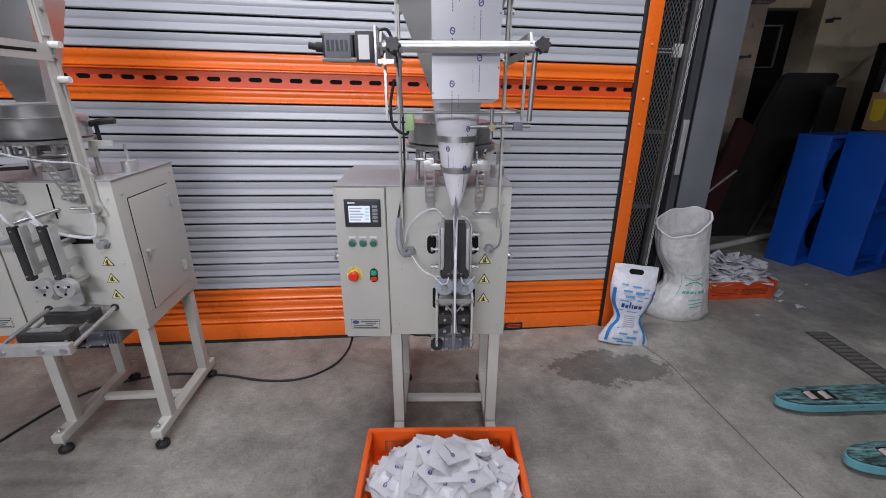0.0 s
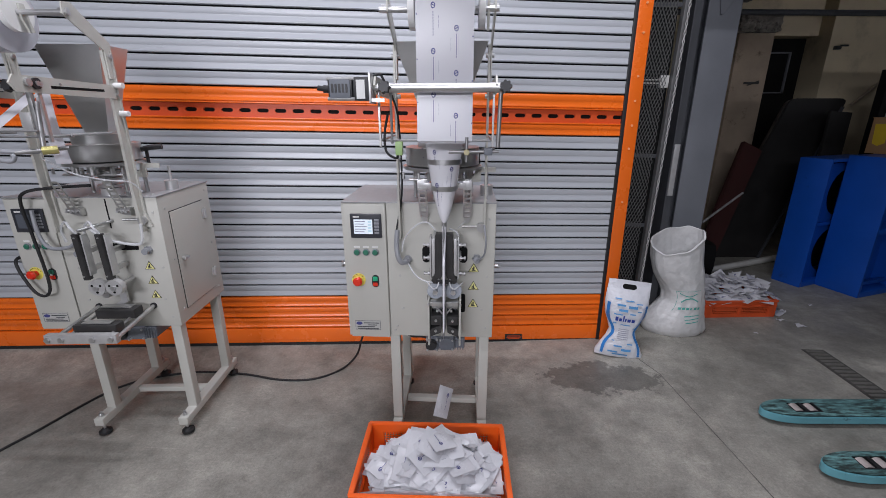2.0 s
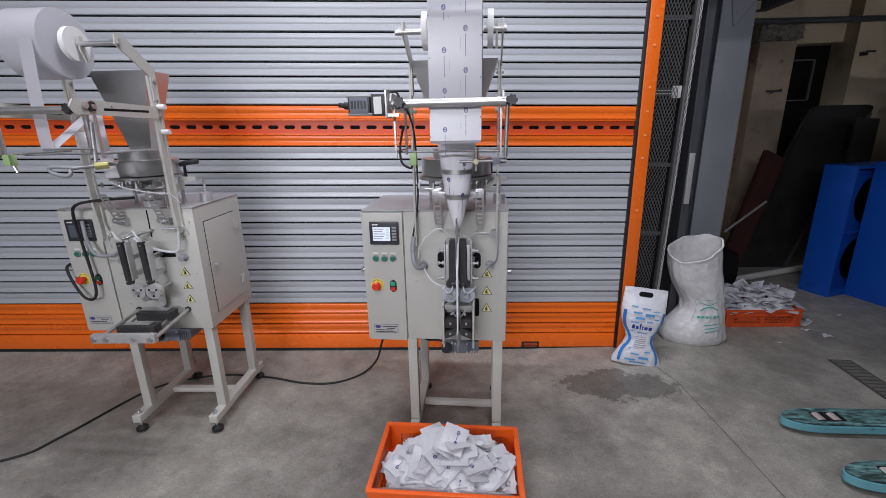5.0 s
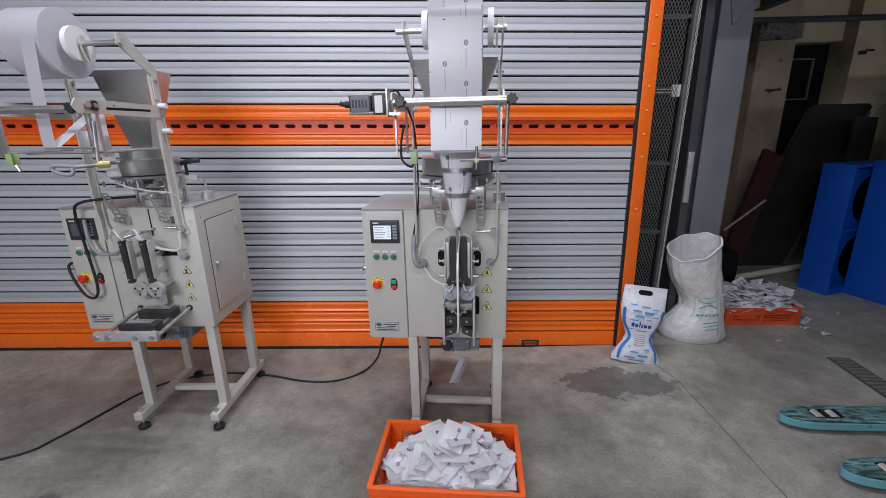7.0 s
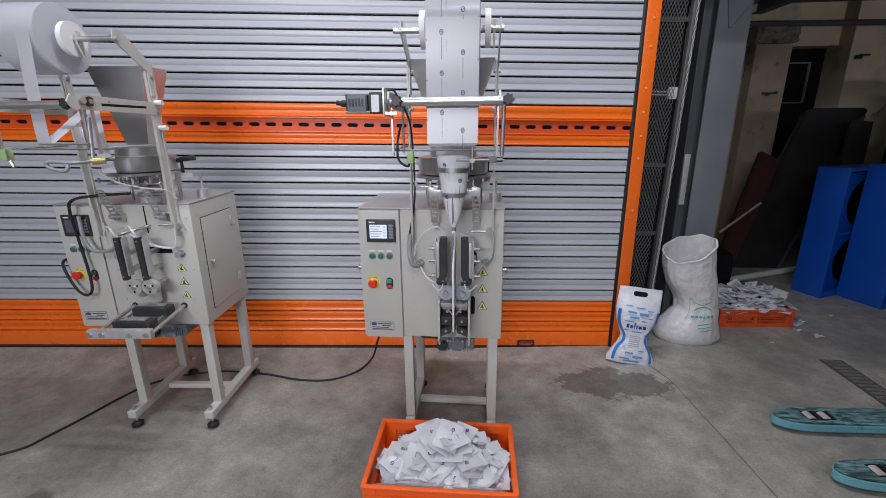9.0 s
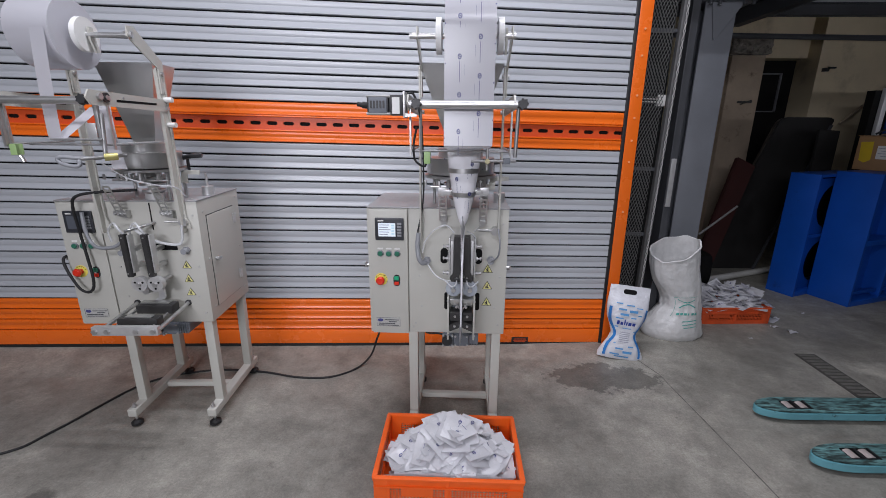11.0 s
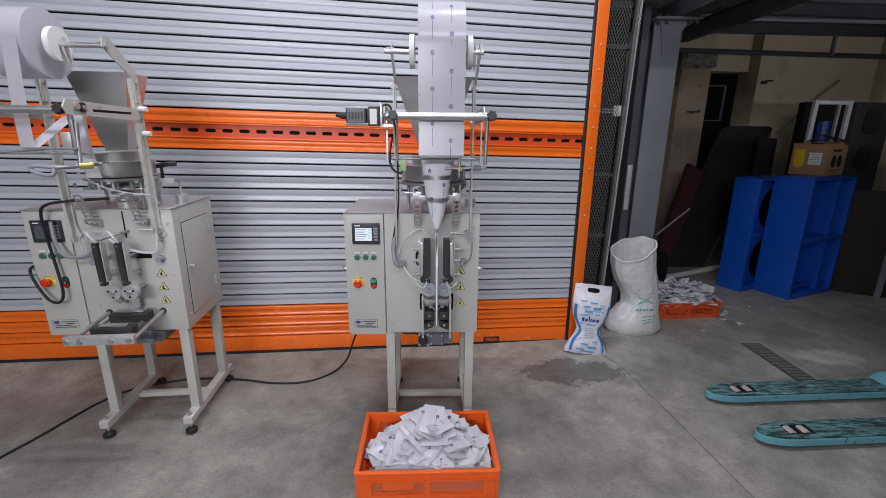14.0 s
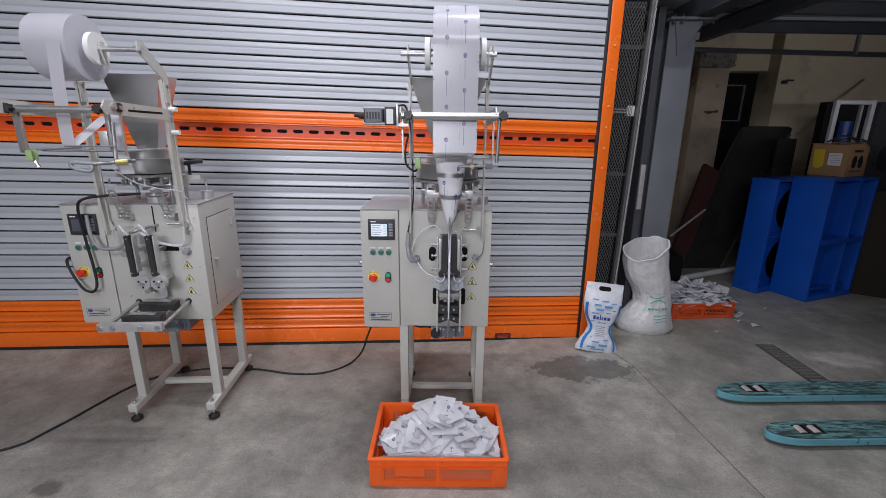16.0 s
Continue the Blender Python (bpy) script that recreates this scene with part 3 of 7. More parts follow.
col = thing("steel_column", "grey painted steel column with a bolted bracket", "column", kind="structure")
part("front_flange", lambda bm: bx(bm, 1.703, 1.908, 0.35, 0.366, 0, 2.335, 0.002), COLGREY, col)
part("web", lambda bm: bx(bm, 1.79, 1.81, 0.366, 0.56, 0, 2.335), COLGREY, col)
part("rear_flange", lambda bm: bx(bm, 1.703, 1.908, 0.56, 0.576, 0, 2.335, 0.002), COLGREY, col)
part("head_plate", lambda bm: bx(bm, 1.68, 2.02, 0.29, 0.60, 2.335, 2.352, 0.002), COLGREY, col)
part("gusset", lambda bm: plate(bm, ((1.778, 2.105), (1.790, 2.105), (1.935, 2.315), (1.965, 2.333), (1.735, 2.333)), (0.334, 0.348), "y"), COLGREY, col)
for x in (1.71, 1.77, 1.93, 1.99):
    part("bolt", lambda bm: cy(bm, (x, 0.31, 2.31), (x, 0.31, 2.37), 0.012, 6), DKGREY, col)
st("trim_channel", lambda bm: (bx(bm, 1.56, 1.61, 0.22, 0.40, 0, 2.7, 0.003), bx(bm, 1.61, 1.67, 0.36, 0.40, 0, 2.7, 0.003)), DKGREY, "dark grey steel channel beside the column", "steel channel")
st("trim_header", lambda bm: bx(bm, 1.222, 1.70, 0.05, 0.30, 2.40, 2.53, 0.003), COLGREY, "grey steel header over the mesh", "steel header")
st("trim_rail", lambda bm: cy(bm, (1.9, 2.62, 2.575), (8.0, 2.75, 2.50), 0.03, 8), DKGREY, "grey pipe rail under the mezzanine", "pipe")
for x in (3.0, 5.05):
    st("trim_hanger", lambda bm: bx(bm, x, x + 0.03, 2.60, 2.64, 2.52, 2.86), COLGREY, "flat steel hanger of the pipe rail", "hanger")

# mesh screen beside the jamb: expanded metal in a frame
screen = thing("mesh_screen", "galvanised expanded metal screen in a steel frame", "mesh screen", kind="structure")


def mesh_wire(bm):
    x0, x1, z0, z1, dx, dz = 1.235, 1.425, 0.03, 2.42, 0.019, 0.042
    t = 0.0022
    cols, rows = int((x1 - x0) / dx), int((z1 - z0) / dz)
    for i in range(cols):
        for j in range(rows):
            xa, za = x0 + i * dx, z0 + j * dz
            for (ax, az), (bx_, bz) in (((0, .5), (.5, 1)), ((.5, 1), (1, .5)), ((1, .5), (.5, 0)), ((.5, 0), (0, .5))):
                p, q = Vector((xa + ax * dx, 0.055, za + az * dz)), Vector((xa + bx_ * dx, 0.055, za + bz * dz))
                d = (q - p).normalized()
                u = Vector((-d.z, 0, d.x)) * t
                bm.faces.new([bm.verts.new(v) for v in (p + u, q + u + Vector((0, .004, 0)), q - u + Vector((0, .004, 0)), p - u)])


wire = part("wire", mesh_wire, MESH, screen, smooth=False)
wire["kind"] = "stuff"
part("frame_post", lambda bm: bx(bm, 1.43, 1.455, 0.03, 0.075, 0, 2.44, 0.003), MESH, screen)
for z in (0.0, 0.8, 1.25, 2.1):
    part("frame_rail", lambda bm: bx(bm, 1.225, 1.43, 0.065, 0.085, z, z + 0.022, 0.002), DKGREY, screen)
part("lock_box", lambda bm: bx(bm, 1.375, 1.425, 0.060, 0.085, 1.665, 1.735, 0.004), PLATEGREY, screen)
parts("cross_pin", [lambda bm, z=z: cy(bm, (1.24, 0.07, z), (1.375, 0.07, z), 0.004, 8) for z in (1.690, 1.708)], PLATEGREY, screen)
# black sheet added for the unlit space behind the mesh
st("wall_behind_mesh", lambda bm: bx(bm, 1.145, 1.55, 0.42, 0.46, 0, 3.3), BLACKFILL, "black sheet standing in for the dark behind the mesh screen", "wall")


LEAN = Matrix.Translation((1.25, 0, 2.6)) @ Matrix.Rotation(radians(1.5), 4, "Y") @ Matrix.Translation((-1.25, 0, -2.6))
screen.matrix_basis = LEAN


def chain_links(bm):
    # hoist chain of the shutter hanging along the screen's edge
    z, k = 0.10, 0
    while z < 2.5:
        a = 0 if k % 2 else math.pi / 2
        pts = [(1.447 + 0.006 * math.cos(t) * math.cos(a), 0.012 + 0.006 * math.cos(t) * math.sin(a), z + 0.0145 * math.sin(t)) for t in [2 * math.pi * i / 8 for i in range(8)]]
        for p, q in zip(pts, pts[1:] + pts[:1]):
            cy(bm, p, q, 0.0022, 5, caps=False)
        z += 0.0235
        k += 1


chain = part("hoist_chain", chain_links, M("galvanised chain", (0.42, 0.42, 0.41), 0.5, var=0.2, scale=40))
chain.matrix_basis = LEAN
tagged(chain, "bright steel hoist chain hanging beside the mesh", "chain", kind="stuff")
# short light grey strip on the channel's front
rail = thing("steel_plate", "light grey strip on the front of the channel", "steel plate")
part("plate", lambda bm: bx(bm, 1.565, 1.60, 0.205, 0.219, 0.98, 1.32, 0.003), ALU, rail)

# ---- things in the dark part of the hall ----
def yaw(x, y, deg, z=0.0):
    return pose(x, y, z, 0, 0, deg)


def speaker_box(m, label, holes, w, d, h):
    """An unfinished loudspeaker box: shell, divider, recessed baffle. x along its front, y into it."""
    t = thing("speaker_box", label, "speaker box", "blue boxes", m)
    th = 0.026
    part("side_panel", lambda bm: bx(bm, 0, th, 0, d, 0, h, 0.003), BLUE, t)
    part("side_panel", lambda bm: bx(bm, w - th, w, 0, d, 0, h, 0.003), BLUE, t)
    part("bottom_panel", lambda bm: bx(bm, th, w - th, 0, d, 0.0, 0.05, 0.003), BLUE, t)
    part("top_panel", lambda bm: bx(bm, th, w - th, 0, d, h - th, h, 0.003), BLUE, t)
    if holes:
        def baffle(bm):
            for zc in (0.31, 0.84):
                n, r, a, b = 40, 0.205, w / 2 - th, 0.262
                cxx = w / 2
                R, O, B = [], [], []
                for k in range(n):
                    th_ = 2 * math.pi * k / n + math.pi / n
                    c, s = math.cos(th_), math.sin(th_)
                    f = min(a / max(abs(c), 1e-6), b / max(abs(s), 1e-6))
                    R.append(bm.verts.new((cxx + r * c, 0.045, zc + r * s)))
                    O.append(bm.verts.new((cxx + f * c, 0.045, zc + f * s)))
                    B.append(bm.verts.new((cxx + r * c, 0.065, zc + r * s)))
                for k in range(n):
                    j = (k + 1) % n
                    bm.faces.new((R[k], R[j], O[j], O[k]))
                    bm.faces.new((R[k], R[j], B[j], B[k]))
        part("baffle", baffle, BLUE, t, "blue baffle with two round holes", smooth=False)
        part("divider", lambda bm: bx(bm, th, w - th, 0.020, 0.044, 0.56, 0.59, 0.003), BLUE, t)
        part("back_panel", lambda bm: bx(bm, th, w - th, d - 0.02, d, 0.05, h - th), BLACKFILL, t)
        for zc in (0.31, 0.84):
            part("ring", lambda bm: tube(bm, [(w / 2 + 0.2 * math.cos(a), 0.085, zc + 0.2 * math.sin(a)) for a in [2 * math.pi * k / 16 for k in range(17)]], 0.012, 6, 2), BLACK, t)
    else:
        part("divider", lambda bm: bx(bm, th, w - th, 0.0, d - 0.02, 0.56, 0.605, 0.003), BLUE, t)
        part("bottom_rail", lambda bm: bx(bm, th, w - th, 0.05, 0.08, 0.085, 0.115, 0.002), BLUE, t)
        for z0, z1 in ((0.05, 0.56), (0.605, h - th)):
            part("stud", lambda bm: bx(bm, w * 0.66, w * 0.66 + 0.03, 0.02, d - 0.02, z0, z1, 0.002), BLUE, t)
        part("back_panel", lambda bm: bx(bm, th, w - th, 0.165, 0.18, 0.05, h - th), BLUE, t)
    return t


speaker_box(yaw(3.234, 1.006, 24.7), "bright blue wooden speaker box with round holes, standing on the floor", True, 0.70, 0.243, 1.145)
speaker_box(yaw(3.554, 0.786, 20.5), "bright blue open wooden speaker box standing on the floor", False, 0.672, 0.34, 1.174)

carton = thing("carton", "brown cardboard carton with labels on a blue box", "cardboard box", m=yaw(3.83, 1.012, 25, 1.1755))
part("body", lambda bm: bx(bm, 0, 0.36, 0.0, 0.30, 0, 0.295, 0.004), CARD, carton)
part("flap", lambda bm: bx(bm, -0.01, 0.37, -0.004, 0.148, 0.297, 0.301, m=Matrix.Translation((0, 0, 0.297)) @ Matrix.Rotation(radians(6), 4, "X") @ Matrix.Translation((0, 0, -0.297))), CARD, carton)
part("flap", lambda bm: bx(bm, -0.01, 0.37, 0.153, 0.304, 0.297, 0.301), CARD, carton)


def tag_outline(bm):
    # hanging tag cut to a shield shape
    plate(bm, ((0.275, 0.245), (0.185, 0.250), (0.180, 0.09), (0.225, 0.065), (0.265, 0.085)), (-0.004, -0.002), "x")


part("yellow_label", tag_outline, M("worn yellow paper", (0.66, 0.46, 0.02), 0.7, var=0.1), carton, "yellow paper label")
wl = part("white_label", lambda bm: bx(bm, -0.004, -0.002, 0.045, 0.150, 0.10, 0.215), WHITEP, carton, "white paper label")
parts("printed_line", [lambda bm, i=i: bx(bm, -0.0052, -0.0042, 0.055, 0.14 - 0.02 * (i % 2), 0.19 - 0.022 * i, 0.195 - 0.022 * i) for i in range(4)], GREYINK, wl)
for x in (0.125, 0.235):
    part("printed_disc", lambda bm: plate(bm, [(x + 0.042 * math.cos(a), 0.135 + 0.058 * math.sin(a)) for a in [2 * math.pi * k / 20 for k in range(20)]], (-0.003, -0.001)), BLACK, carton)
part("printed_bar", lambda bm: bx(bm, 0.07, 0.29, -0.003, -0.001, 0.048, 0.055), BLACK, carton)
parts("printed_bar", [lambda bm, i=i: bx(bm, 0.085 + 0.034 * i, 0.110 + 0.034 * i, -0.003, -0.001, 0.225, 0.248) for i in range(5)], BLACK, carton)
cab = thing("cable", "dark cable lying over the carton", "cable")
part("loop", lambda bm: tube(bm, ((3.78, 1.22, 1.49), (3.86, 1.18, 1.545), (3.95, 1.17, 1.54), (4.03, 1.18, 1.50), (4.09, 1.13, 1.49), (4.14, 1.10, 1.40), (4.17, 1.12, 1.31), (4.22, 1.15, 1.28)), 0.008), RUBBER, cab)
part("loop", lambda bm: tube(bm, ((3.88, 1.25, 1.49), (3.98, 1.22, 1.53), (4.10, 1.20, 1.515), (4.19, 1.17, 1.46), (4.23, 1.15, 1.36)), 0.007), RUBBER, cab)

SILVER = M("bare aluminium extrusion", (0.72, 0.72, 0.72), 0.5, metal=0.3, var=0.06)
fr = thing("cabinet_frame", "bare aluminium rack frame standing behind the carton", "frame", m=yaw(4.195, 1.70, 2))
for a in ((0, 0.045, 0, 1.92), (0.39, 0.435, 0, 1.92)):
    part("upright", lambda bm: bx(bm, a[0], a[1], 0, 0.04, a[2], a[3], 0.003), SILVER, fr)
part("crossbar", lambda bm: bx(bm, 0.045, 0.39, 0, 0.04, 1.875, 1.915, 0.003), SILVER, fr)
part("middle_bar", lambda bm: bx(bm, 0.29, 0.315, 0.01, 0.045, 0.84, 1.875, 0.003), ALU, fr)
part("crossbar", lambda bm: bx(bm, 0.045, 0.39, 0, 0.04, 0.8, 0.84, 0.003), ALU, fr)
part("back_panel", lambda bm: bx(bm, -0.055, 0.43, 0.05, 0.14, 0, 1.90), BLACKFILL, fr)
part("blue_drum", lambda bm: cy(bm, (0.13, -0.02, 1.40), (0.13, -0.02, 1.70), 0.06, 14), M("blue plastic", (0.01, 0.04, 0.2), 0.4), fr)

sp = thing("loudspeaker", "tall black loudspeaker cabinet with two oval openings", "loudspeaker", m=yaw(4.645, 1.68, 2))


def sp_front(bm):
    bx(bm, 0, 0.42, 0, 0.4, 0, 1.90, 0.01)


part("cabinet", sp_front, M("grey-black cabinet", (0.03, 0.031, 0.034), 0.6, var=0.15, scale=5), sp)
for z in (1.70, 1.32):
    part("opening", lambda bm: plate(bm, capsule(0.2, z, 0.18, 0.27, 7), (-0.012, -0.002)), BLACK, sp)
BROWNB = M("dark brown board", (0.026, 0.019, 0.015), 0.7, var=0.25, scale=4, spec=0.25)
SOFTBLACK = M("black leatherette", (0.016, 0.015, 0.015), 0.5, var=0.3, scale=6, bump=0.2, bscale=40)
sp2 = thing("storage_panel", "dark brown board standing on the floor behind a blue box", "panel", m=yaw(4.20, 1.075, -33))
part("board", lambda bm: bx(bm, 0, 0.38, 0, 0.04, 0, 1.04, 0.004), BROWNB, sp2)
part("edge_strip", lambda bm: bx(bm, 0.36, 0.381, -0.004, -0.0005, 0.0, 1.04), DKGREY, sp2)
sp3 = thing("storage_panel", "tall dark board standing upright by the wall", "panel", m=yaw(4.525, 0.83, 12))
part("board", lambda bm: bx(bm, 0, 1.3, 0, 0.05, 0, 1.45, 0.004), BROWNB, sp3)
part("edge_strip", lambda bm: bx(bm, -0.012, -0.001, -0.002, 0.05, 0, 1.45), COLGREY, sp3)
pan = thing("leaning_panel", "large padded black board leaning against the wall", "panel", m=pose(2.95, 1.85, 0, -11, 0, 2))
part("board", lambda bm: plate(bm, ((-0.14, 0.0), (0.47, 0.0), (1.255, 1.66), (1.235, 1.685), (1.20, 1.69), (0.72, 1.69), (0.67, 1.675), (0.63, 1.63)), (0, 0.07), bev=0.012), SOFTBLACK, pan)
part("edge_strip", lambda bm: plate(bm, ((0.44, 0.0), (0.47, 0.0), (1.225, 1.60), (1.19, 1.60)), (-0.014, -0.001)), DKGREY, pan)
pan2 = thing("leaning_panel", "narrow dark grey board leaning behind the carton", "panel", m=pose(3.72, 1.76, 0, -5, 4, 4))
part("board", lambda bm: bx(bm, 0, 0.22, 0, 0.03, 0, 1.54, 0.004), SOFTBLACK, pan2)
seat = thing("upholstered_panel", "dark red upholstered board leaning in the dark", "panel", m=pose(2.66, 1.70, 0, -12, 0, 6))
part("pad", lambda bm: plate(bm, ((0.0, 0.15), (0.18, 0.10), (0.62, 1.15), (0.42, 1.25)), (-0.08, -0.02), bev=0.01), DARKRED, seat)
part("rail", lambda bm: cy(bm, (0.0, -0.09, 0.42), (0.42, -0.09, 0.72), 0.012, 8), ALU, seat)
stick = thing("wooden_pole", "thin pole leaning on the cream wall", "pole")
part("pole", lambda bm: cy(bm, (4.72, 2.80, 1.60), (5.56, 2.965, 2.27), 0.016, 8), PILLAR, stick)
fix = thing("wall_bracket", "small dark bracket on the cream wall", "bracket")
part("plate", lambda bm: (bx(bm, 4.50, 4.56, 2.94, 2.989, 2.215, 2.255, 0.004), bx(bm, 4.54, 4.63, 2.93, 2.95, 2.245, 2.265, 0.004)), BLACK, fix)
br = thing("door_bolt", "rusty bolt on the pillar", "bolt")
part("bolt", lambda bm: (bx(bm, 3.57, 3.74, 2.985, 3.018, 1.845, 1.868, 0.006), cy(bm, (3.60, 2.98, 1.83), (3.72, 2.97, 1.875), 0.008, 8)), WETCARD, br)
pp = thing("plastic_pipe", "white plastic pipe lying on the floor", "pipe")
part("pipe", lambda bm: cy(bm, (2.50, 1.30, 0.034), (3.62, 1.80, 0.034), 0.032, 12), PIPEW, pp)
brd = thing("tool_bag", "dark heap of covers behind the panels", "cover")
part("body", lambda bm: bx(bm, 2.2, 2.6, 1.2, 1.6, 0, 0.35, 0.1), BLACKFILL, brd)

DRAINC = M("drain channel concrete", (0.075, 0.072, 0.065), 0.9, var=0.2, scale=14, bump=0.4)
DRAINS = M("dusty iron grating", (0.15, 0.145, 0.13), 0.7, var=0.25, scale=30)
grate = thing("floor_drain", "iron slot drain grating set in the floor", "drain", kind="structure")
part("channel", lambda bm: bx(bm, 2.46, 2.60, -0.66, -0.10, 0.001, 0.004), DRAINC, grate)
for i in range(14):
    part("slat", lambda bm: bx(bm, 2.475, 2.585, -0.645 + i * 0.039, -0.622 + i * 0.039, 0.004, 0.008), DRAINS, grate)


# ---- pallet truck forks ----
def pallet_truck():
    t = thing("pallet_truck", "worn turquoise hand pallet truck", "pallet truck", m=pose(1.732, -0.812, 0, 0, 0, 2.2))
    L, w = 1.5, 0.144

    def outline(x, y, inset=0.0):
        h = w / 2 - inset
        tip = [(x + inset + 0.185 + 0.185 * math.cos(a), y + h * math.sin(a)) for a in [math.pi / 2 + math.pi * i / 16 for i in range(17)]]
        return tip + [(x + L, y - h), (x + L, y + h)]

    for x0, y in ((0.0, 0.0), (0.014, -0.368)):
        f = part("fork", lambda bm: plate(bm, outline(x0, y), (0.024, 0.066), "z", bev=0.004), FORK, t)
        xa, xb, hw = x0 + 0.150, x0 + 0.285, 0.036

        def top(bm):
            # top plate with an opening for the load wheels
            o = outline(x0, y, 0.004)
            up = [p for p in o[:17] if p[1] >= y - 1e-6]
            low = [p for p in o[:17] if p[1] <= y + 1e-6]
            h = w / 2 - 0.004
            for z in (0.067, 0.0715):
                V = lambda p: bm.verts.new((p[0], p[1], z))
                for ring, s in ((up, 1), (low, -1)):
                    ins = [(xa, y + s * hw * min(1.0, abs(p[1] - y) / h * 1.6)) for k, p in enumerate(ring)]
                    for k in range(len(ring) - 1):
                        bm.faces.new([V(ring[k]), V(ring[k + 1]), V(ins[k + 1]), V(ins[k])])
                for s in (1, -1):
                    xs = x0 + 0.189
                    bm.faces.new([V((xs, y + s * h)), V((xb, y + s * h)), V((xb, y + s * hw)), V((xa, y + s * hw))])
                bm.faces.new([V((xb, y - h)), V((x0 + L, y - h)), V((x0 + L, y + h)), V((xb, y + h))])
        part("top_plate", top, FORKTOP, f, "scuffed turquoise top plate", smooth=False)
        part("wheel_well", lambda bm: bx(bm, xa - 0.004, xb + 0.004, y - hw - 0.003, y + hw + 0.003, 0.0662, 0.0672), BLACKFILL, f)
        part("well_lip", lambda bm: (bx(bm, xa + 0.062, xa + 0.074, y - hw, y + hw, 0.0675, 0.073, 0.001), bx(bm, xa + 0.004, xb, y - hw - 0.002, y - hw + 0.004, 0.0675, 0.074), bx(bm, xb - 0.004, xb + 0.004, y - hw, y + hw, 0.0675, 0.074)), BLACK, f)
        for x in (xa + 0.030, xa + 0.104):
            part("wheel", lambda bm: cy(bm, (x, y - 0.028, 0.044), (x, y + 0.028, 0.044), 0.031, 24), ROLLERW, f, "worn nylon load wheel")
        part("skid", lambda bm: bx(bm, xa, xb, y - 0.03, y + 0.03, 0.0, 0.024, 0.004), RUBBER, f)
    part("bridge", lambda bm: plate(bm, ((1.12, 0.070), (1.17, 0.105), (1.5, 0.115), (1.5, 0.070)), (-0.45, 0.085), "y", bev=0.003), FORK, t)
    part("crosshead", lambda bm: bx(bm, 1.3, 1.5, -0.36, -0.01, 0.115, 0.5, 0.02), FORK, t)
    for y in (-0.28, -0.09):
        part("steer_wheel", lambda bm: cy(bm, (1.52, y - 0.025, 0.09), (1.52, y + 0.025, 0.09), 0.09, 24), RUBBER, t)


pallet_truck()


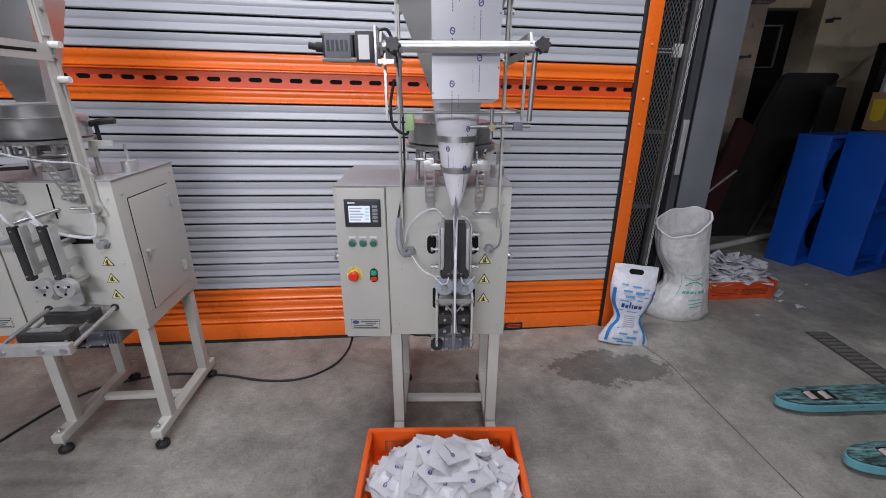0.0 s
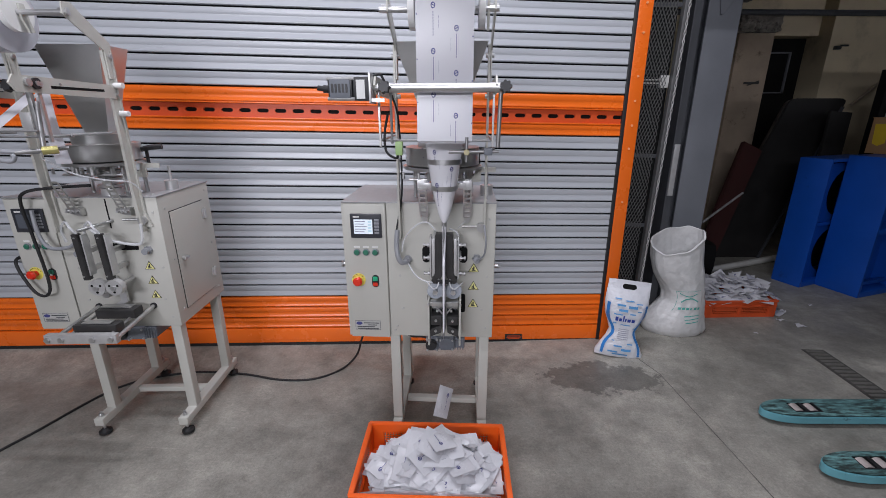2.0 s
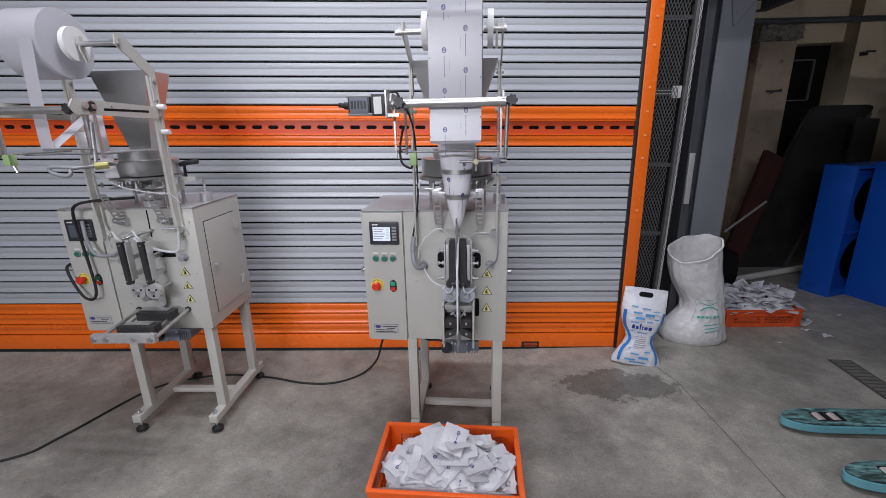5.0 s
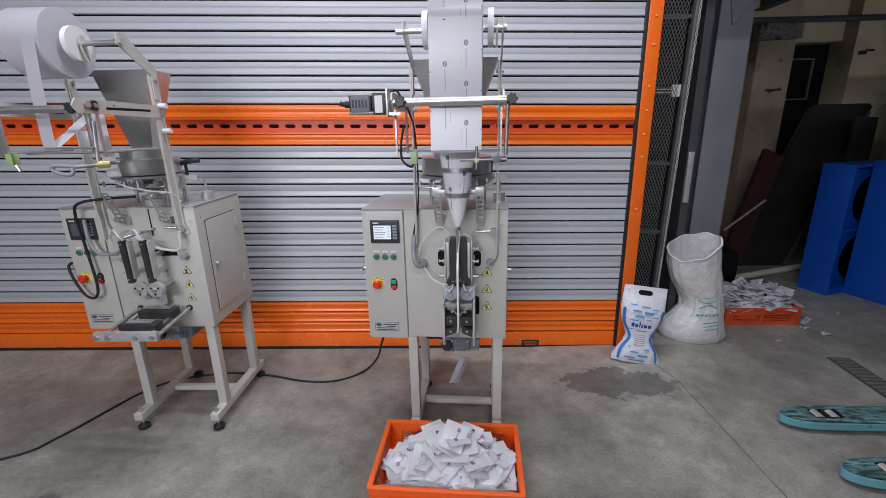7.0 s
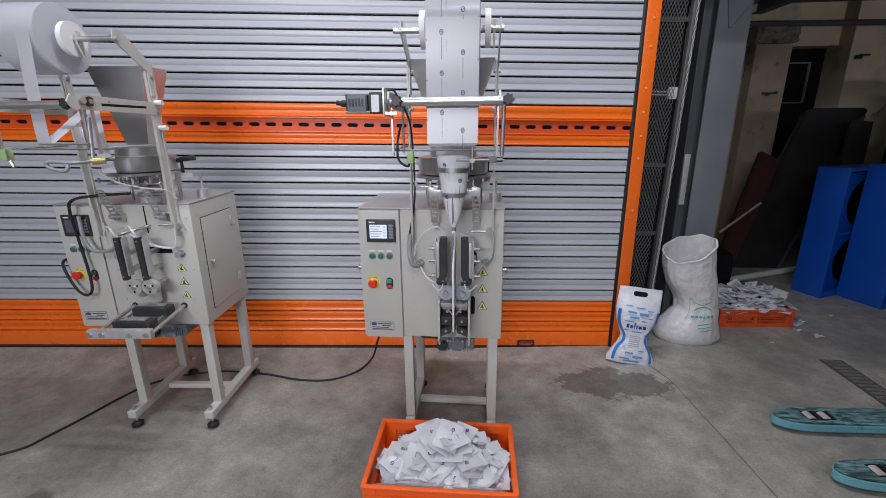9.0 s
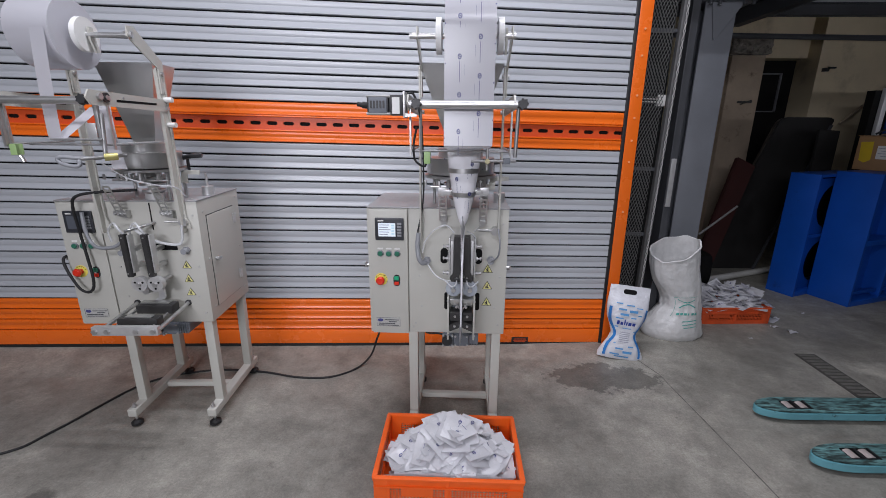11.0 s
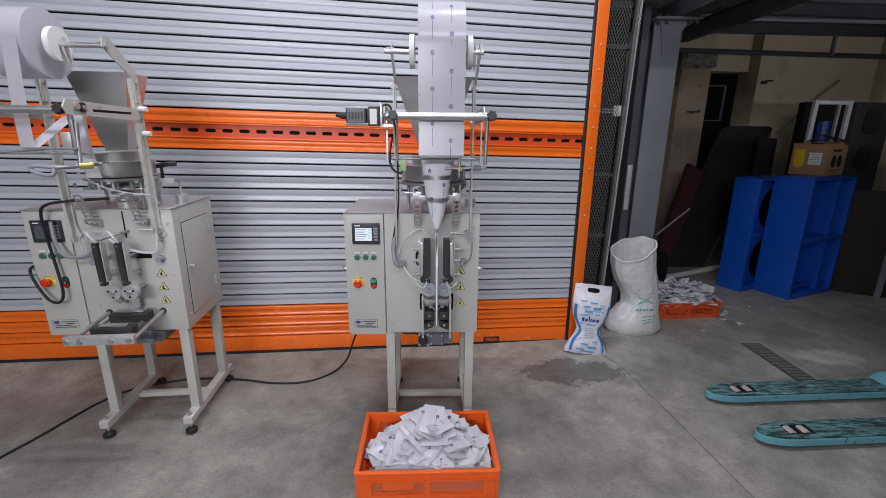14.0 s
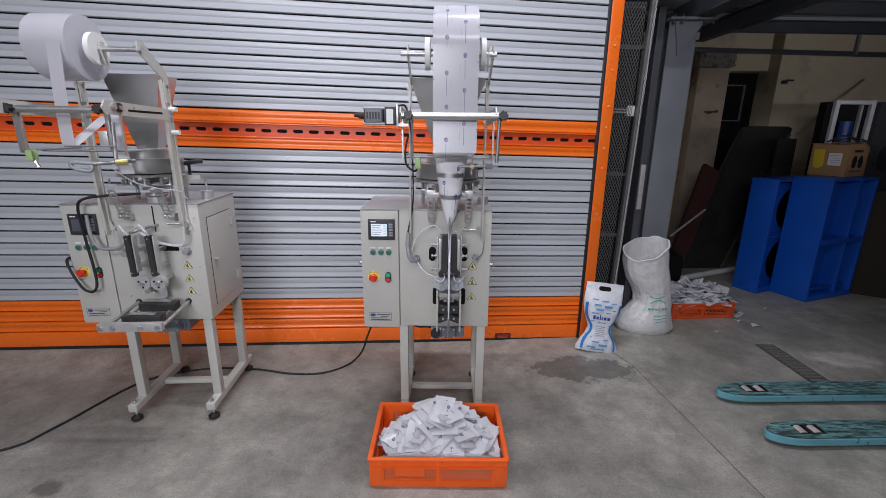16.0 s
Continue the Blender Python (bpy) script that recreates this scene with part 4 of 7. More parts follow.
# ---- crates of sachets ----
def crate(m, label, mat, w=0.605, d=0.40, h=0.15):
    t = thing("crate", label, "plastic crate", "orange crates", m)
    th = 0.012

    def wall(bm, a, b):
        """A wall panel with two windows of diamond holes, from a to b along x, at y = 0."""
        L = b - a
        bx(bm, a, b, 0, th, 0, 0.028)
        bx(bm, a, b, 0, th, h - 0.045, h - 0.004)
        bx(bm, a, a + 0.06, 0, th, 0.028, h - 0.045)
        bx(bm, b - 0.06, b, 0, th, 0.028, h - 0.045)
        bx(bm, (a + b) / 2 - 0.012, (a + b) / 2 + 0.012, 0, th, 0.028, h - 0.045)
        s = 0.0125
        for x0, x1 in ((a + 0.06, (a + b) / 2 - 0.012), ((a + b) / 2 + 0.012, b - 0.06)):
            n, k = max(1, round((x1 - x0) / s)), max(1, round((h - 0.073) / s))
            sx, sz = (x1 - x0) / n, (h - 0.073) / k
            for i in range(n):
                for j in range(k):
                    xa, za = x0 + i * sx, 0.028 + j * sz
                    # diamond hole: a ring of four corner triangles, wide enough to leave ribs
                    c = [(xa, za), (xa + sx, za), (xa + sx, za + sz), (xa, za + sz)]
                    g = 0.40
                    q = [(xa + sx / 2, za + sz * (0.5 - g)), (xa + sx * (0.5 + g), za + sz / 2), (xa + sx / 2, za + sz * (0.5 + g)), (xa + sx * (0.5 - g), za + sz / 2)]
                    solid = (x1 - x0) > 0.2 and (0.2 < (i + .5) / n < 0.8) and 2 <= j and x0 < (a + b) / 2 - 0.02
                    C = [bm.verts.new((x, 0.003, z)) for x, z in c]
                    if solid:
                        bm.faces.new(C)
                        continue
                    Q = [bm.verts.new((x, 0.003, z)) for x, z in q]
                    for e in range(4):
                        f = (e + 1) % 4
                        bm.faces.new((C[e], C[f], Q[e]))
                        bm.faces.new((C[f], Q[f], Q[e]))

    long_wall = part("long_wall", lambda bm: wall(bm, 0, w), mat, t, smooth=False)
    long_wall.matrix_basis = pose(-w / 2, -d / 2, 0)
    share(long_wall, "long_wall", t, pose(w / 2, d / 2, 0, 0, 0, 180))
    short = part("short_wall", lambda bm: wall(bm, 0, d), mat, t, smooth=False)
    short.matrix_basis = pose(w / 2, -d / 2, 0, 0, 0, 90)
    share(short, "short_wall", t, pose(-w / 2, d / 2, 0, 0, 0, -90))
    part("base", lambda bm: bx(bm, -w / 2 + 0.004, w / 2 - 0.004, -d / 2 + 0.004, d / 2 - 0.004, 0.0, 0.012), mat, t)

    def rim(bm):
        for s in (-1, 1):
            bx(bm, -w / 2 - 0.006, w / 2 + 0.006, s * d / 2 - 0.010, s * d / 2 + 0.010, h - 0.012, h, 0.004)
            bx(bm, s * w / 2 - 0.010, s * w / 2 + 0.010, -d / 2, d / 2, h - 0.0125, h - 0.0005, 0.004)
            bx(bm, -w / 2 - 0.003, w / 2 + 0.003, s * d / 2 - 0.008, s * d / 2 + 0.008, h - 0.05, h - 0.042, 0.002)
    part("rim", rim, mat, t)

    def post(bm):
        # moulded corner with a shallow outer rib
        bx(bm, -0.003, 0.052, -0.0025, 0.010, 0.002, h - 0.012, 0.002)
        bx(bm, -0.0025, 0.010, 0.010, 0.052, 0.002, h - 0.012, 0.002)
    corner = part("corner_post", post, mat, t)
    corner.matrix_basis = pose(-w / 2, -d / 2, 0)
    share(corner, "corner_post", t, pose(w / 2, -d / 2, 0, 0, 0, 90))
    share(corner, "corner_post", t, pose(w / 2, d / 2, 0, 0, 0, 180))
    share(corner, "corner_post", t, pose(-w / 2, d / 2, 0, 0, 0, -90))
    part("middle_rib", lambda bm: bx(bm, -0.006, 0.006, -d / 2 - 0.003, -d / 2, 0.003, h - 0.012, 0.001), mat, t)
    return t


crate(pose(0.070, -1.308, 0, 0, 0, 0.6), "orange perforated plastic crate heaped with white sachets", CRATE)
crate(pose(2.315, 0.575, 0, 0, 0, 4.6), "worn orange plastic crate overflowing with white sachets", CRATED, 0.56, 0.40, 0.14)


# ---- sachets ----
def build_sachet():
    t = thing("sachet", "small white sachet with a blue printed mark", "sachet", "white sachets")
    W, H = 0.102, 0.125

    def pillow(bm):
        nx, nz = 6, 8
        for s in (1, -1):
            g = []
            for i in range(nx + 1):
                row = []
                for j in range(nz + 1):
                    u, v = i / nx, j / nz
                    b = max(0, (1 - (2 * u - 1) ** 4)) * max(0, 1 - ((2 * v - 1) / 0.82) ** 4) if abs(2 * v - 1) < 0.82 else 0
                    wob = 0.0009 * math.sin(9 * u + 5 * v + s)
                    row.append(bm.verts.new((W * (u - .5), s * (0.0006 + 0.0048 * b) + wob * b * 2, H * (v - .5))))
                g.append(row)
            for i in range(nx):
                for j in range(nz):
                    bm.faces.new((g[i][j], g[i + 1][j], g[i + 1][j + 1], g[i][j + 1]))
        bmesh.ops.remove_doubles(bm, verts=bm.verts, dist=0.0005)

    part("pouch", pillow, SACHET, t)

    def mark(bm):
        for s in (1, -1):
            y = s * 0.0064
            ring = [(0.012 + 0.0075 * math.cos(a), 0.030 + 0.0095 * math.sin(a)) for a in [2 * math.pi * k / 14 for k in range(14)]]
            inner = [(0.012 + 0.0045 * math.cos(a), 0.030 + 0.006 * math.sin(a)) for a in [2 * math.pi * k / 14 for k in range(14)]]
            A = [bm.verts.new((x, y, z)) for x, z in ring]
            B = [bm.verts.new((x, y, z)) for x, z in inner]
            for i in range(14):
                j = (i + 1) % 14
                bm.faces.new((A[i], A[j], B[j], B[i]))
            bm.faces.new([bm.verts.new((0.012 + x, y, z)) for x, z in ((-.004, .027), (.004, .031), (.004, .034), (-.004, .030))])
            bm.faces.new([bm.verts.new((x, y, z)) for x, z in ((.0110, -.030), (.0130, -.030), (.0130, .018), (.0110, .018))])

    part("printed_mark", mark, INK, t, smooth=False)

    def small_print(bm):
        for s in (1, -1):
            for x, z0, z1 in ((-0.016, -0.03, 0.02), (-0.020, -0.02, 0.012)):
                bm.faces.new([bm.verts.new((a, s * 0.0063, b)) for a, b in ((x, z0), (x + .0012, z0), (x + .0012, z1), (x, z1))])

    part("small_print", small_print, GREYINK, t, smooth=False)
    return t


sachet = build_sachet()
PILE_X, PILE_Y = 0.085, -1.32


def pile_height(x, y):
    u, v = (x - PILE_X) / 0.27, (y - PILE_Y) / 0.165
    r = math.sqrt(u * u + v * v)
    return 0.085 + 0.150 * max(0, 1 - r) ** 0.9 + 0.012 * math.cos(9 * u) * math.cos(7 * v)


rnd = random.Random(11)
first = True
COUNT = 128
for k in range(COUNT):
    # spread evenly over the heap, thrown a little out of order
    r, a = math.sqrt((k + 0.5) / COUNT), 2.39996 * k
    x = 0.07 + max(-0.222, min(0.222, 0.255 * r * math.cos(a) + 0.015 + rnd.uniform(-0.02, 0.02)))
    y = -1.308 + max(-0.122, min(0.122, 0.150 * r * math.sin(a) - 0.012 + rnd.uniform(-0.015, 0.015)))
    z = pile_height(x, y) + rnd.uniform(-0.012, 0.010)
    # lies on the slope of the heap
    ty = rnd.gauss(0, 10) + 22 * (x - PILE_X) / 0.27
    m = Matrix.Translation((x, y, z)) @ Euler((0, radians(ty), radians(rnd.uniform(0, 360)))).to_matrix().to_4x4() @ Euler((radians(-90 + rnd.gauss(0, 9)), 0, 0)).to_matrix().to_4x4()
    slope = Matrix.Rotation(radians(24 * (y - PILE_Y) / 0.165 * -1), 4, "X")
    m = Matrix.Translation((x, y, z)) @ slope @ Matrix.Translation((-x, -y, -z)) @ m
    if first:
        sachet.matrix_basis, first = m, False
    else:
        copy_thing(sachet, m)
# a flat layer under the heap
for i in range(5):
    for j in range(3):
        copy_thing(sachet, Matrix.Translation((-0.12 + 0.095 * i, -1.40 + 0.092 * j, 0.058 + 0.004 * ((i + j) % 3))) @ Euler((rnd.gauss(0, 0.12), rnd.gauss(0, 0.12), rnd.uniform(0, 6.28))).to_matrix().to_4x4() @ Euler((radians(-90), 0, 0)).to_matrix().to_4x4())
# sachets that stand against the crate's front wall
for k in range(14):
    x = 0.07 - 0.215 + 0.033 * k
    copy_thing(sachet, Matrix.Translation((x, -1.308 - 0.178 + 0.006 * (k % 3), 0.080)) @ Euler((rnd.uniform(-0.08, -0.02), rnd.uniform(-0.25, 0.25), rnd.uniform(-0.06, 0.06))).to_matrix().to_4x4())
for k in range(120):
    u, v = rnd.uniform(-1, 1), rnd.uniform(-1, 1)
    x, y = 2.36 + 0.30 * u + 0.06 * v, 0.62 + 0.23 * v
    r = min(1, math.hypot(u, v))
    z = 0.135 + 0.11 * (1 - r) + rnd.uniform(-0.012, 0.012)
    m = Matrix.Translation((x, y, z)) @ Euler((rnd.gauss(0, .3), rnd.gauss(0, .3) + 0.3 * u, rnd.uniform(0, 6.28))).to_matrix().to_4x4() @ Euler((radians(-90), 0, 0)).to_matrix().to_4x4()
    copy_thing(sachet, m)
for x, y in ((2.66, 0.46),):
    copy_thing(sachet, Matrix.Translation((x, y, 0.008)) @ Euler((rnd.gauss(0, .05), rnd.gauss(0, .05), rnd.uniform(0, 6))).to_matrix().to_4x4() @ Euler((radians(-90), 0, 0)).to_matrix().to_4x4())


def scrap(x, y, s, seed):
    t = thing("paper_scrap", "crumpled scrap of white film on the floor", "scrap", "scraps of film")

    def crumple(bm):
        g = [[bm.verts.new((x + s * (i / 4 - .5), y + s * .6 * (j / 3 - .5), 0.002 + abs(0.5 * s * noise.noise(Vector((i * .9 + seed, j * .8, seed)))))) for j in range(4)] for i in range(5)]
        for i in range(4):
            for j in range(3):
                bm.faces.new((g[i][j], g[i + 1][j], g[i + 1][j + 1], g[i][j + 1]))
    part("film", crumple, SACHET, t, smooth=False)


for k, (x, y, s) in enumerate(((2.70, 0.24, 0.075), (2.62, 0.33, 0.06), (2.74, 0.50, 0.05), (3.05, 0.62, 0.03), (2.30, 0.12, 0.03))):
    scrap(x, y, s, k * 3.7)


# ---- woven sack and salt bag ----
def sack():
    t = thing("woven_sack", "white woven plastic sack, open at the top and half full", "sack")
    #        z     left   right  half depth
    PROF = ((0.00, 1.520, 1.945, 0.135), (0.03, 1.496, 1.955, 0.152), (0.08, 1.496, 1.940, 0.158), (0.14, 1.520, 1.928, 0.152), (0.19, 1.560, 1.918, 0.140), (0.25, 1.602, 1.906, 0.130),
            (0.31, 1.606, 1.893, 0.126), (0.39, 1.566, 1.876, 0.128), (0.46, 1.526, 1.858, 0.134), (0.53, 1.502, 1.836, 0.140), (0.60, 1.486, 1.822, 0.146), (0.66, 1.478, 1.810, 0.150), (0.70, 1.474, 1.804, 0.152))

    def surf(a, z, off=0.0):
        for (za, la, ra, da), (zb, lb, rb, db) in zip(PROF, PROF[1:]):
            if z <= zb:
                break
        f = max(0.0, (z - za) / (zb - za))
        l, r, d = la + (lb - la) * f, ra + (rb - ra) * f, da + (db - da) * f
        c, s = math.cos(a), math.sin(a)
        # slack cloth: long folds from the waist to the mouth, crumples round the waist
        fold = 0.050 * noise.noise(Vector((c * 2.6 + z, s * 2.6, z * 2.2))) - 0.030 * abs(noise.noise(Vector((c * 4 + 5 * z, s * 4 - 3 * z, z * 5 + 2)))) + 0.030 * noise.noise(Vector((c * 6, s * 6, z * 3.0 + 5)))
        pinch = 0.060 * math.exp(-((z - 0.27) / 0.13) ** 2)
        crumple = pinch * noise.noise(Vector((c * 5 + 9 * z, s * 5, z * 15 + 3))) - 0.5 * pinch * abs(noise.noise(Vector((c * 9, s * 9 + 8 * z, z * 22))))
        w = 1 + fold + crumple
        lift = max(0.0, (z - 0.36) / 0.34)
        lip = (0.060 * s + 0.046 * c + 0.008 * math.cos(2 * a + 0.8) + 0.005 * math.cos(7 * a)) * lift
        return Vector(((l + r) / 2 + ((r - l) / 2 * w + off) * c, 0.175 - 0.085 * z + (d * w * (1 - 0.33 * min(1.0, z / 0.7)) + off) * s, max(0.0, z + lip)))

    def body(bm):
        n, rings = 112, []
        zs = [0.70 * i / 44 for i in range(45)]
        for off, zz in ((0.0, zs), (-0.006, zs[:14:-1])):
            for z in zz:
                rings.append([bm.verts.new(surf(2 * math.pi * k / n, z, off)) for k in range(n)])
        for a, b in zip(rings, rings[1:]):
            for i in range(n):
                j = (i + 1) % n
                bm.faces.new((a[i], a[j], b[j], b[i]))
        bm.faces.new(rings[0][::-1])
        bm.faces.new(rings[-1])

    part("bag", body, SACK, t)
    part("hem", lambda bm: tube(bm, [surf(2 * math.pi * k / 64, 0.697, 0.001) for k in range(65)], 0.0055, 6, 2), SACK, t)

    def strip(bm, pts, w, steps=4):
        """A printed stroke on the front of the sack; points are (across 0 to 1, height)."""
        rows = []
        for (ua, za), (ub, zb) in zip(pts, pts[1:]):
            d = Vector(((ub - ua) * 0.19, zb - za)).normalized() * w
            for i in range(steps + 1):
                f = i / steps
                u, z = ua + (ub - ua) * f, za + (zb - za) * f
                rows.append([bm.verts.new(surf(radians(-122 + 67 * (u + q * d.y / 0.19)), z - q * d.x, 0.0025)) for q in (-1, 1)])
        for a, b in zip(rows, rows[1:]):
            bm.faces.new((a[0], a[1], b[1], b[0]))

    sign = new("printed_sign")
    sign.parent = t
    sign["label"] = "faded teal print"
    part("frame_line", lambda bm: strip(bm, ((0.0, 0.20), (0.0, 0.345), (1.0, 0.352)), 0.0012), TEALINK, sign, smooth=False)
    part("figure", lambda bm: strip(bm, [(0.16 + 0.085 * i, 0.268 + 0.028 * math.sin(math.pi * i / 8)) for i in range(9)], 0.0042, 2), TEALINK, sign, smooth=False)
    part("figure", lambda bm: strip(bm, [(0.12 + 0.085 * i, 0.332 - 0.022 * math.sin(math.pi * i / 8)) for i in range(9)], 0.0030, 2), TEALINK, sign, smooth=False)
    for i, wd in enumerate((0.10, 0.10, 0.10, 0.05, 0.10, 0.10)):
        part("printed_bar", lambda bm: strip(bm, ((0.14 + i * 0.135, 0.222), (0.14 + i * 0.135 + wd, 0.223)), 0.0085, 2), TEALINK, sign, smooth=False)
    for i in range(3):
        part("printed_bar", lambda bm: strip(bm, ((0.45 + 0.05 * i, 0.165 - 0.024 * i), (0.95, 0.172 - 0.024 * i)), 0.003, 3), TEALINK, sign, smooth=False)


sack()


def salt_bag():
    t = thing("salt_bag", "white plastic salt bag with blue bands, leaning on the jamb", "plastic bag", m=pose(1.205, -0.225, 0, -10, 5, -6))
    prof = ((0.0, 0.150, 0.030), (0.03, 0.150, 0.045), (0.08, 0.125, 0.050), (0.13, 0.096, 0.042), (0.18, 0.082, 0.040), (0.23, 0.100, 0.048), (0.29, 0.125, 0.055), (0.36, 0.135, 0.055), (0.42, 0.134, 0.030), (0.45, 0.132, 0.010), (0.505, 0.130, 0.004))

    def body(bm):
        n, rings = 32, []
        for z, rx, ry in prof:
            ring = []
            for k in range(n):
                a = 2 * math.pi * k / n
                c, s = math.cos(a), math.sin(a)
                x = rx * math.copysign(abs(c) ** 0.8, c)
                y = ry * s * (1 + 0.25 * noise.noise(Vector((x * 14, s * 2, z * 16))))
                ring.append(bm.verts.new((x, y, z + 0.006 * noise.noise(Vector((x * 20, 1, z * 10))))))
            rings.append(ring)
        for a, b in zip(rings, rings[1:]):
            for i in range(n):
                j = (i + 1) % n
                bm.faces.new((a[i], a[j], b[j], b[i]))
        bm.faces.new(rings[0][::-1])
        bm.faces.new(rings[-1])

    part("pouch", body, BAGW, t)

    def front(x, z):
        for (z0, rx0, ry0), (z1, rx1, ry1) in zip(prof, prof[1:]):
            if z0 <= z <= z1:
                f = (z - z0) / (z1 - z0)
                rx, ry = rx0 + f * (rx1 - rx0), ry0 + f * (ry1 - ry0)
                c = min(0.999, abs(x) / rx) ** (1 / 0.8)
                return (x, -ry * math.sqrt(max(0, 1 - c * c)) * 1.13 - 0.003, z)
        return (x, -0.006, z)

    def bars(bm, items):
        for x0, x1, z0, z1 in items:
            n = max(1, int((x1 - x0) / 0.02))
            for i in range(n):
                xa, xb = x0 + (x1 - x0) * i / n, x0 + (x1 - x0) * (i + 1) / n
                bm.faces.new([bm.verts.new(front(x, z)) for x, z in ((xa, z0), (xb, z0), (xb, z1), (xa, z1))])

    def bands(bm, s):
        zs = [0.02 + 0.02 * i for i in range(18)]
        if s:
            for a, b in zip(zs, zs[1:]):
                w = lambda z: 0.130 - 0.052 * math.exp(-((z - 0.175) / 0.070) ** 2)
                bm.faces.new([bm.verts.new(front(s * x, z)) for x, z in ((w(a) - 0.022, a), (w(a) - 0.006, a), (w(b) - 0.006, b), (w(b) - 0.022, b))])

    parts("side_band", (lambda bm: bands(bm, -1), lambda bm: bands(bm, 1)), BAGB, t)
    part("printed_title", lambda bm: bars(bm, ((-0.066, -0.05, 0.245, 0.272), (-0.044, -0.028, 0.245, 0.265), (-0.022, -0.014, 0.245, 0.285), (-0.008, 0.0, 0.245, 0.268), (0.006, 0.026, 0.245, 0.265), (0.032, 0.052, 0.245, 0.265))), M("navy print", (0.02, 0.05, 0.30), 0.35), t, smooth=False)
    parts("printed_line", [lambda bm, q=q: bars(bm, (q,)) for q in ((-0.07, -0.02, 0.345, 0.357), (0.0, 0.055, 0.335, 0.352), (-0.055, 0.0, 0.31, 0.325), (0.015, 0.05, 0.295, 0.303), (-0.03, 0.03, 0.22, 0.226), (-0.05, 0.0, 0.075, 0.085), (0.0, 0.06, 0.05, 0.066), (-0.08, -0.02, 0.035, 0.045), (-0.05, 0.045, 0.02, 0.03), (-0.085, -0.045, 0.385, 0.392), (-0.02, 0.03, 0.378, 0.385), (0.045, 0.085, 0.365, 0.371), (-0.08, -0.03, 0.285, 0.293), (0.06, 0.085, 0.315, 0.322), (-0.075, -0.055, 0.225, 0.232), (0.05, 0.07, 0.20, 0.206), (-0.065, -0.05, 0.11, 0.116), (0.03, 0.065, 0.095, 0.103))], M("sky blue print", (0.10, 0.32, 0.62), 0.35), t)
    part("small_print", lambda bm: bars(bm, [(-0.035, 0.03, 0.19 - 0.013 * i, 0.195 - 0.013 * i) for i in range(6)]), GREYINK, t, smooth=False)
    part("carry_hole", lambda bm: plate(bm, capsule(0.0, 0.465, 0.085, 0.032, 6), (-0.013, 0.013)), BLACKFILL, t)


salt_bag()


def floor_cable():
    t = thing("power_cable", "black power cable lying on the floor", "cable")
    part("cable", lambda bm: tube(bm, ((-3.2, -1.9, 0.006), (-2.6, -1.55, 0.006), (-2.08, -1.33, 0.006), (-1.96, -1.15, 0.006), (-1.80, -0.72, 0.006), (-1.5, -0.56, 0.006), (-1.17, -0.55, 0.006), (-0.90, -0.60, 0.006), (-0.70, -0.585, 0.006), (-0.56, -0.48, 0.008), (-0.48, -0.40, 0.06), (-0.42, -0.46, 0.22), (-0.34, -0.56, 0.42), (-0.28, -0.62, 0.56)), 0.0065, 8, 8), RUBBER, t)


floor_cable()


# ---- sachet machines ----
CX = 0.111          # centre line of film, former and jaws
FY = -1.015         # front of the cabinet
RY, RZ, RR = -1.202, 1.840, 0.173   # axis and radius of the film roll


def star_knob(bm, c, d, r=0.017):
    c, d = Vector(c), Vector(d).normalized()
    q = d.to_track_quat("Z", "Y").to_matrix()
    n = 28
    lo, hi = [], []
    for k in range(n):
        a = 2 * math.pi * k / n
        rr = r * (1 + 0.16 * math.cos(7 * a))
        v = q @ Vector((rr * math.cos(a), rr * math.sin(a), 0))
        lo.append(bm.verts.new(c + v))
        hi.append(bm.verts.new(c + v * 0.92 + d * 0.02))
    for k in range(n):
        j = (k + 1) % n
        bm.faces.new((lo[k], lo[j], hi[j], hi[k]))
    bm.faces.new(lo[::-1])
    bm.faces.new(hi)


def warning(t, x, z, size=0.034):
    tri = lambda s, dz: [(x + s * math.cos(a), z + dz + s * math.sin(a)) for a in (math.pi / 2, math.pi / 2 + 2.0944, math.pi / 2 + 4.1888)]
    w = part("warning_label", lambda bm: plate(bm, tri(size, -0.004), (FY - 0.0016, FY - 0.0004)), BLACK, t, "yellow warning triangle")
    part("field", lambda bm: plate(bm, tri(size * 0.82, -0.004), (FY - 0.0024, FY - 0.0017)), WARNY, w)

    def sign(bm):
        bx(bm, x - 0.008, x + 0.008, FY - 0.0032, FY - 0.0025, z - 0.012, z - 0.008)
        bx(bm, x - 0.002, x + 0.003, FY - 0.0032, FY - 0.0025, z - 0.008, z + 0.008, m=None)
        bx(bm, x - 0.007, x - 0.003, FY - 0.0032, FY - 0.0025, z - 0.006, z + 0.001)
    part("pictogram", sign, BLACK, w)


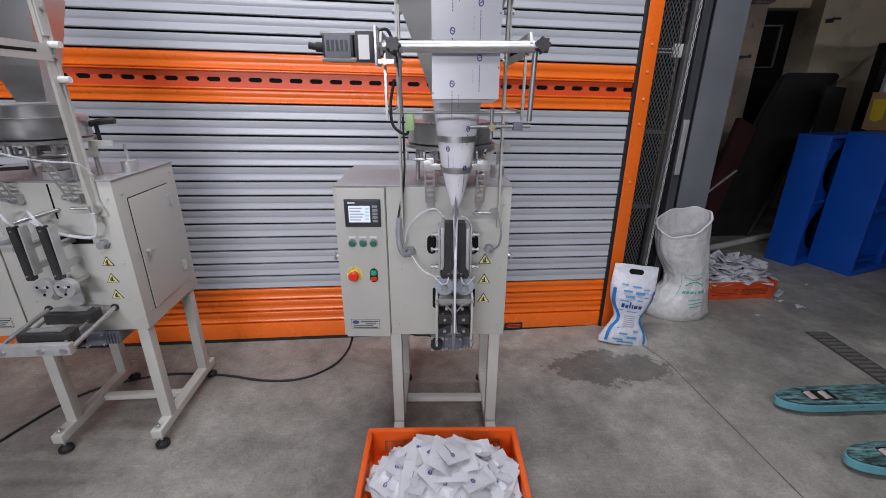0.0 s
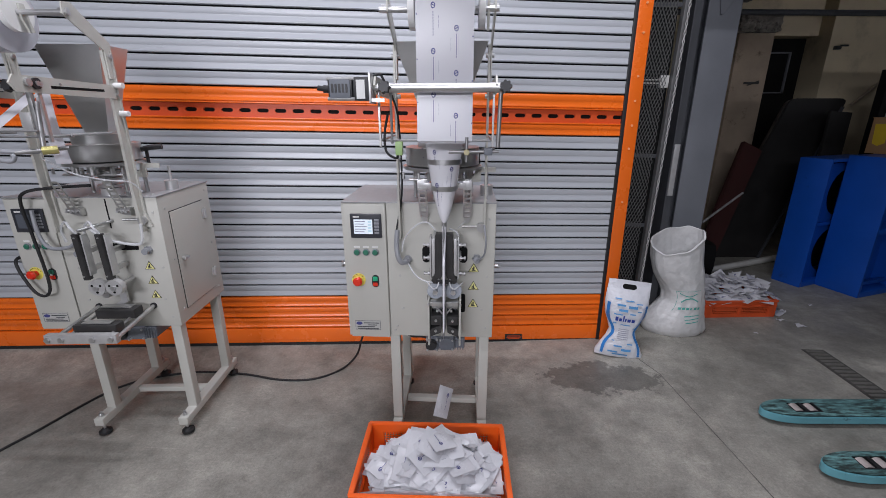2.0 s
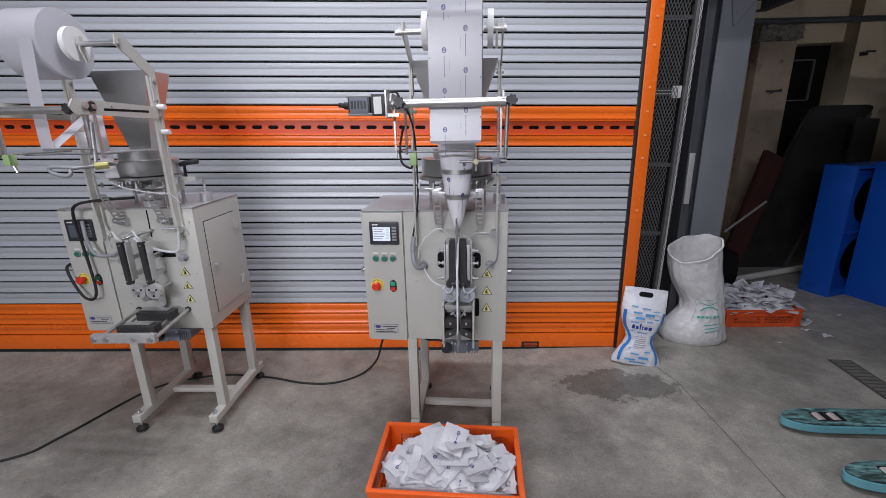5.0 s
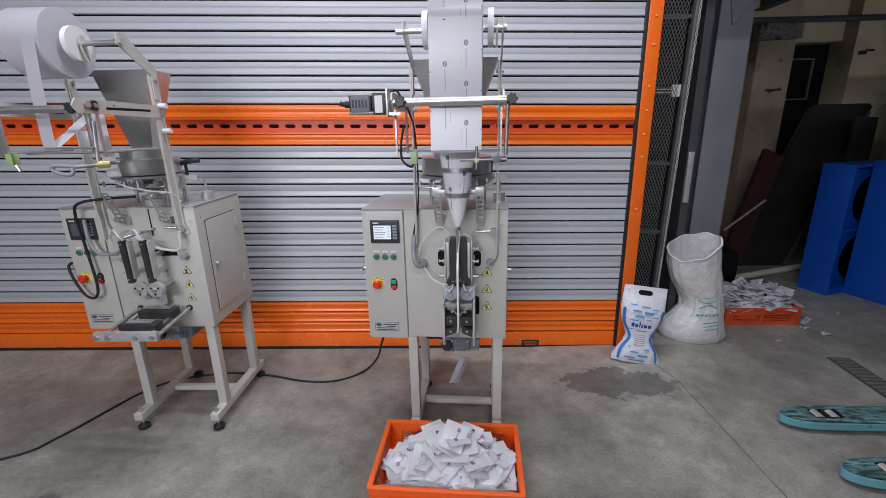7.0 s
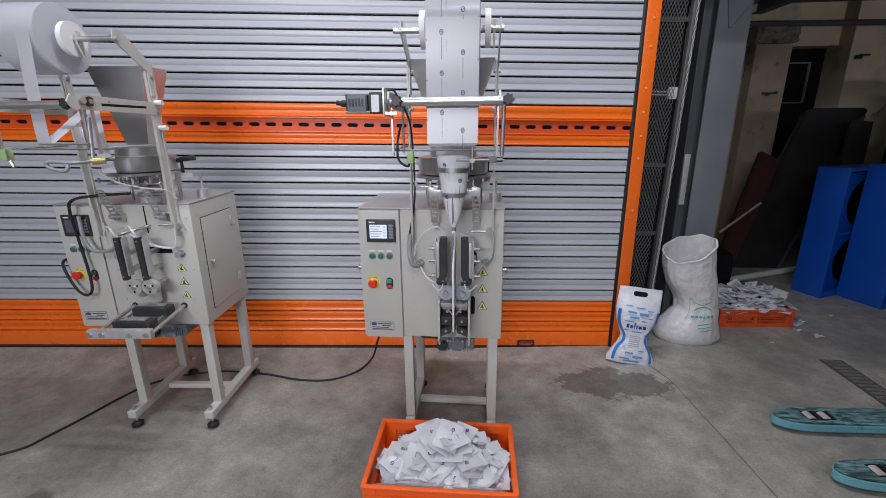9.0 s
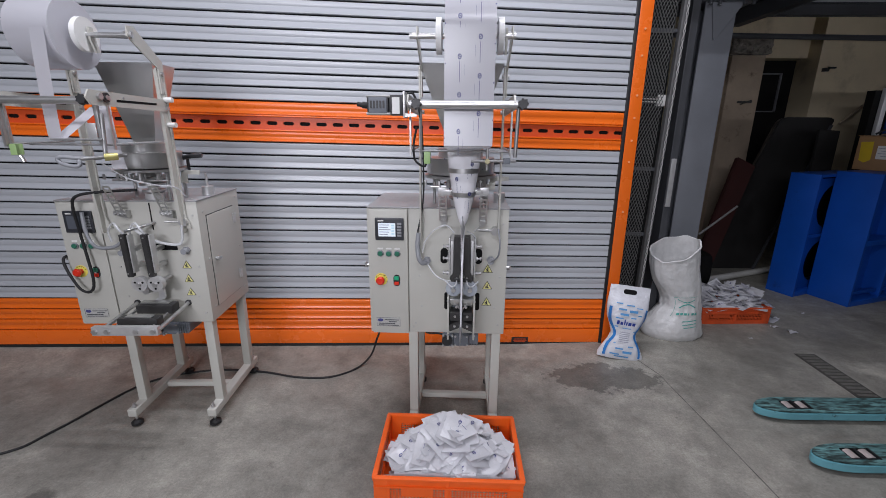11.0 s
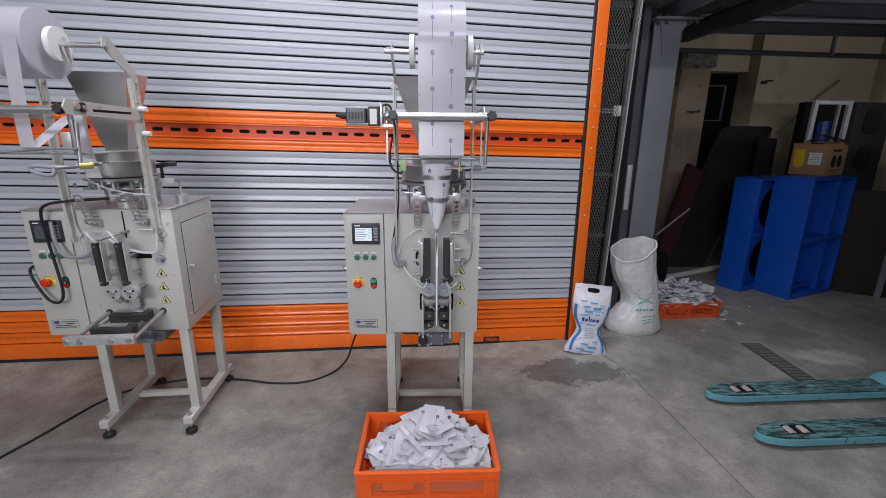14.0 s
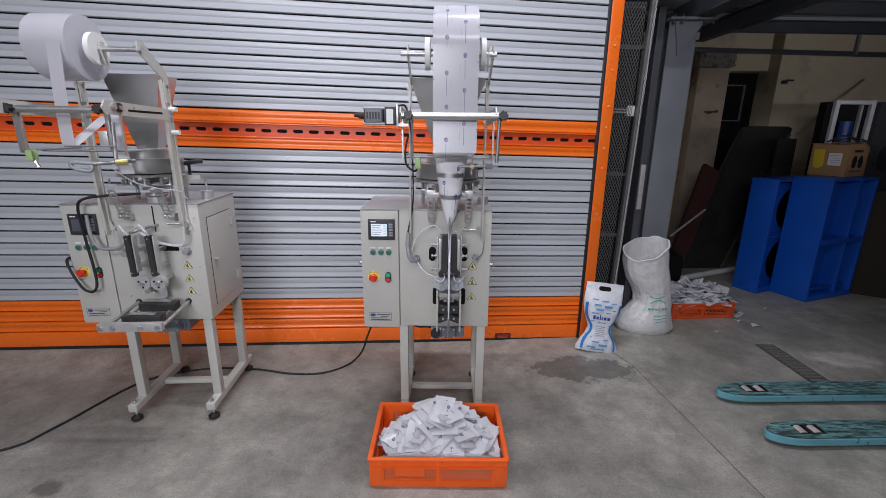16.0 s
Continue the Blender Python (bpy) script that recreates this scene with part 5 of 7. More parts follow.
def machine_base(t, xl, lit, tri_step=0.083, tri_z=0.885, foot=0.0):
    """Cabinet, control door, legs and all that is bolted to them. xl: the control box's free edge."""
    x0, x1, y0, y1, z0, z1 = -0.138, 0.319, FY, -0.585, 0.552, 1.165
    cab = part("cabinet", lambda bm: bx(bm, x0, x1, y0, y1, z0, z1, 0.003), CREAM, t, "cream powder-coated steel cabinet")
    part("top_plate", lambda bm: bx(bm, xl + 0.004, x1 + 0.003, y0 - 0.003, y1 + 0.003, z1, z1 + 0.006, 0.002), STEEL, cab, "brushed stainless top plate")

    sc = part("screw", lambda bm: cy(bm, (0, 0, 0), (0, -0.003, 0), 0.0055, 8), PLATEGREY, cab)
    sc.matrix_basis = pose(x0 + 0.03, y0, 0.60)
    for x, z in ((x0 + 0.05, 0.845), (x1 - 0.03, 0.60), (x1 - 0.03, 0.845), (x1 - 0.025, 1.10), (x0 + 0.02, 0.58), (x1 - 0.05, 0.69), (x0 + 0.06, 0.69)):
        share(sc, "screw", cab, pose(x, y0, z))
    for y, z in ((-0.97, 1.11), (-0.62, 1.13), (-0.97, 0.62), (-0.63, 0.60), (-0.97, 0.87), (-0.63, 0.85)):
        share(sc, "screw", cab, pose(x1, y, z, 0, 0, 90))
    for x, y in ((0.0, -0.97), (0.2, -0.97), (x1 - 0.04, -0.97), (x1 - 0.05, -0.63), (x1 - 0.12, -0.66), (0.0, -0.63)):
        share(sc, "screw", cab, pose(x, y, z1 + 0.006, -90))
    side = part("side_door", lambda bm: bx(bm, x1 + 0.001, x1 + 0.006, -0.945, -0.665, 0.615, 1.085, 0.002), CREAM, cab, "cream side door with a turn latch")
    part("door_gap", lambda bm: bx(bm, x1 + 0.0002, x1 + 0.0012, -0.949, -0.661, 0.611, 1.089), BLACK, side)
    part("latch", lambda bm: (cy(bm, (x1 + 0.006, -0.915, 0.86), (x1 + 0.025, -0.915, 0.86), 0.009, 12), bx(bm, x1 + 0.022, x1 + 0.032, -0.935, -0.90, 0.853, 0.867, 0.003)), CHROME, side)
    for z in (0.70, 1.02):
        part("hinge", lambda bm: (bx(bm, x1 + 0.006, x1 + 0.012, -0.69, -0.655, z - 0.025, z + 0.025, 0.002), cy(bm, (x1 + 0.012, -0.672, z - 0.025), (x1 + 0.012, -0.672, z + 0.025), 0.006, 8)), ALU, side)
    # control box with its door
    box = part("control_box", lambda bm: bx(bm, xl, x0 - 0.002, y0 + 0.006, y1 - 0.02, z0 - 0.006, z1 - 0.001, 0.003), CREAM, t, "cream control box")
    door = part("control_door", lambda bm: bx(bm, xl + 0.012, x0 - 0.004, y0 - 0.004, y0 + 0.005, z0 - 0.008, z1 - 0.004, 0.004), CREAM, t, "cream control door with screen and buttons")
    yf = y0 - 0.004
    part("edge_latch", lambda bm: (cy(bm, (xl, y0 + 0.03, 0.885), (xl - 0.016, y0 + 0.03, 0.885), 0.008, 10), bx(bm, xl - 0.02, xl - 0.012, y0 + 0.018, y0 + 0.042, 0.872, 0.898, 0.002)), CHROME, box)
    s0, s1 = (xl + 0.04, xl + 0.172)
    part("screen_bezel", lambda bm: bx(bm, s0, s1, yf - 0.010, yf, 1.017, 1.122, 0.004), BEZEL, door)
    part("screen", lambda bm: bx(bm, s0 + 0.016, s0 + 0.094, yf - 0.012, yf - 0.0101, 1.036, 1.098), SCREEN if lit else SCREENDIM, door, "lit touch screen with lines of text" if lit else "dim touch screen")
    if lit:
        def lines(bm):
            for i in range(5):
                bx(bm, s0 + 0.020, s0 + 0.060 + 0.006 * (i % 3), yf - 0.0128, yf - 0.0121, 1.044 + i * 0.011, 1.0475 + i * 0.011)
        part("screen_lines", lines, GREYINK, door)
        part("screen_field", lambda bm: [bx(bm, s0 + 0.076, s0 + 0.090, yf - 0.0128, yf - 0.0121, 1.045 + i * 0.013, 1.053 + i * 0.013) for i in range(4)], PALEF, door)
    part("bezel_key", lambda bm: [bx(bm, s0 + 0.102, s0 + 0.122, yf - 0.0125, yf - 0.010, 1.036 + i * 0.0135, 1.046 + i * 0.0135, 0.001) for i in range(5)], HOSE, door)
    part("bezel_badge", lambda bm: bx(bm, s0 + 0.014, s0 + 0.04, yf - 0.0112, yf - 0.0102, 1.106, 1.112), WHITEP, door)
    bx0 = xl + 0.060
    for i in range(3):
        x = bx0 + 0.0395 * i
        pb = part("push_button", lambda bm: (cy(bm, (x, yf - 0.007, 0.952), (x, yf - 0.011, 0.952), 0.0118, 20), cy(bm, (x, yf - 0.011, 0.952), (x, yf - 0.013, 0.952), 0.0118, 20, 0.0095)), GREENB, door, "dark green push button")
        part("collar", lambda bm: cy(bm, (x, yf, 0.952), (x, yf - 0.007, 0.952), 0.0155, 20, 0.0148), HOSE, pb)
        part("button_label", lambda bm: bx(bm, x - 0.013, x + 0.013, yf - 0.001, yf, 0.971, 0.979), WHITEP, door)
    xe, ze = xl + 0.060, 0.824
    ring = part("emergency_ring", lambda bm: cy(bm, (xe, yf, ze), (xe, yf - 0.002, ze), 0.030, 28), YEL, door, "yellow emergency ring with lettering")
    letters = "EMERGENCY"
    for i, ch in enumerate(letters):
        a = radians(158 - 17 * i)
        cu = bpy.data.curves.new("ring_letter", "FONT")
        cu.body, cu.size, cu.align_x, cu.align_y = ch, 0.0095, "CENTER", "CENTER"
        tmp = bpy.data.objects.new("ring_letter", cu)
        me = bpy.data.meshes.new_from_object(tmp)
        bpy.data.objects.remove(tmp)
        me.materials.append(BLACK)
        ob = new("ring_letter", me)
        ob.parent = ring
        ob.matrix_basis = Matrix.Translation((xe + 0.0245 * math.cos(a), yf - 0.0026, ze + 0.0245 * math.sin(a))) @ Euler((radians(90), 0, 0)).to_matrix().to_4x4() @ Matrix.Rotation(a - math.pi / 2, 4, "Z")
    part("emergency_stop", lambda bm: (cy(bm, (xe, yf - 0.002, ze), (xe, yf - 0.02, ze), 0.013, 20), cy(bm, (xe, yf - 0.02, ze), (xe, yf - 0.028, ze), 0.018, 24, 0.0205), cy(bm, (xe, yf - 0.028, ze), (xe, yf - 0.036, ze), 0.0205, 24, 0.014)), REDP, door, "red mushroom stop button")
    xs = xl + 0.134
    sw = part("switch_frame", lambda bm: plate(bm, capsule(xs, 0.82, 0.030, 0.056), (yf - 0.006, yf)), BLACK, door)
    part("start_button", lambda bm: bx(bm, xs - 0.011, xs + 0.011, yf - 0.010, yf - 0.006, 0.822, 0.842, 0.003), GREENL if lit else GREENB, sw, "green start button")
    part("stop_button", lambda bm: bx(bm, xs - 0.011, xs + 0.011, yf - 0.010, yf - 0.006, 0.798, 0.815, 0.003), REDP, sw, "red stop button")
    if not lit:
        part("switch_mark", lambda bm: bx(bm, xs - 0.004, xs + 0.004, yf - 0.0115, yf - 0.0101, 0.816, 0.822), WHITEP, sw)
    np_ = part("name_plate", lambda bm: bx(bm, xl + 0.03, xl + 0.148, yf - 0.0015, yf, 0.580, 0.628), PLATEGREY, door, "small silver name plate")
    part("badge", lambda bm: plate(bm, [(xl + 0.05 + 0.014 * math.cos(a), 0.613 + 0.008 * math.sin(a)) for a in [2 * math.pi * k / 16 for k in range(16)]], (yf - 0.0022, yf - 0.0016)), INK, np_)
    part("plate_lines", lambda bm: [bx(bm, xa, xb, yf - 0.0021, yf - 0.0016, z, z + 0.004) for xa, xb, z in ((xl + 0.07, xl + 0.14, 0.613), (xl + 0.09, xl + 0.13, 0.603), (xl + 0.04, xl + 0.12, 0.594), (xl + 0.04, xl + 0.138, 0.585))], BEZEL, np_)
    part("plate_border", lambda bm: [bx(bm, xl + xa, xl + xb, yf - 0.0021, yf - 0.0016, za, zb) for xa, xb, za, zb in ((0.032, 0.146, 0.5815, 0.5827), (0.032, 0.146, 0.6253, 0.6265), (0.032, 0.0332, 0.5815, 0.6265), (0.1448, 0.146, 0.5815, 0.6265))], BEZEL, np_)
    # legs
    for x in (-0.122, 0.284):
        for y in (-0.985, -0.63):
            part("leg", lambda bm: bx(bm, x - 0.022, x + 0.022, y - 0.022, y + 0.022, 0.09, z0, 0.003), CREAM, t)
        part("foot_rail", lambda bm: bx(bm, x - 0.0225, x + 0.0225, -1.10, -0.55, 0.055, 0.095, 0.003), CREAM, t)
        for y in (-1.075, -0.575):
            f = part("levelling_foot", lambda bm: (cy(bm, (x, y, 0), (x, y, 0.012), 0.028, 20), cy(bm, (x, y, 0.012), (x, y, 0.026), 0.024, 20, 0.012)), RUBBER, t, "black levelling foot")
            part("stem", lambda bm: (cy(bm, (x, y, 0.02), (x, y, 0.12), 0.006, 8), cy(bm, (x, y, 0.095), (x, y, 0.107), 0.011, 6)), CHROME, f)
    part("stretcher", lambda bm: bx(bm, -0.099, 0.261, -0.835, -0.80, 0.060, 0.086, 0.003), CREAM, t)
    for i in range(3):
        warning(t, 0.231, tri_z - i * tri_step, 0.028 if lit else 0.027)
    # gear motor under the cabinet
    gm = part("gear_motor", lambda bm: (bx(bm, 0.078, 0.150, -1.035, -0.90, 0.492, 0.5515, 0.004), bx(bm, 0.022, 0.077, -1.030, -0.92, 0.486, 0.5505, 0.004)), GEAR, t, "dark grey gear motor")
    part("shaft_cap", lambda bm: (cy(bm, (0.046, -1.03, 0.522), (0.046, -1.046, 0.522), 0.025, 24), cy(bm, (0.046, -1.046, 0.522), (0.046, -1.049, 0.522), 0.019, 24)), BLACK, gm)
    parts("cooling_fin", [lambda bm, i=i: bx(bm, 0.151 + 0.012 * i, 0.156 + 0.012 * i, -1.03, -0.90, 0.494, 0.549, 0.001) for i in range(4)], GEAR, gm)
    part("motor_body", lambda bm: bx(bm, 0.1505, 0.197, -1.022, -0.91, 0.499, 0.545, 0.003), GEAR, gm)
    parts("bolt", [lambda bm, x=x, z=z: cy(bm, (x, -1.03, z), (x, -1.038, z), 0.0055, 6) for x in (0.027, 0.072) for z in (0.491, 0.546)] + [lambda bm, x=x, z=z: cy(bm, (x, -1.035, z), (x, -1.041, z), 0.005, 6) for x in (0.086, 0.142) for z in (0.499, 0.544)], CHROME, gm)
    part("motor_lead", lambda bm: tube(bm, ((-0.10, -0.9, 0.56), (-0.06, -0.98, 0.535), (0.0, -1.0, 0.54), (0.025, -1.0, 0.535)), 0.005), RUBBER, gm)
    # round cable glands with hoses, turn handle, openings
    if lit:
        for x, z, w, h in ((CX - 0.083, 0.945, 0.035, 0.075), (CX + 0.075, 0.945, 0.035, 0.075), (CX - 0.07, 0.72, 0.022, 0.09), (CX + 0.075, 0.72, 0.022, 0.09)):
            part("slot", lambda bm: plate(bm, capsule(x, z, w, h), (FY - 0.0012, FY - 0.0003)), BLACKFILL, cab)
    else:
        part("slot", lambda bm: bx(bm, 0.075, 0.200, FY - 0.0012, FY - 0.0003, 0.930, 0.962), BLACKFILL, cab)
    for x, z in ((-0.052, 0.922), (0.243, 0.930)):
        part("gland", lambda bm: (cy(bm, (x, FY, z), (x, FY - 0.014, z), 0.019, 6), cy(bm, (x, FY - 0.014, z), (x, FY - 0.034, z), 0.014, 16)), HOSE, cab)
    part("handle", lambda bm: (cy(bm, (0.258, FY, 1.070), (0.258, FY - 0.030, 1.070), 0.019, 24), cy(bm, (0.258, FY - 0.020, 1.073), (0.180, FY - 0.030, 1.076), 0.0055, 10)), CHROME, cab, "bright turn handle")
    return cab


def measuring_head(t, x, y, top=0.172, depth=0.68, rd=0.150):
    """Cup disc with its drum and the steel hopper above it."""
    d = part("cup_disc", lambda bm: (cy(bm, (x, y, 1.322), (x, y, 1.39), rd, 48), cy(bm, (x, y, 1.39), (x, y, 1.43), 0.100, 40)), DSTEEL, t, "round stainless measuring disc")
    part("disc_rim", lambda bm: cy(bm, (x, y, 1.305), (x, y, 1.316), rd + 0.012, 48), DSTEEL, d)
    part("shaft", lambda bm: (cy(bm, (x, y, 1.171), (x, y, 1.20), 0.042, 24), cy(bm, (x, y, 1.20), (x, y, 1.25), 0.026, 20), cy(bm, (x, y, 1.25), (x, y, 1.295), 0.040, 24)), ALU, d)
    parts("support_pin", [lambda bm, a=a, b=b: cy(bm, (x + a, y + b, 1.171), (x + a, y + b, 1.30), 0.008, 10) for a, b in ((0.12, 0.05), (-0.12, 0.05), (0.10, -0.05))], CHROME, d)
    parts("drive_ring", [lambda bm, z=z, r=r: cy(bm, (x, y, z), (x, y, z + 0.010), r, 32) for z, r in ((1.236, 0.058), (1.268, 0.075), (1.206, 0.05))], CHROME, d)
    parts("link_bolt", [lambda bm, a=a: (cy(bm, (x + 0.115 * math.cos(a), y + 0.115 * math.sin(a), 1.268), (x + 0.115 * math.cos(a), y + 0.115 * math.sin(a), 1.305), 0.009, 8)) for a in (-2.6, -2.0, -1.4, -0.8, -0.3)], CHROME, d)
    part("link_bar", lambda bm: bx(bm, x - 0.13, x + 0.12, y - 0.085, y - 0.07, 1.262, 1.270, 0.002), CHROME, d)
    part("lever", lambda bm: (cy(bm, (x + 0.15, y + 0.05, 1.30), (x + 0.15, y + 0.05, 1.355), 0.007, 10), tube(bm, ((x + 0.13, y + 0.05, 1.36), (x + 0.17, y + 0.05, 1.368), (x + 0.215, y + 0.06, 1.372)), 0.012)), BLACK, d, "black clamp lever")
    part("bracket", lambda bm: plate(bm, ((x + 0.10, 1.245), (x + 0.16, 1.245), (x + 0.16, 1.285), (x + 0.22, 1.285), (x + 0.22, 1.305), (x + 0.14, 1.305), (x + 0.13, 1.27), (x + 0.10, 1.27)), (y + 0.005, y + 0.012)), CREAM, d)
    part("damper", lambda bm: (cy(bm, (x + 0.19, y + 0.12, 1.171), (x + 0.19, y + 0.12, 1.215), 0.028, 20), cy(bm, (x + 0.19, y + 0.12, 1.215), (x + 0.19, y + 0.12, 1.28), 0.006, 8)), ALU, d)
    parts("spindle", [lambda bm, i=i: cy(bm, (x - 0.15 + 0.06 * i, y - 0.1, 1.272), (x - 0.15 + 0.06 * i, y - 0.1, 1.296), 0.006, 6) for i in range(5)], CHROME, d)

    def hopper(bm):
        zt, zb = 1.768, 1.43
        corner = lambda r, z: [bm.verts.new((x + sx * r, y + 0.02 + sy * r * depth, z)) for sx, sy in ((-1, -1), (1, -1), (1, 1), (-1, 1))]
        for s in (0.0, 0.003):
            a, b = corner(top - s, zt), corner(0.048 - s, zb)
            for i in range(4):
                j = (i + 1) % 4
                bm.faces.new((a[i], a[j], b[j], b[i]))
    part("hopper", hopper, DSTEEL, t, "tapered stainless hopper", smooth=False)
    return d


def film_frame(t, xa, xb, roll_x, reach=0.0):
    """Two flat uprights with forward arms; the film roll sits on cross shafts at the arm ends."""
    for s, x in ((-1, xa), (1, xb)):
        up = part("upright", lambda bm: bx(bm, x - 0.004, x + 0.004, -1.052, -1.018, 1.02, 1.758, 0.001), CREAM, t)
        part("arm", lambda bm: plate(bm, ((-1.054, 1.64), (-1.018, 1.64), (-1.018, 1.768), (-1.175, 1.877), (-1.212, 1.872), (-1.22, 1.834), (-1.054, 1.738)), (x + 0.005, x + 0.010), "x"), CREAM, up)
        part("roller_arm", lambda bm: plate(bm, ((-1.02, 1.565), (-1.02, 1.615), (-1.40 - reach, 1.625), (-1.42 - reach, 1.60), (-1.40 - reach, 1.575)), (x + s * 0.005 - 0.003, x + s * 0.005 + 0.003), "x"), CREAM, up)
        part("arm_slot", lambda bm: [bx(bm, x + s * 0.005 - 0.0034, x + s * 0.005 + 0.0034, -1.30 - reach * 0.6, -1.10, 1.589, 1.598)], BLACKFILL, up)
        parts("bolt", [lambda bm, yy=yy, zz=zz: cy(bm, (x - 0.012, yy, zz), (x + 0.018, yy, zz), 0.008, 8) for yy, zz in ((-1.035, 1.58), (-1.035, 1.61), (-1.035, 1.72), (-1.20, 1.848), (-1.385, 1.60))], CHROME, up)
        part("hanger", lambda bm: (bx(bm, x - 0.003, x + 0.003, -1.385, -1.375, 1.42, 1.60), cy(bm, (x, -1.38, 1.44), (x, -1.10, 1.44), 0.004, 8)), DSTEEL, up)
    parts("roll_shaft", (lambda bm: cy(bm, (xa - 0.02, RY, RZ), (roll_x - 0.09, RY, RZ), 0.010, 12), lambda bm: cy(bm, (roll_x + 0.09, RY, RZ), (xb + 0.02, RY, RZ), 0.010, 12)), CHROME, t)
    for s in (-1, 1):
        part("roll_flange", lambda bm: cy(bm, (roll_x + s * 0.102, RY, RZ), (roll_x + s * 0.122, RY, RZ), 0.062, 36), WHITEP, t, "white nylon roll flange")
    part("brake_bracket", lambda bm: plate(bm, ((-1.21, 1.867), (-1.19, 1.867), (-1.18, 1.812), (-1.17, 1.782), (-1.19, 1.777), (-1.21, 1.822)), (roll_x + 0.130, roll_x + 0.138), "x"), CREAM, t)
    parts("cross_bar", [lambda bm, z=z: cy(bm, (xa - 0.01, -1.30, z), (xb + 0.01, -1.30, z), 0.004, 8) for z in (1.435, 1.605)], ROD, t)


def feed_roller(t, xa, xb, motor=True):
    part("feed_roller", lambda bm: (cy(bm, (xa + 0.012, -1.405, 1.592), (xb + 0.006, -1.405, 1.592), 0.0135, 24), cy(bm, (xa - 0.05, -1.405, 1.592), (xa + 0.012, -1.405, 1.592), 0.008, 16)), CHROME, t, "bright steel feed roller")
    for x in (xa, xb + 0.015):
        k = part("star_knob", lambda bm: star_knob(bm, (x, -1.42, 1.592), (0, -1, 0.15)), BLACK, t, "black star knob")
        part("hub", lambda bm: cy(bm, (x, -1.385, 1.592), (x, -1.42, 1.592), 0.009, 12), CHROME, k)
    if motor:
        x = xa + 0.042
        mo = part("drive_motor", lambda bm: bx(bm, x - 0.205, x - 0.133, -1.44, -1.372, 1.557, 1.620, 0.004), BLACK, t, "black drive motor with a white gear label")
        part("gear_head", lambda bm: bx(bm, x - 0.131, x - 0.085, -1.44, -1.372, 1.556, 1.621, 0.003), BLACK, mo)
        part("label", lambda bm: bx(bm, x - 0.121, x - 0.096, -1.4415, -1.4402, 1.561, 1.613), WHITEP, mo)
        part("face_plate", lambda bm: bx(bm, x - 0.199, x - 0.139, -1.4425, -1.4402, 1.563, 1.614, 0.001), GEAR, mo)
        parts("embossed_bar", [lambda bm, i=i: bx(bm, x - 0.194 + i * 0.0105, x - 0.188 + i * 0.0105, -1.4440, -1.4425, 1.578, 1.602) for i in range(5)], BLACK, mo)
        part("motor_plate", lambda bm: (bx(bm, x - 0.084, x - 0.078, -1.445, -1.368, 1.548, 1.632, 0.001), bx(bm, x - 0.0785, x - 0.04, -1.44, -1.436, 1.552, 1.562)), ALU, mo)
        parts("stud", [lambda bm, z=z: cy(bm, (x - 0.207, -1.437, z), (x - 0.127, -1.437, z), 0.005, 8) for z in (1.561, 1.616)], CHROME, mo)
        part("motor_plug", lambda bm: (cy(bm, (x - 0.205, -1.405, 1.588), (x - 0.228, -1.405, 1.590), 0.011, 12), cy(bm, (x - 0.228, -1.405, 1.590), (x - 0.245, -1.405, 1.593), 0.008, 10)), RUBBER, mo)
        part("drive_lead", lambda bm: tube(bm, ((x - 0.09, -1.40, 1.622), (x - 0.06, -1.385, 1.63), (xa - 0.005, -1.36, 1.60), (xa - 0.012, -1.20, 1.57), (xa - 0.016, -1.06, 1.50), (xa - 0.014, -1.025, 1.34), (xa - 0.016, -1.03, 1.20), (xa - 0.040, -1.045, 1.06)), 0.0038, 8), RUBBER, mo)


def ladder_strap(bm, x, p0, p1, w=0.014):
    """Flat slotted strap from p0 to p1, given as (y, z)."""
    d = Vector((0, p1[0] - p0[0], p1[1] - p0[1]))
    L = d.length
    m = Matrix.Translation((x, p0[0], p0[1])) @ Matrix.Rotation(math.atan2(d.y, -d.z), 4, "X")
    for a in (-1, 1):
        bx(bm, a * w - 0.0035, a * w + 0.0035, -0.001, 0.001, -L, 0, m=m)
    n = 6
    for i in range(n + 1):
        z = -L * i / n
        bx(bm, -w, w, -0.0008, 0.0008, z - 0.0045, z + 0.0045, m=m)


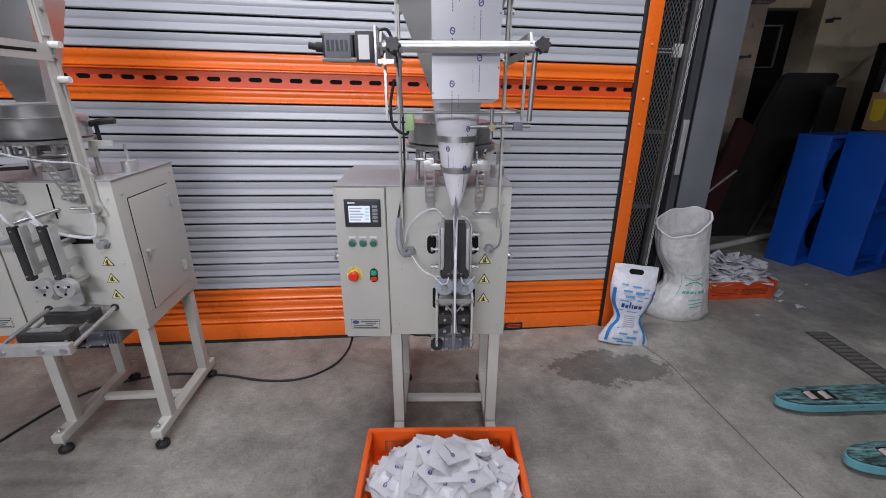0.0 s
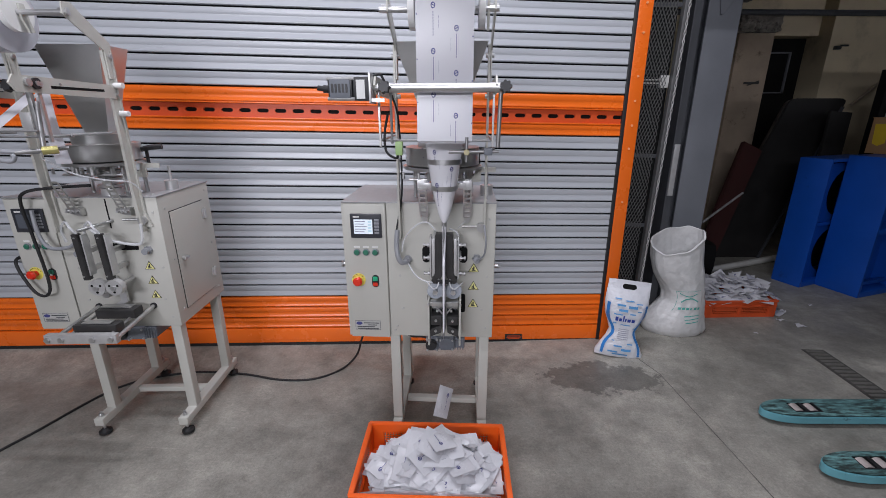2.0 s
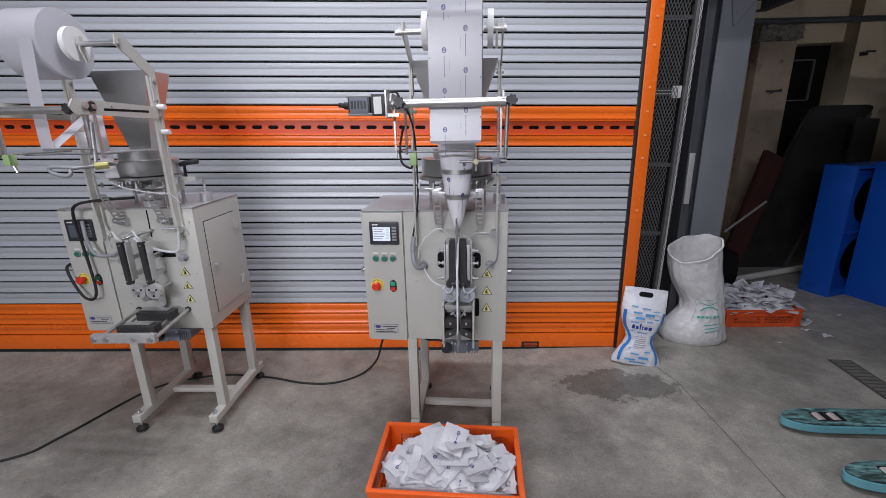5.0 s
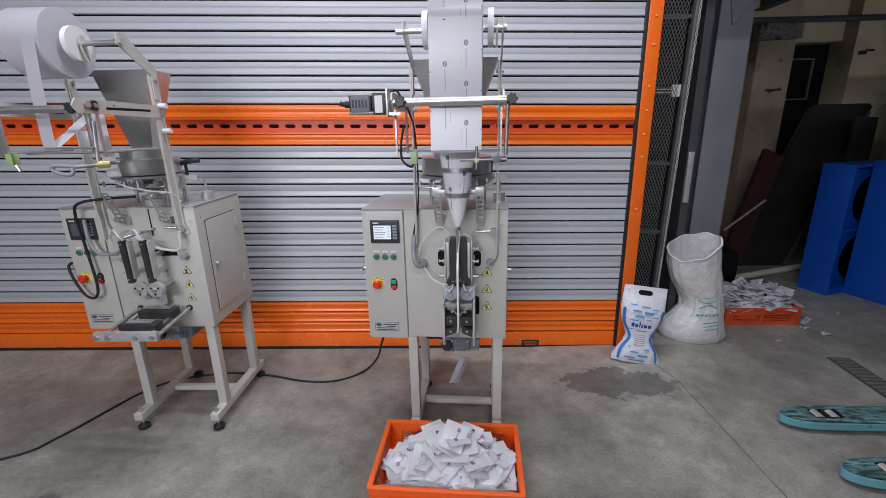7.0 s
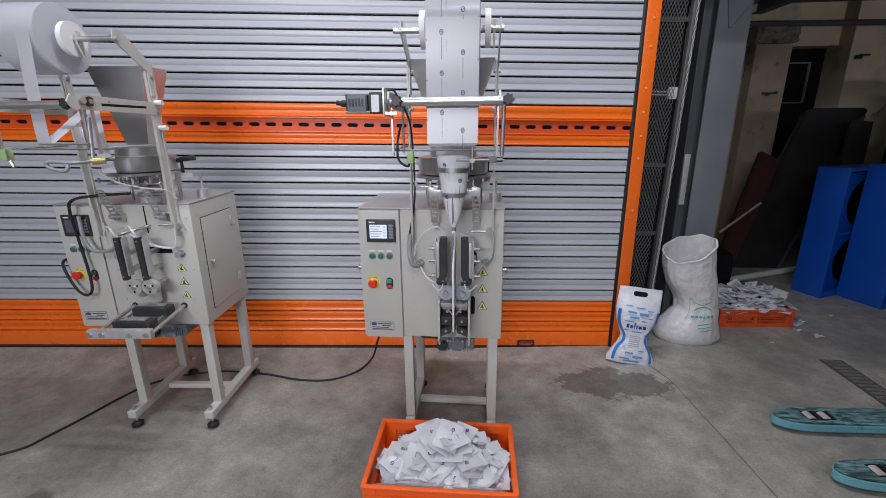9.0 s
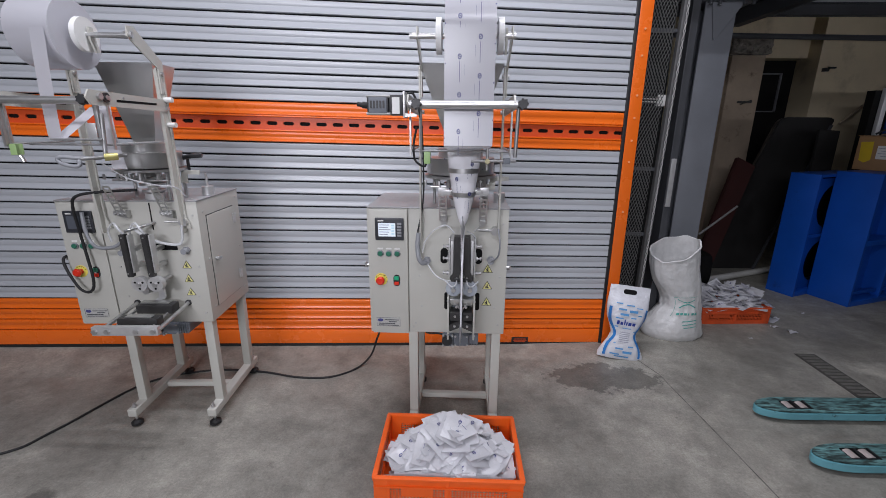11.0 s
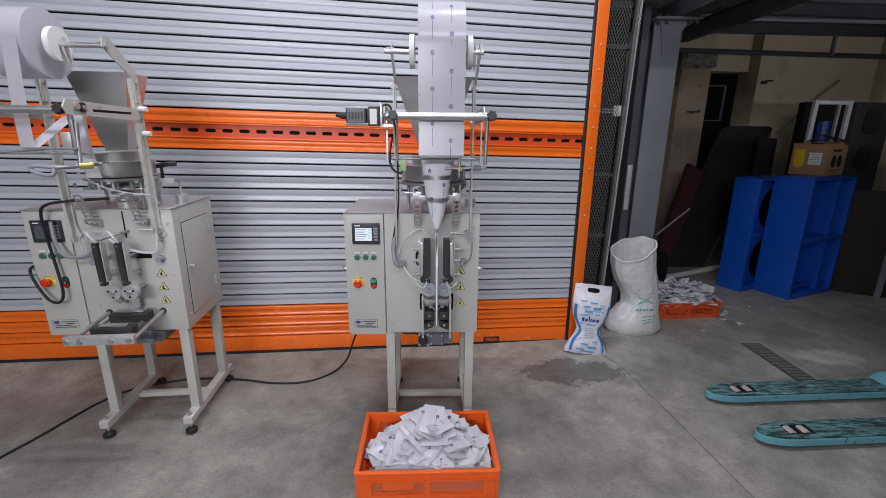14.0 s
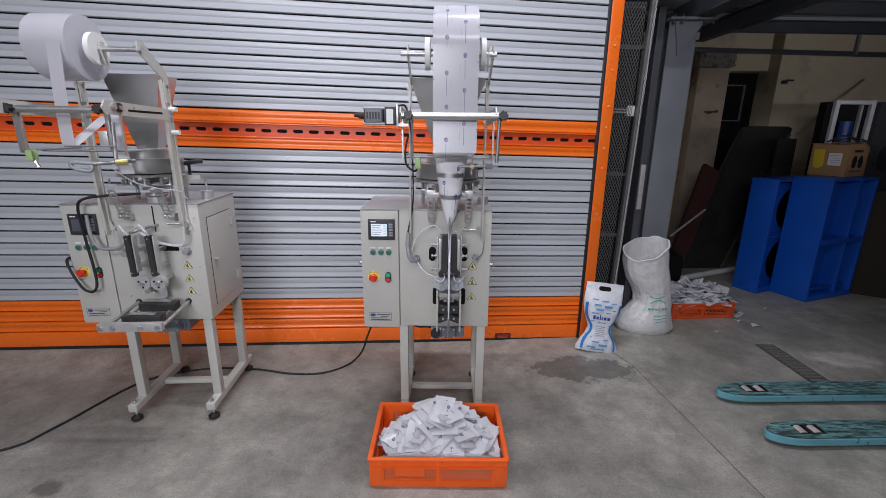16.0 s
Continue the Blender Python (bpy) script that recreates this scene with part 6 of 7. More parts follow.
def vertical_jaw(t, s):
    """One long heat-sealing bar with its carrier. s: -1 or 1."""
    j = thing("seal_jaw", "", "")
    j.parent = t
    j.name = "seal_jaw"
    for key in ("label", "category"):
        if key in j:
            del j[key]
    bar = part("seal_bar", lambda bm: plate(bm, ((s * 0.005, 1.075), (s * 0.034, 1.075), (s * 0.036, 0.915), (s * 0.052, 0.882), (s * 0.040, 0.868), (s * 0.018, 0.880), (s * 0.005, 0.915)), (-1.165, -1.125), bev=0.002), DARKMETAL, j, "black heat-sealing bar")
    part("carrier", lambda bm: (bx(bm, min(s * 0.037, s * 0.050), max(s * 0.037, s * 0.050), -1.155, -1.04, 0.90, 1.055, 0.002),), ALU, j)
    part("slide", lambda bm: bx(bm, min(s * 0.05, s * 0.066), max(s * 0.05, s * 0.066), -1.10, -1.02, 0.945, 0.965, 0.002), STEEL, j)
    part("bolt", lambda bm: cy(bm, (s * 0.022, -1.165, 0.888), (s * 0.022, -1.170, 0.888), 0.005, 8), CHROME, j)
    parts("nut", [lambda bm, z=z: cy(bm, (s * 0.05, -1.12, z), (s * 0.058, -1.12, z), 0.005, 6) for z in (0.915, 1.0, 1.035)], ROD, j)
    parts("tie_stud", [lambda bm, z=z: (cy(bm, (s * 0.050, -1.13, z), (s * 0.082, -1.13, z), 0.0045, 8), cy(bm, (s * 0.060, -1.13, z), (s * 0.068, -1.13, z), 0.009, 6), cy(bm, (s * 0.078, -1.13, z), (s * 0.084, -1.13, z), 0.008, 6)) for z in (0.902, 0.968, 1.022)], ROD, j)
    part("clamp_bar", lambda bm: bx(bm, min(s * 0.052, s * 0.058), max(s * 0.052, s * 0.058), -1.150, -1.10, 0.885, 1.06, 0.002), ALU, j)
    part("heater_wire", lambda bm: tube(bm, ((s * 0.02, -1.168, 0.885), (s * 0.028, -1.180, 0.862), (s * 0.045, -1.165, 0.850), (s * 0.072, -1.13, 0.862)), 0.0028), CLEAR, j)
    part("foot_clip", lambda bm: (bx(bm, min(s * 0.004, s * 0.034), max(s * 0.004, s * 0.034), -1.173, -1.166, 0.874, 0.890, 0.002)), BLACK, j)
    j.location.x = CX
    return j


def cross_jaw(t, s):
    """One half of the cross seal and cutter below the pull wheels."""
    j = new("cross_jaw")
    j.parent = t
    part("side_plate", lambda bm: bx(bm, min(s * 0.060, s * 0.068), max(s * 0.060, s * 0.068), -1.17, -1.035, 0.595, 0.80, 0.002), CREAM, j)
    part("sole", lambda bm: plate(bm, ((s * 0.012, 0.655), (s * 0.058, 0.635), (s * 0.058, 0.668), (s * 0.012, 0.69)), (-1.17, -1.06), bev=0.002), DARKMETAL, j, "dark cross-sealing block")
    part("block", lambda bm: bx(bm, min(s * 0.012, s * 0.055), max(s * 0.012, s * 0.055), -1.13, -1.05, 0.745, 0.768, 0.002), DSTEEL, j)
    part("spring", lambda bm: (cy(bm, (s * 0.012, -1.09, 0.71), (s * 0.05, -1.09, 0.72), 0.018, 12),), GEAR, j)
    parts("bolt", [lambda bm, x=x, z=z: cy(bm, (s * x, -1.171, z), (s * x, -1.178, z), 0.0055, 8) for x, z in ((0.035, 0.665), (0.028, 0.757), (0.064, 0.62), (0.034, 0.712), (0.064, 0.785))], CHROME, j)
    part("heater_block", lambda bm: bx(bm, min(s * 0.010, s * 0.056), max(s * 0.010, s * 0.056), -1.168, -1.10, 0.688, 0.728, 0.003), DARKMETAL, j, "dark heater block")
    part("top_plate", lambda bm: bx(bm, min(s * 0.004, s * 0.058), max(s * 0.004, s * 0.058), -1.165, -1.135, 0.772, 0.790, 0.002), DSTEEL, j)
    part("spring_rod", lambda bm: cy(bm, (s * 0.006, -1.160, 0.735), (s * 0.036, -1.160, 0.772), 0.0035, 8), CHROME, j)
    j.location.x = CX
    return j


def right_machine():
    t = thing("packing_machine", "cream sachet packing machine running white film", "packing machine", "packing machines")
    machine_base(t, -0.330, True)
    measuring_head(t, 0.095, -0.955)
    film_frame(t, -0.078, 0.271, CX + 0.012)
    feed_roller(t, -0.052, 0.286)
    f = part("forming_cone", lambda bm: cone(bm, 0.0), FILM2, t, "white film folding round the forming tube")
    for z, r in ((1.352, 0.0525), (1.256, 0.0415)):
        part("steel_band", lambda bm: band(bm, z), CHROME, t, "bright clamp band")
    for s in (-1, 1):
        b = part("former_bracket", lambda bm: (bx(bm, CX + s * 0.088 - 0.018, CX + s * 0.088 + 0.018, -1.12, -1.112, 1.240, 1.276, 0.002), bx(bm, min(CX + s * 0.04, CX + s * 0.08), max(CX + s * 0.04, CX + s * 0.08), -1.13, -1.12, 1.247, 1.267, 0.001)), ALU, t)
        part("strap", lambda bm: ladder_strap(bm, CX + s * 0.088, (-1.118, 1.245), (FY - 0.022, 1.115)), DSTEEL, b)
        part("foot", lambda bm: plate(bm, ((CX + s * 0.075, 1.13), (CX + s * 0.10, 1.13), (CX + s * 0.10, 1.10), (CX + s * 0.09, 1.085), (CX + s * 0.075, 1.09)), (FY - 0.02, FY - 0.001)), DSTEEL, b)
    part("pull_tube", lambda bm: cy(bm, (CX, -1.155, 1.098), (CX, -1.155, 1.122), 0.010, 16), CHROME, t)
    part("film_tube", lambda bm: (cy(bm, (CX, -1.160, 1.105), (CX, -1.208, 0.96), 0.0085, 16, 0.0050), cy(bm, (CX, -1.208, 0.96), (CX, -1.211, 0.68), 0.0050, 12, 0.0032)), FILM2, t, "white folded film drawn down between the bars")
    # eye sensor and its rods
    sn = part("eye_sensor", lambda bm: bx(bm, -0.030, -0.008, -1.40, -1.372, 1.395, 1.436, 0.003), LIME, t, "pale green mark sensor")
    part("sensor_lead", lambda bm: tube(bm, ((-0.022, -1.39, 1.405), (-0.03, -1.385, 1.385), (-0.065, -1.36, 1.405), (-0.073, -1.33, 1.46), (-0.062, -1.32, 1.52)), 0.004), RUBBER, sn)
    part("guide_rod", lambda bm: (cy(bm, (CX + 0.025, -1.40, 1.406), (0.290, -1.40, 1.408), 0.005, 10), cy(bm, (CX + 0.08, -1.395, 1.375), (CX + 0.08, -1.395, 1.45), 0.005, 10)), ROD, t)
    part("rod_clamp", lambda bm: cy(bm, (CX + 0.08, -1.40, 1.406), (CX + 0.08, -1.415, 1.406), 0.009, 14), M("brass", (0.6, 0.55, 0.35), 0.35, metal=1.0), t)
    part("rod_block", lambda bm: bx(bm, 0.245, 0.270, -1.412, -1.39, 1.397, 1.418, 0.003), GEAR, t)
    parts("hanger_rod", (lambda bm: cy(bm, (0.286, -1.40, 1.42), (0.290, -1.40, 1.585), 0.0065, 10), lambda bm: cy(bm, (-0.040, -1.39, 1.43), (-0.040, -1.39, 1.58), 0.004, 8)), ROD, t)
    # hoses on the front
    part("hose", lambda bm: tube(bm, ((-0.088, -1.05, 1.06), (-0.092, -1.06, 1.0), (-0.085, -1.07, 0.95), (-0.07, -1.07, 0.925), (-0.052, -1.05, 0.922)), 0.011), HOSE, t, "grey corrugated hose")
    part("air_line", lambda bm: tube(bm, ((0.075, -1.12, 1.08), (0.04, -1.13, 1.115), (-0.01, -1.11, 1.09), (-0.055, -1.08, 1.03), (-0.07, -1.06, 0.97)), 0.0032), CLEAR, t, "thin clear air line")
    part("air_line", lambda bm: tube(bm, ((-0.05, -1.05, 0.92), (-0.01, -1.10, 0.88), (0.04, -1.13, 0.865), (0.085, -1.15, 0.875)), 0.0032), CLEAR, t, "thin clear air line")
    part("air_line", lambda bm: tube(bm, ((0.243, -1.05, 0.93), (0.27, -1.09, 0.97), (0.275, -1.10, 1.03), (0.268, -1.07, 1.09)), 0.0040), HOSE, t)
    part("air_line", lambda bm: tube(bm, ((0.13, -1.13, 1.09), (0.16, -1.12, 1.07), (0.17, -1.10, 1.02), (0.16, -1.09, 0.96)), 0.0032), CLEAR, t)
    part("cabinet_lead", lambda bm: tube(bm, ((CX + 0.05, -1.05, 1.07), (0.19, -1.06, 1.10)), 0.002), CLEAR, t)
    for s in (-1, 1):
        w = part("pull_wheel", lambda bm: (cy(bm, (CX + s * 0.036, -1.15, 0.833), (CX + s * 0.036, -1.13, 0.833), 0.034, 32),), POLY, t, "clear pull wheel")
        part("axle", lambda bm: (cy(bm, (CX + s * 0.036, -1.17, 0.833), (CX + s * 0.036, -1.02, 0.833), 0.010, 14),), CHROME, w)
    jaws = [vertical_jaw(t, -1), vertical_jaw(t, 1), cross_jaw(t, -1), cross_jaw(t, 1)]
    # film web from the roll down to the shoulder
    fx = CX + 0.012
    web = part("film_web", lambda bm: (bx(bm, fx - 0.085, fx + 0.085, -1.3755, -1.3750, 1.59, RZ), plate(bm, ((-1.3755, 1.59), (-1.3745, 1.59), (-1.3840, 1.500), (-1.3850, 1.500)), (fx - 0.0845, fx + 0.0845), "x")), FILM, t, "white printed film web", smooth=False)
    loop = part("film_loop", lambda bm: (plate(bm, ((-1.3815, 1.530), (-1.3805, 1.530), (-1.3905, 1.437), (-1.3915, 1.437)), (fx - 0.0843, fx + 0.0843), "x"), shoulder(bm)), FILM, t, "slack loop of film over the collar", smooth=False)
    roll = new("film_roll")
    roll.parent = t
    roll.matrix_basis = pose(fx, RY, RZ)
    part("film_wrap", lambda bm: cy(bm, (-0.085, 0, 0), (0.085, 0, 0), RR, 96), FILM, roll, "roll of white printed film")
    n = 9
    for col in (-1, 1):
        for k in range(n):
            for kind in PRINTS:
                part(kind, lambda bm: arc_mark(bm, col, 2 * math.pi * (k + (0.5 if col > 0 else 0)) / n, kind), INK, roll, smooth=False)
    return t, jaws, roll, web, loop


CONE = ((1.118, 0.007), (1.14, 0.018), (1.19, 0.032), (1.256, 0.047), (1.352, 0.061), (1.41, 0.068), (1.468, 0.075))


def cone_r(z):
    """Half width and half depth of the folded film at height z."""
    for (za, ra), (zb, rb) in zip(CONE, CONE[1:]):
        if z <= zb:
            r = ra + (rb - ra) * max(0.0, (z - za) / (zb - za))
            return r, min(r, 0.052)
    return CONE[-1][1], 0.052


def cone(bm, off):
    n, rings = 28, []
    for i in range(15):
        z = 1.118 + (1.466 - 1.118) * i / 14
        a, b = cone_r(z)
        rings.append([bm.verts.new((CX + (a + off) * math.cos(t), -1.155 + 0.0 - (b + off) * math.sin(t), z)) for t in [2 * math.pi * k / n for k in range(n)]])
    for p, q in zip(rings, rings[1:]):
        for k in range(n):
            j = (k + 1) % n
            bm.faces.new((p[k], p[j], q[j], q[k]))


def band(bm, z):
    n = 32
    a, b = cone_r(z)
    lo = [bm.verts.new((CX + (a + 0.002) * math.cos(t), -1.155 - (b + 0.002) * math.sin(t), z - 0.009)) for t in [2 * math.pi * k / n for k in range(n)]]
    a, b = cone_r(z + 0.016)
    hi = [bm.verts.new((CX + (a + 0.002) * math.cos(t), -1.155 - (b + 0.002) * math.sin(t), z + 0.009)) for t in [2 * math.pi * k / n for k in range(n)]]
    for k in range(n):
        j = (k + 1) % n
        bm.faces.new((lo[k], lo[j], hi[j], hi[k]))


def shoulder(bm):
    """Film that turns over the forming collar into the tube."""
    fx = CX + 0.012
    rows = []
    for i in range(6):
        f = i / 5
        w = 0.084 * (1 - f) + 0.070 * f
        y = -1.391 + f * 0.19
        z = 1.437 - 0.012 * math.sin(math.pi * f)
        rows.append([bm.verts.new((fx * (1 - f) + CX * f + w * u, y - 0.02 * f * (1 - u * u), z)) for u in (-1, -.6, -.2, .2, .6, 1)])
    for p, q in zip(rows, rows[1:]):
        for k in range(5):
            bm.faces.new((p[k], p[k + 1], q[k + 1], q[k]))


PITCHF = 2 * math.pi * RR / 9


PRINTS = ("printed_mark", "small_print", "register_mark")


def mark_shape(kind):
    """Flat print of one repeat, as quads of (u, v): an oval sign with a line of lettering, a line of small print, a register mark."""
    quads = []
    if kind == "register_mark":
        return [((0.0465, -0.02), (0.0495, -0.02), (0.0495, -0.024), (0.0465, -0.024))]
    if kind == "small_print":
        for i in range(3):
            v = -0.026 - i * 0.012
            quads.append(((-0.0165, v), (-0.0158, v), (-0.0158, v - 0.009), (-0.0165, v - 0.009)))
        return quads
    ring = [(0.0068 * math.cos(a), 0.0088 * math.sin(a)) for a in [2 * math.pi * k / 12 for k in range(12)]]
    inner = [(0.0042 * math.cos(a), 0.0056 * math.sin(a)) for a in [2 * math.pi * k / 12 for k in range(12)]]
    for i in range(12):
        j = (i + 1) % 12
        quads.append((ring[i], ring[j], inner[j], inner[i]))
    quads.append(((-0.004, -0.003), (0.004, 0.001), (0.004, 0.004), (-0.004, 0.0)))
    for i in range(9):
        v = -0.016 - i * 0.0072
        quads.append(((-0.0010, v), (0.0010, v), (0.0010, v - 0.0055), (-0.0010, v - 0.0055)))
    return quads


def arc_mark(bm, col, a0, kind):
    for q in mark_shape(kind):
        vs = []
        for u, v in q:
            a = a0 + v / RR
            vs.append(bm.verts.new((col * 0.034 + u * col, -(RR + 0.0006) * math.cos(a), (RR + 0.0006) * math.sin(a))))
        bm.faces.new(vs)


machine, JAWS, ROLL, WEB, LOOP = right_machine()


def left_machine():
    m = pose(-1.528, 0.004, 0.010, 0, 0, 3.9)
    t = thing("packing_machine", "idle cream sachet packing machine with loose film", "packing machine", "packing machines", m)
    machine_base(t, -0.338, False, 0.0705, 0.855)
    measuring_head(t, 0.100, -0.955, 0.125, 0.66, 0.138)
    film_frame(t, -0.112, 0.257, -0.015, reach=0.065)
    feed_roller(t, -0.110, 0.196, motor=False)
    # two wide flat uprights that reach down over the front
    for x in (-0.112, 0.257):
        part("front_upright", lambda bm: plate(bm, ((-1.018, 1.74), (-1.060, 1.74), (-1.060, 1.19), (-1.045, 1.03), (-1.018, 1.03)), (x - 0.005, x + 0.005), "x"), CREAM, t)
        part("front_cover", lambda bm: plate(bm, ((x - 0.028, 1.74), (x + 0.012, 1.74), (x + 0.012, 1.10), (x + 0.03, 1.04), (x - 0.028, 1.04)), (-1.030, -1.020)), CREAM, t)
        part("hole", lambda bm: [cy(bm, (x - 0.008, -1.0305, z), (x - 0.008, -1.0318, z), 0.006, 10) for z in (1.12, 1.3, 1.45, 1.55, 1.66)], BLACKFILL, t)
    part("film_wrap", lambda bm: cy(bm, (-0.095, RY, RZ), (0.065, RY, RZ), 0.125, 72), FILM, t, "roll of white film")

    def loose(bm, pts, w0, w1):
        path = smooth_path(pts, 6)
        rows = []
        for i, p in enumerate(path):
            w = w0 + (w1 - w0) * i / (len(path) - 1)
            rows.append((bm.verts.new(p - Vector((w / 2, 0, 0))), bm.verts.new(p + Vector((w / 2, 0, 0)))))
        for a, b in zip(rows, rows[1:]):
            bm.faces.new((a[0], a[1], b[1], b[0]))

    part("loose_film", lambda bm: loose(bm, ((0.025, -1.329, 1.84), (0.021, -1.34, 1.66), (0.014, -1.34, 1.488), (0.018, -1.338, 1.458), (0.030, -1.335, 1.462), (0.121, -1.25, 1.575)), 0.052, 0.050), FILM, t, "narrow strip of film hanging loose")
    part("loose_film", lambda bm: loose(bm, ((0.118, -1.20, 1.60), (0.118, -1.205, 1.57), (0.130, -1.22, 1.473), (0.146, -1.232, 1.40), (0.160, -1.24, 1.335)), 0.052, 0.058), FILM, t, "torn end of the film strip")
    part("loose_bar", lambda bm: cy(bm, (0.0, -1.345, 1.455), (0.19, -1.345, 1.455), 0.004, 8), ROD, t)
    sn = part("eye_sensor", lambda bm: bx(bm, -0.11, -0.085, -1.40, -1.37, 1.40, 1.44, 0.003), LIME, t)
    part("sensor_arm", lambda bm: (bx(bm, -0.125, -0.115, -1.40, -1.38, 1.43, 1.60), cy(bm, (-0.09, -1.385, 1.40), (-0.08, -1.385, 1.375), 0.006, 8)), DSTEEL, sn)
    part("hanger_rod", lambda bm: (cy(bm, (0.178, -1.33, 1.385), (0.172, -1.30, 1.55), 0.0075, 10), bx(bm, 0.150, 0.165, -1.31, -1.295, 1.43, 1.60, 0.002), cy(bm, (0.115, -1.37, 1.385), (0.225, -1.28, 1.395), 0.007, 10)), ROD, t)
    part("loop_handle", lambda bm: tube(bm, ((0.160, -1.33, 1.386), (0.10, -1.36, 1.388), (0.045, -1.37, 1.392), (0.030, -1.372, 1.382), (0.050, -1.375, 1.366), (0.095, -1.375, 1.358), (0.108, -1.37, 1.368), (0.10, -1.365, 1.378)), 0.0075, 10), HOSE, t, "grey bent loop handle")
    part("tag_plate", lambda bm: bx(bm, 0.118, 0.152, -1.316, -1.312, 1.455, 1.515, 0.001), ALU, t)
    hub = part("arm_hub", lambda bm: cy(bm, (0.262, -1.395, 1.602), (0.272, -1.395, 1.602), 0.017, 20), BLACK, t)
    part("hub_bolt", lambda bm: (cy(bm, (0.262, -1.425, 1.604), (0.274, -1.425, 1.604), 0.012, 8), cy(bm, (0.272, -1.395, 1.602), (0.275, -1.395, 1.602), 0.008, 10)), CHROME, hub)
    part("rod_clamp", lambda bm: cy(bm, (0.180, -1.34, 1.39), (0.215, -1.315, 1.392), 0.014, 14), M("dull brass", (0.55, 0.5, 0.2), 0.4, metal=0.7), t)
    # idle sealing bars, opened out
    for x in (0.020, 0.116):
        b = part("seal_bar", lambda bm: plate(bm, ((x - 0.003, 1.035), (x + 0.021, 1.035), (x + 0.026, 0.832), (x + 0.002, 0.832)), (-1.135, -1.108), bev=0.002), DARKMETAL, t, "black heat-sealing bar")
        part("carrier", lambda bm: bx(bm, x + 0.026, x + 0.032, -1.125, -1.09, 0.85, 1.03, 0.001), ALU, b)
        parts("arm", [lambda bm, z=z: bx(bm, x + 0.004, x + 0.026, -1.108, -1.016, z, z + 0.02, 0.002) for z in (0.86, 0.94)], DSTEEL, b)
        parts("bolt", [lambda bm, z=z: cy(bm, (x + 0.01, -1.135, z), (x + 0.01, -1.138, z), 0.0035, 8) for z in (0.85, 1.02)], DSTEEL, b)
        part("wire", lambda bm: tube(bm, ((x + 0.01, -1.12, 1.035), (x - 0.0, -1.13, 1.06), (x - 0.04, -1.10, 1.08), (x - 0.09, -1.07, 1.04), (x - 0.10, -1.05, 0.98)), 0.005), CLEAR, b)
    for x in (0.0745, 0.147):
        w = part("pull_wheel", lambda bm: cy(bm, (x, -1.143, 0.80), (x, -1.115, 0.80), 0.035, 32), ALU, t, "knurled pull wheel")
        part("axle", lambda bm: cy(bm, (x, -1.152, 0.80), (x, -1.02, 0.80), 0.010, 12), CHROME, w)
        parts("set_hole", [lambda bm, a=a: cy(bm, (x + 0.02 * math.cos(a), -1.1432, 0.80 + 0.02 * math.sin(a)), (x + 0.02 * math.cos(a), -1.1445, 0.80 + 0.02 * math.sin(a)), 0.005, 10) for a in (0.5, 2.6, 4.7)], BLACKFILL, w)
    # cross-seal carriage pulled out on its rods
    cj = new("cross_jaw")
    cj.parent = t
    for x in (-0.04, 0.21):
        part("guide_rod", lambda bm: cy(bm, (x, FY, 0.658), (x, -1.265, 0.632), 0.009, 14), CHROME, cj)
        part("rod_socket", lambda bm: cy(bm, (x, FY, 0.658), (x, FY - 0.006, 0.658), 0.015, 14), BLACK, cj)
    part("front_beam", lambda bm: bx(bm, -0.075, 0.215, -1.282, -1.256, 0.610, 0.652, 0.004), ALU, cj, "bright clamp beam")
    parts("seal_bar", (lambda bm: bx(bm, 0.0, 0.18, -1.225, -1.175, 0.628, 0.665, 0.004), lambda bm: bx(bm, 0.02, 0.19, -1.12, -1.06, 0.643, 0.685, 0.004)), DARKMETAL, cj, "black cross-sealing bar")
    parts("bar_pad", (lambda bm: bx(bm, 0.03, 0.165, -1.1, -1.065, 0.686, 0.692, 0.002), lambda bm: bx(bm, 0.03, 0.15, -1.215, -1.185, 0.666, 0.671, 0.002)), DSTEEL, cj)
    parts("side_rod", [lambda bm, x=x: cy(bm, (x, FY - 0.02, 0.655), (x, -1.26, 0.63), 0.006, 8) for x in (0.0, 0.165)], DSTEEL, cj)
    parts("nut", [lambda bm, x=x: cy(bm, (x, -1.282, 0.631), (x, -1.290, 0.631), 0.012, 6) for x in (-0.06, -0.005, 0.12, 0.195)], CHROME, cj)
    part("knob", lambda bm: cy(bm, (0.05, FY, 0.735), (0.05, FY - 0.06, 0.74), 0.016, 14), CHROME, cj)
    part("hook", lambda bm: plate(bm, ((0.10, 0.78), (0.13, 0.78), (0.13, 0.70), (0.05, 0.66), (0.05, 0.675), (0.10, 0.705)), (-1.06, -1.05)), ALU, cj)
    for x, s in ((-0.02, -1), (0.19, 1)):
        b = part("former_bracket", lambda bm: plate(bm, ((x - 0.03, 1.125), (x + 0.03, 1.125), (x + 0.03, 1.092), (x + 0.0, 1.098), (x - 0.03, 1.112)), (FY - 0.03, FY - 0.002)), DSTEEL, t)
        parts("bolt", [lambda bm, k=k: cy(bm, (x - 0.018 + 0.018 * k, FY - 0.03, 1.112), (x - 0.018 + 0.018 * k, FY - 0.042, 1.114), 0.006, 8) for k in range(3)], CHROME, b)
        part("strap", lambda bm: ladder_strap(bm, x, (-1.10, 1.245), (FY - 0.03, 1.125)), DSTEEL, b)
    parts("roller_end", [lambda bm, z=z: cy(bm, (0.262, -1.035, z), (0.296, -1.035, z), 0.011, 14) for z in (1.615, 1.51)], WHITEP, t)
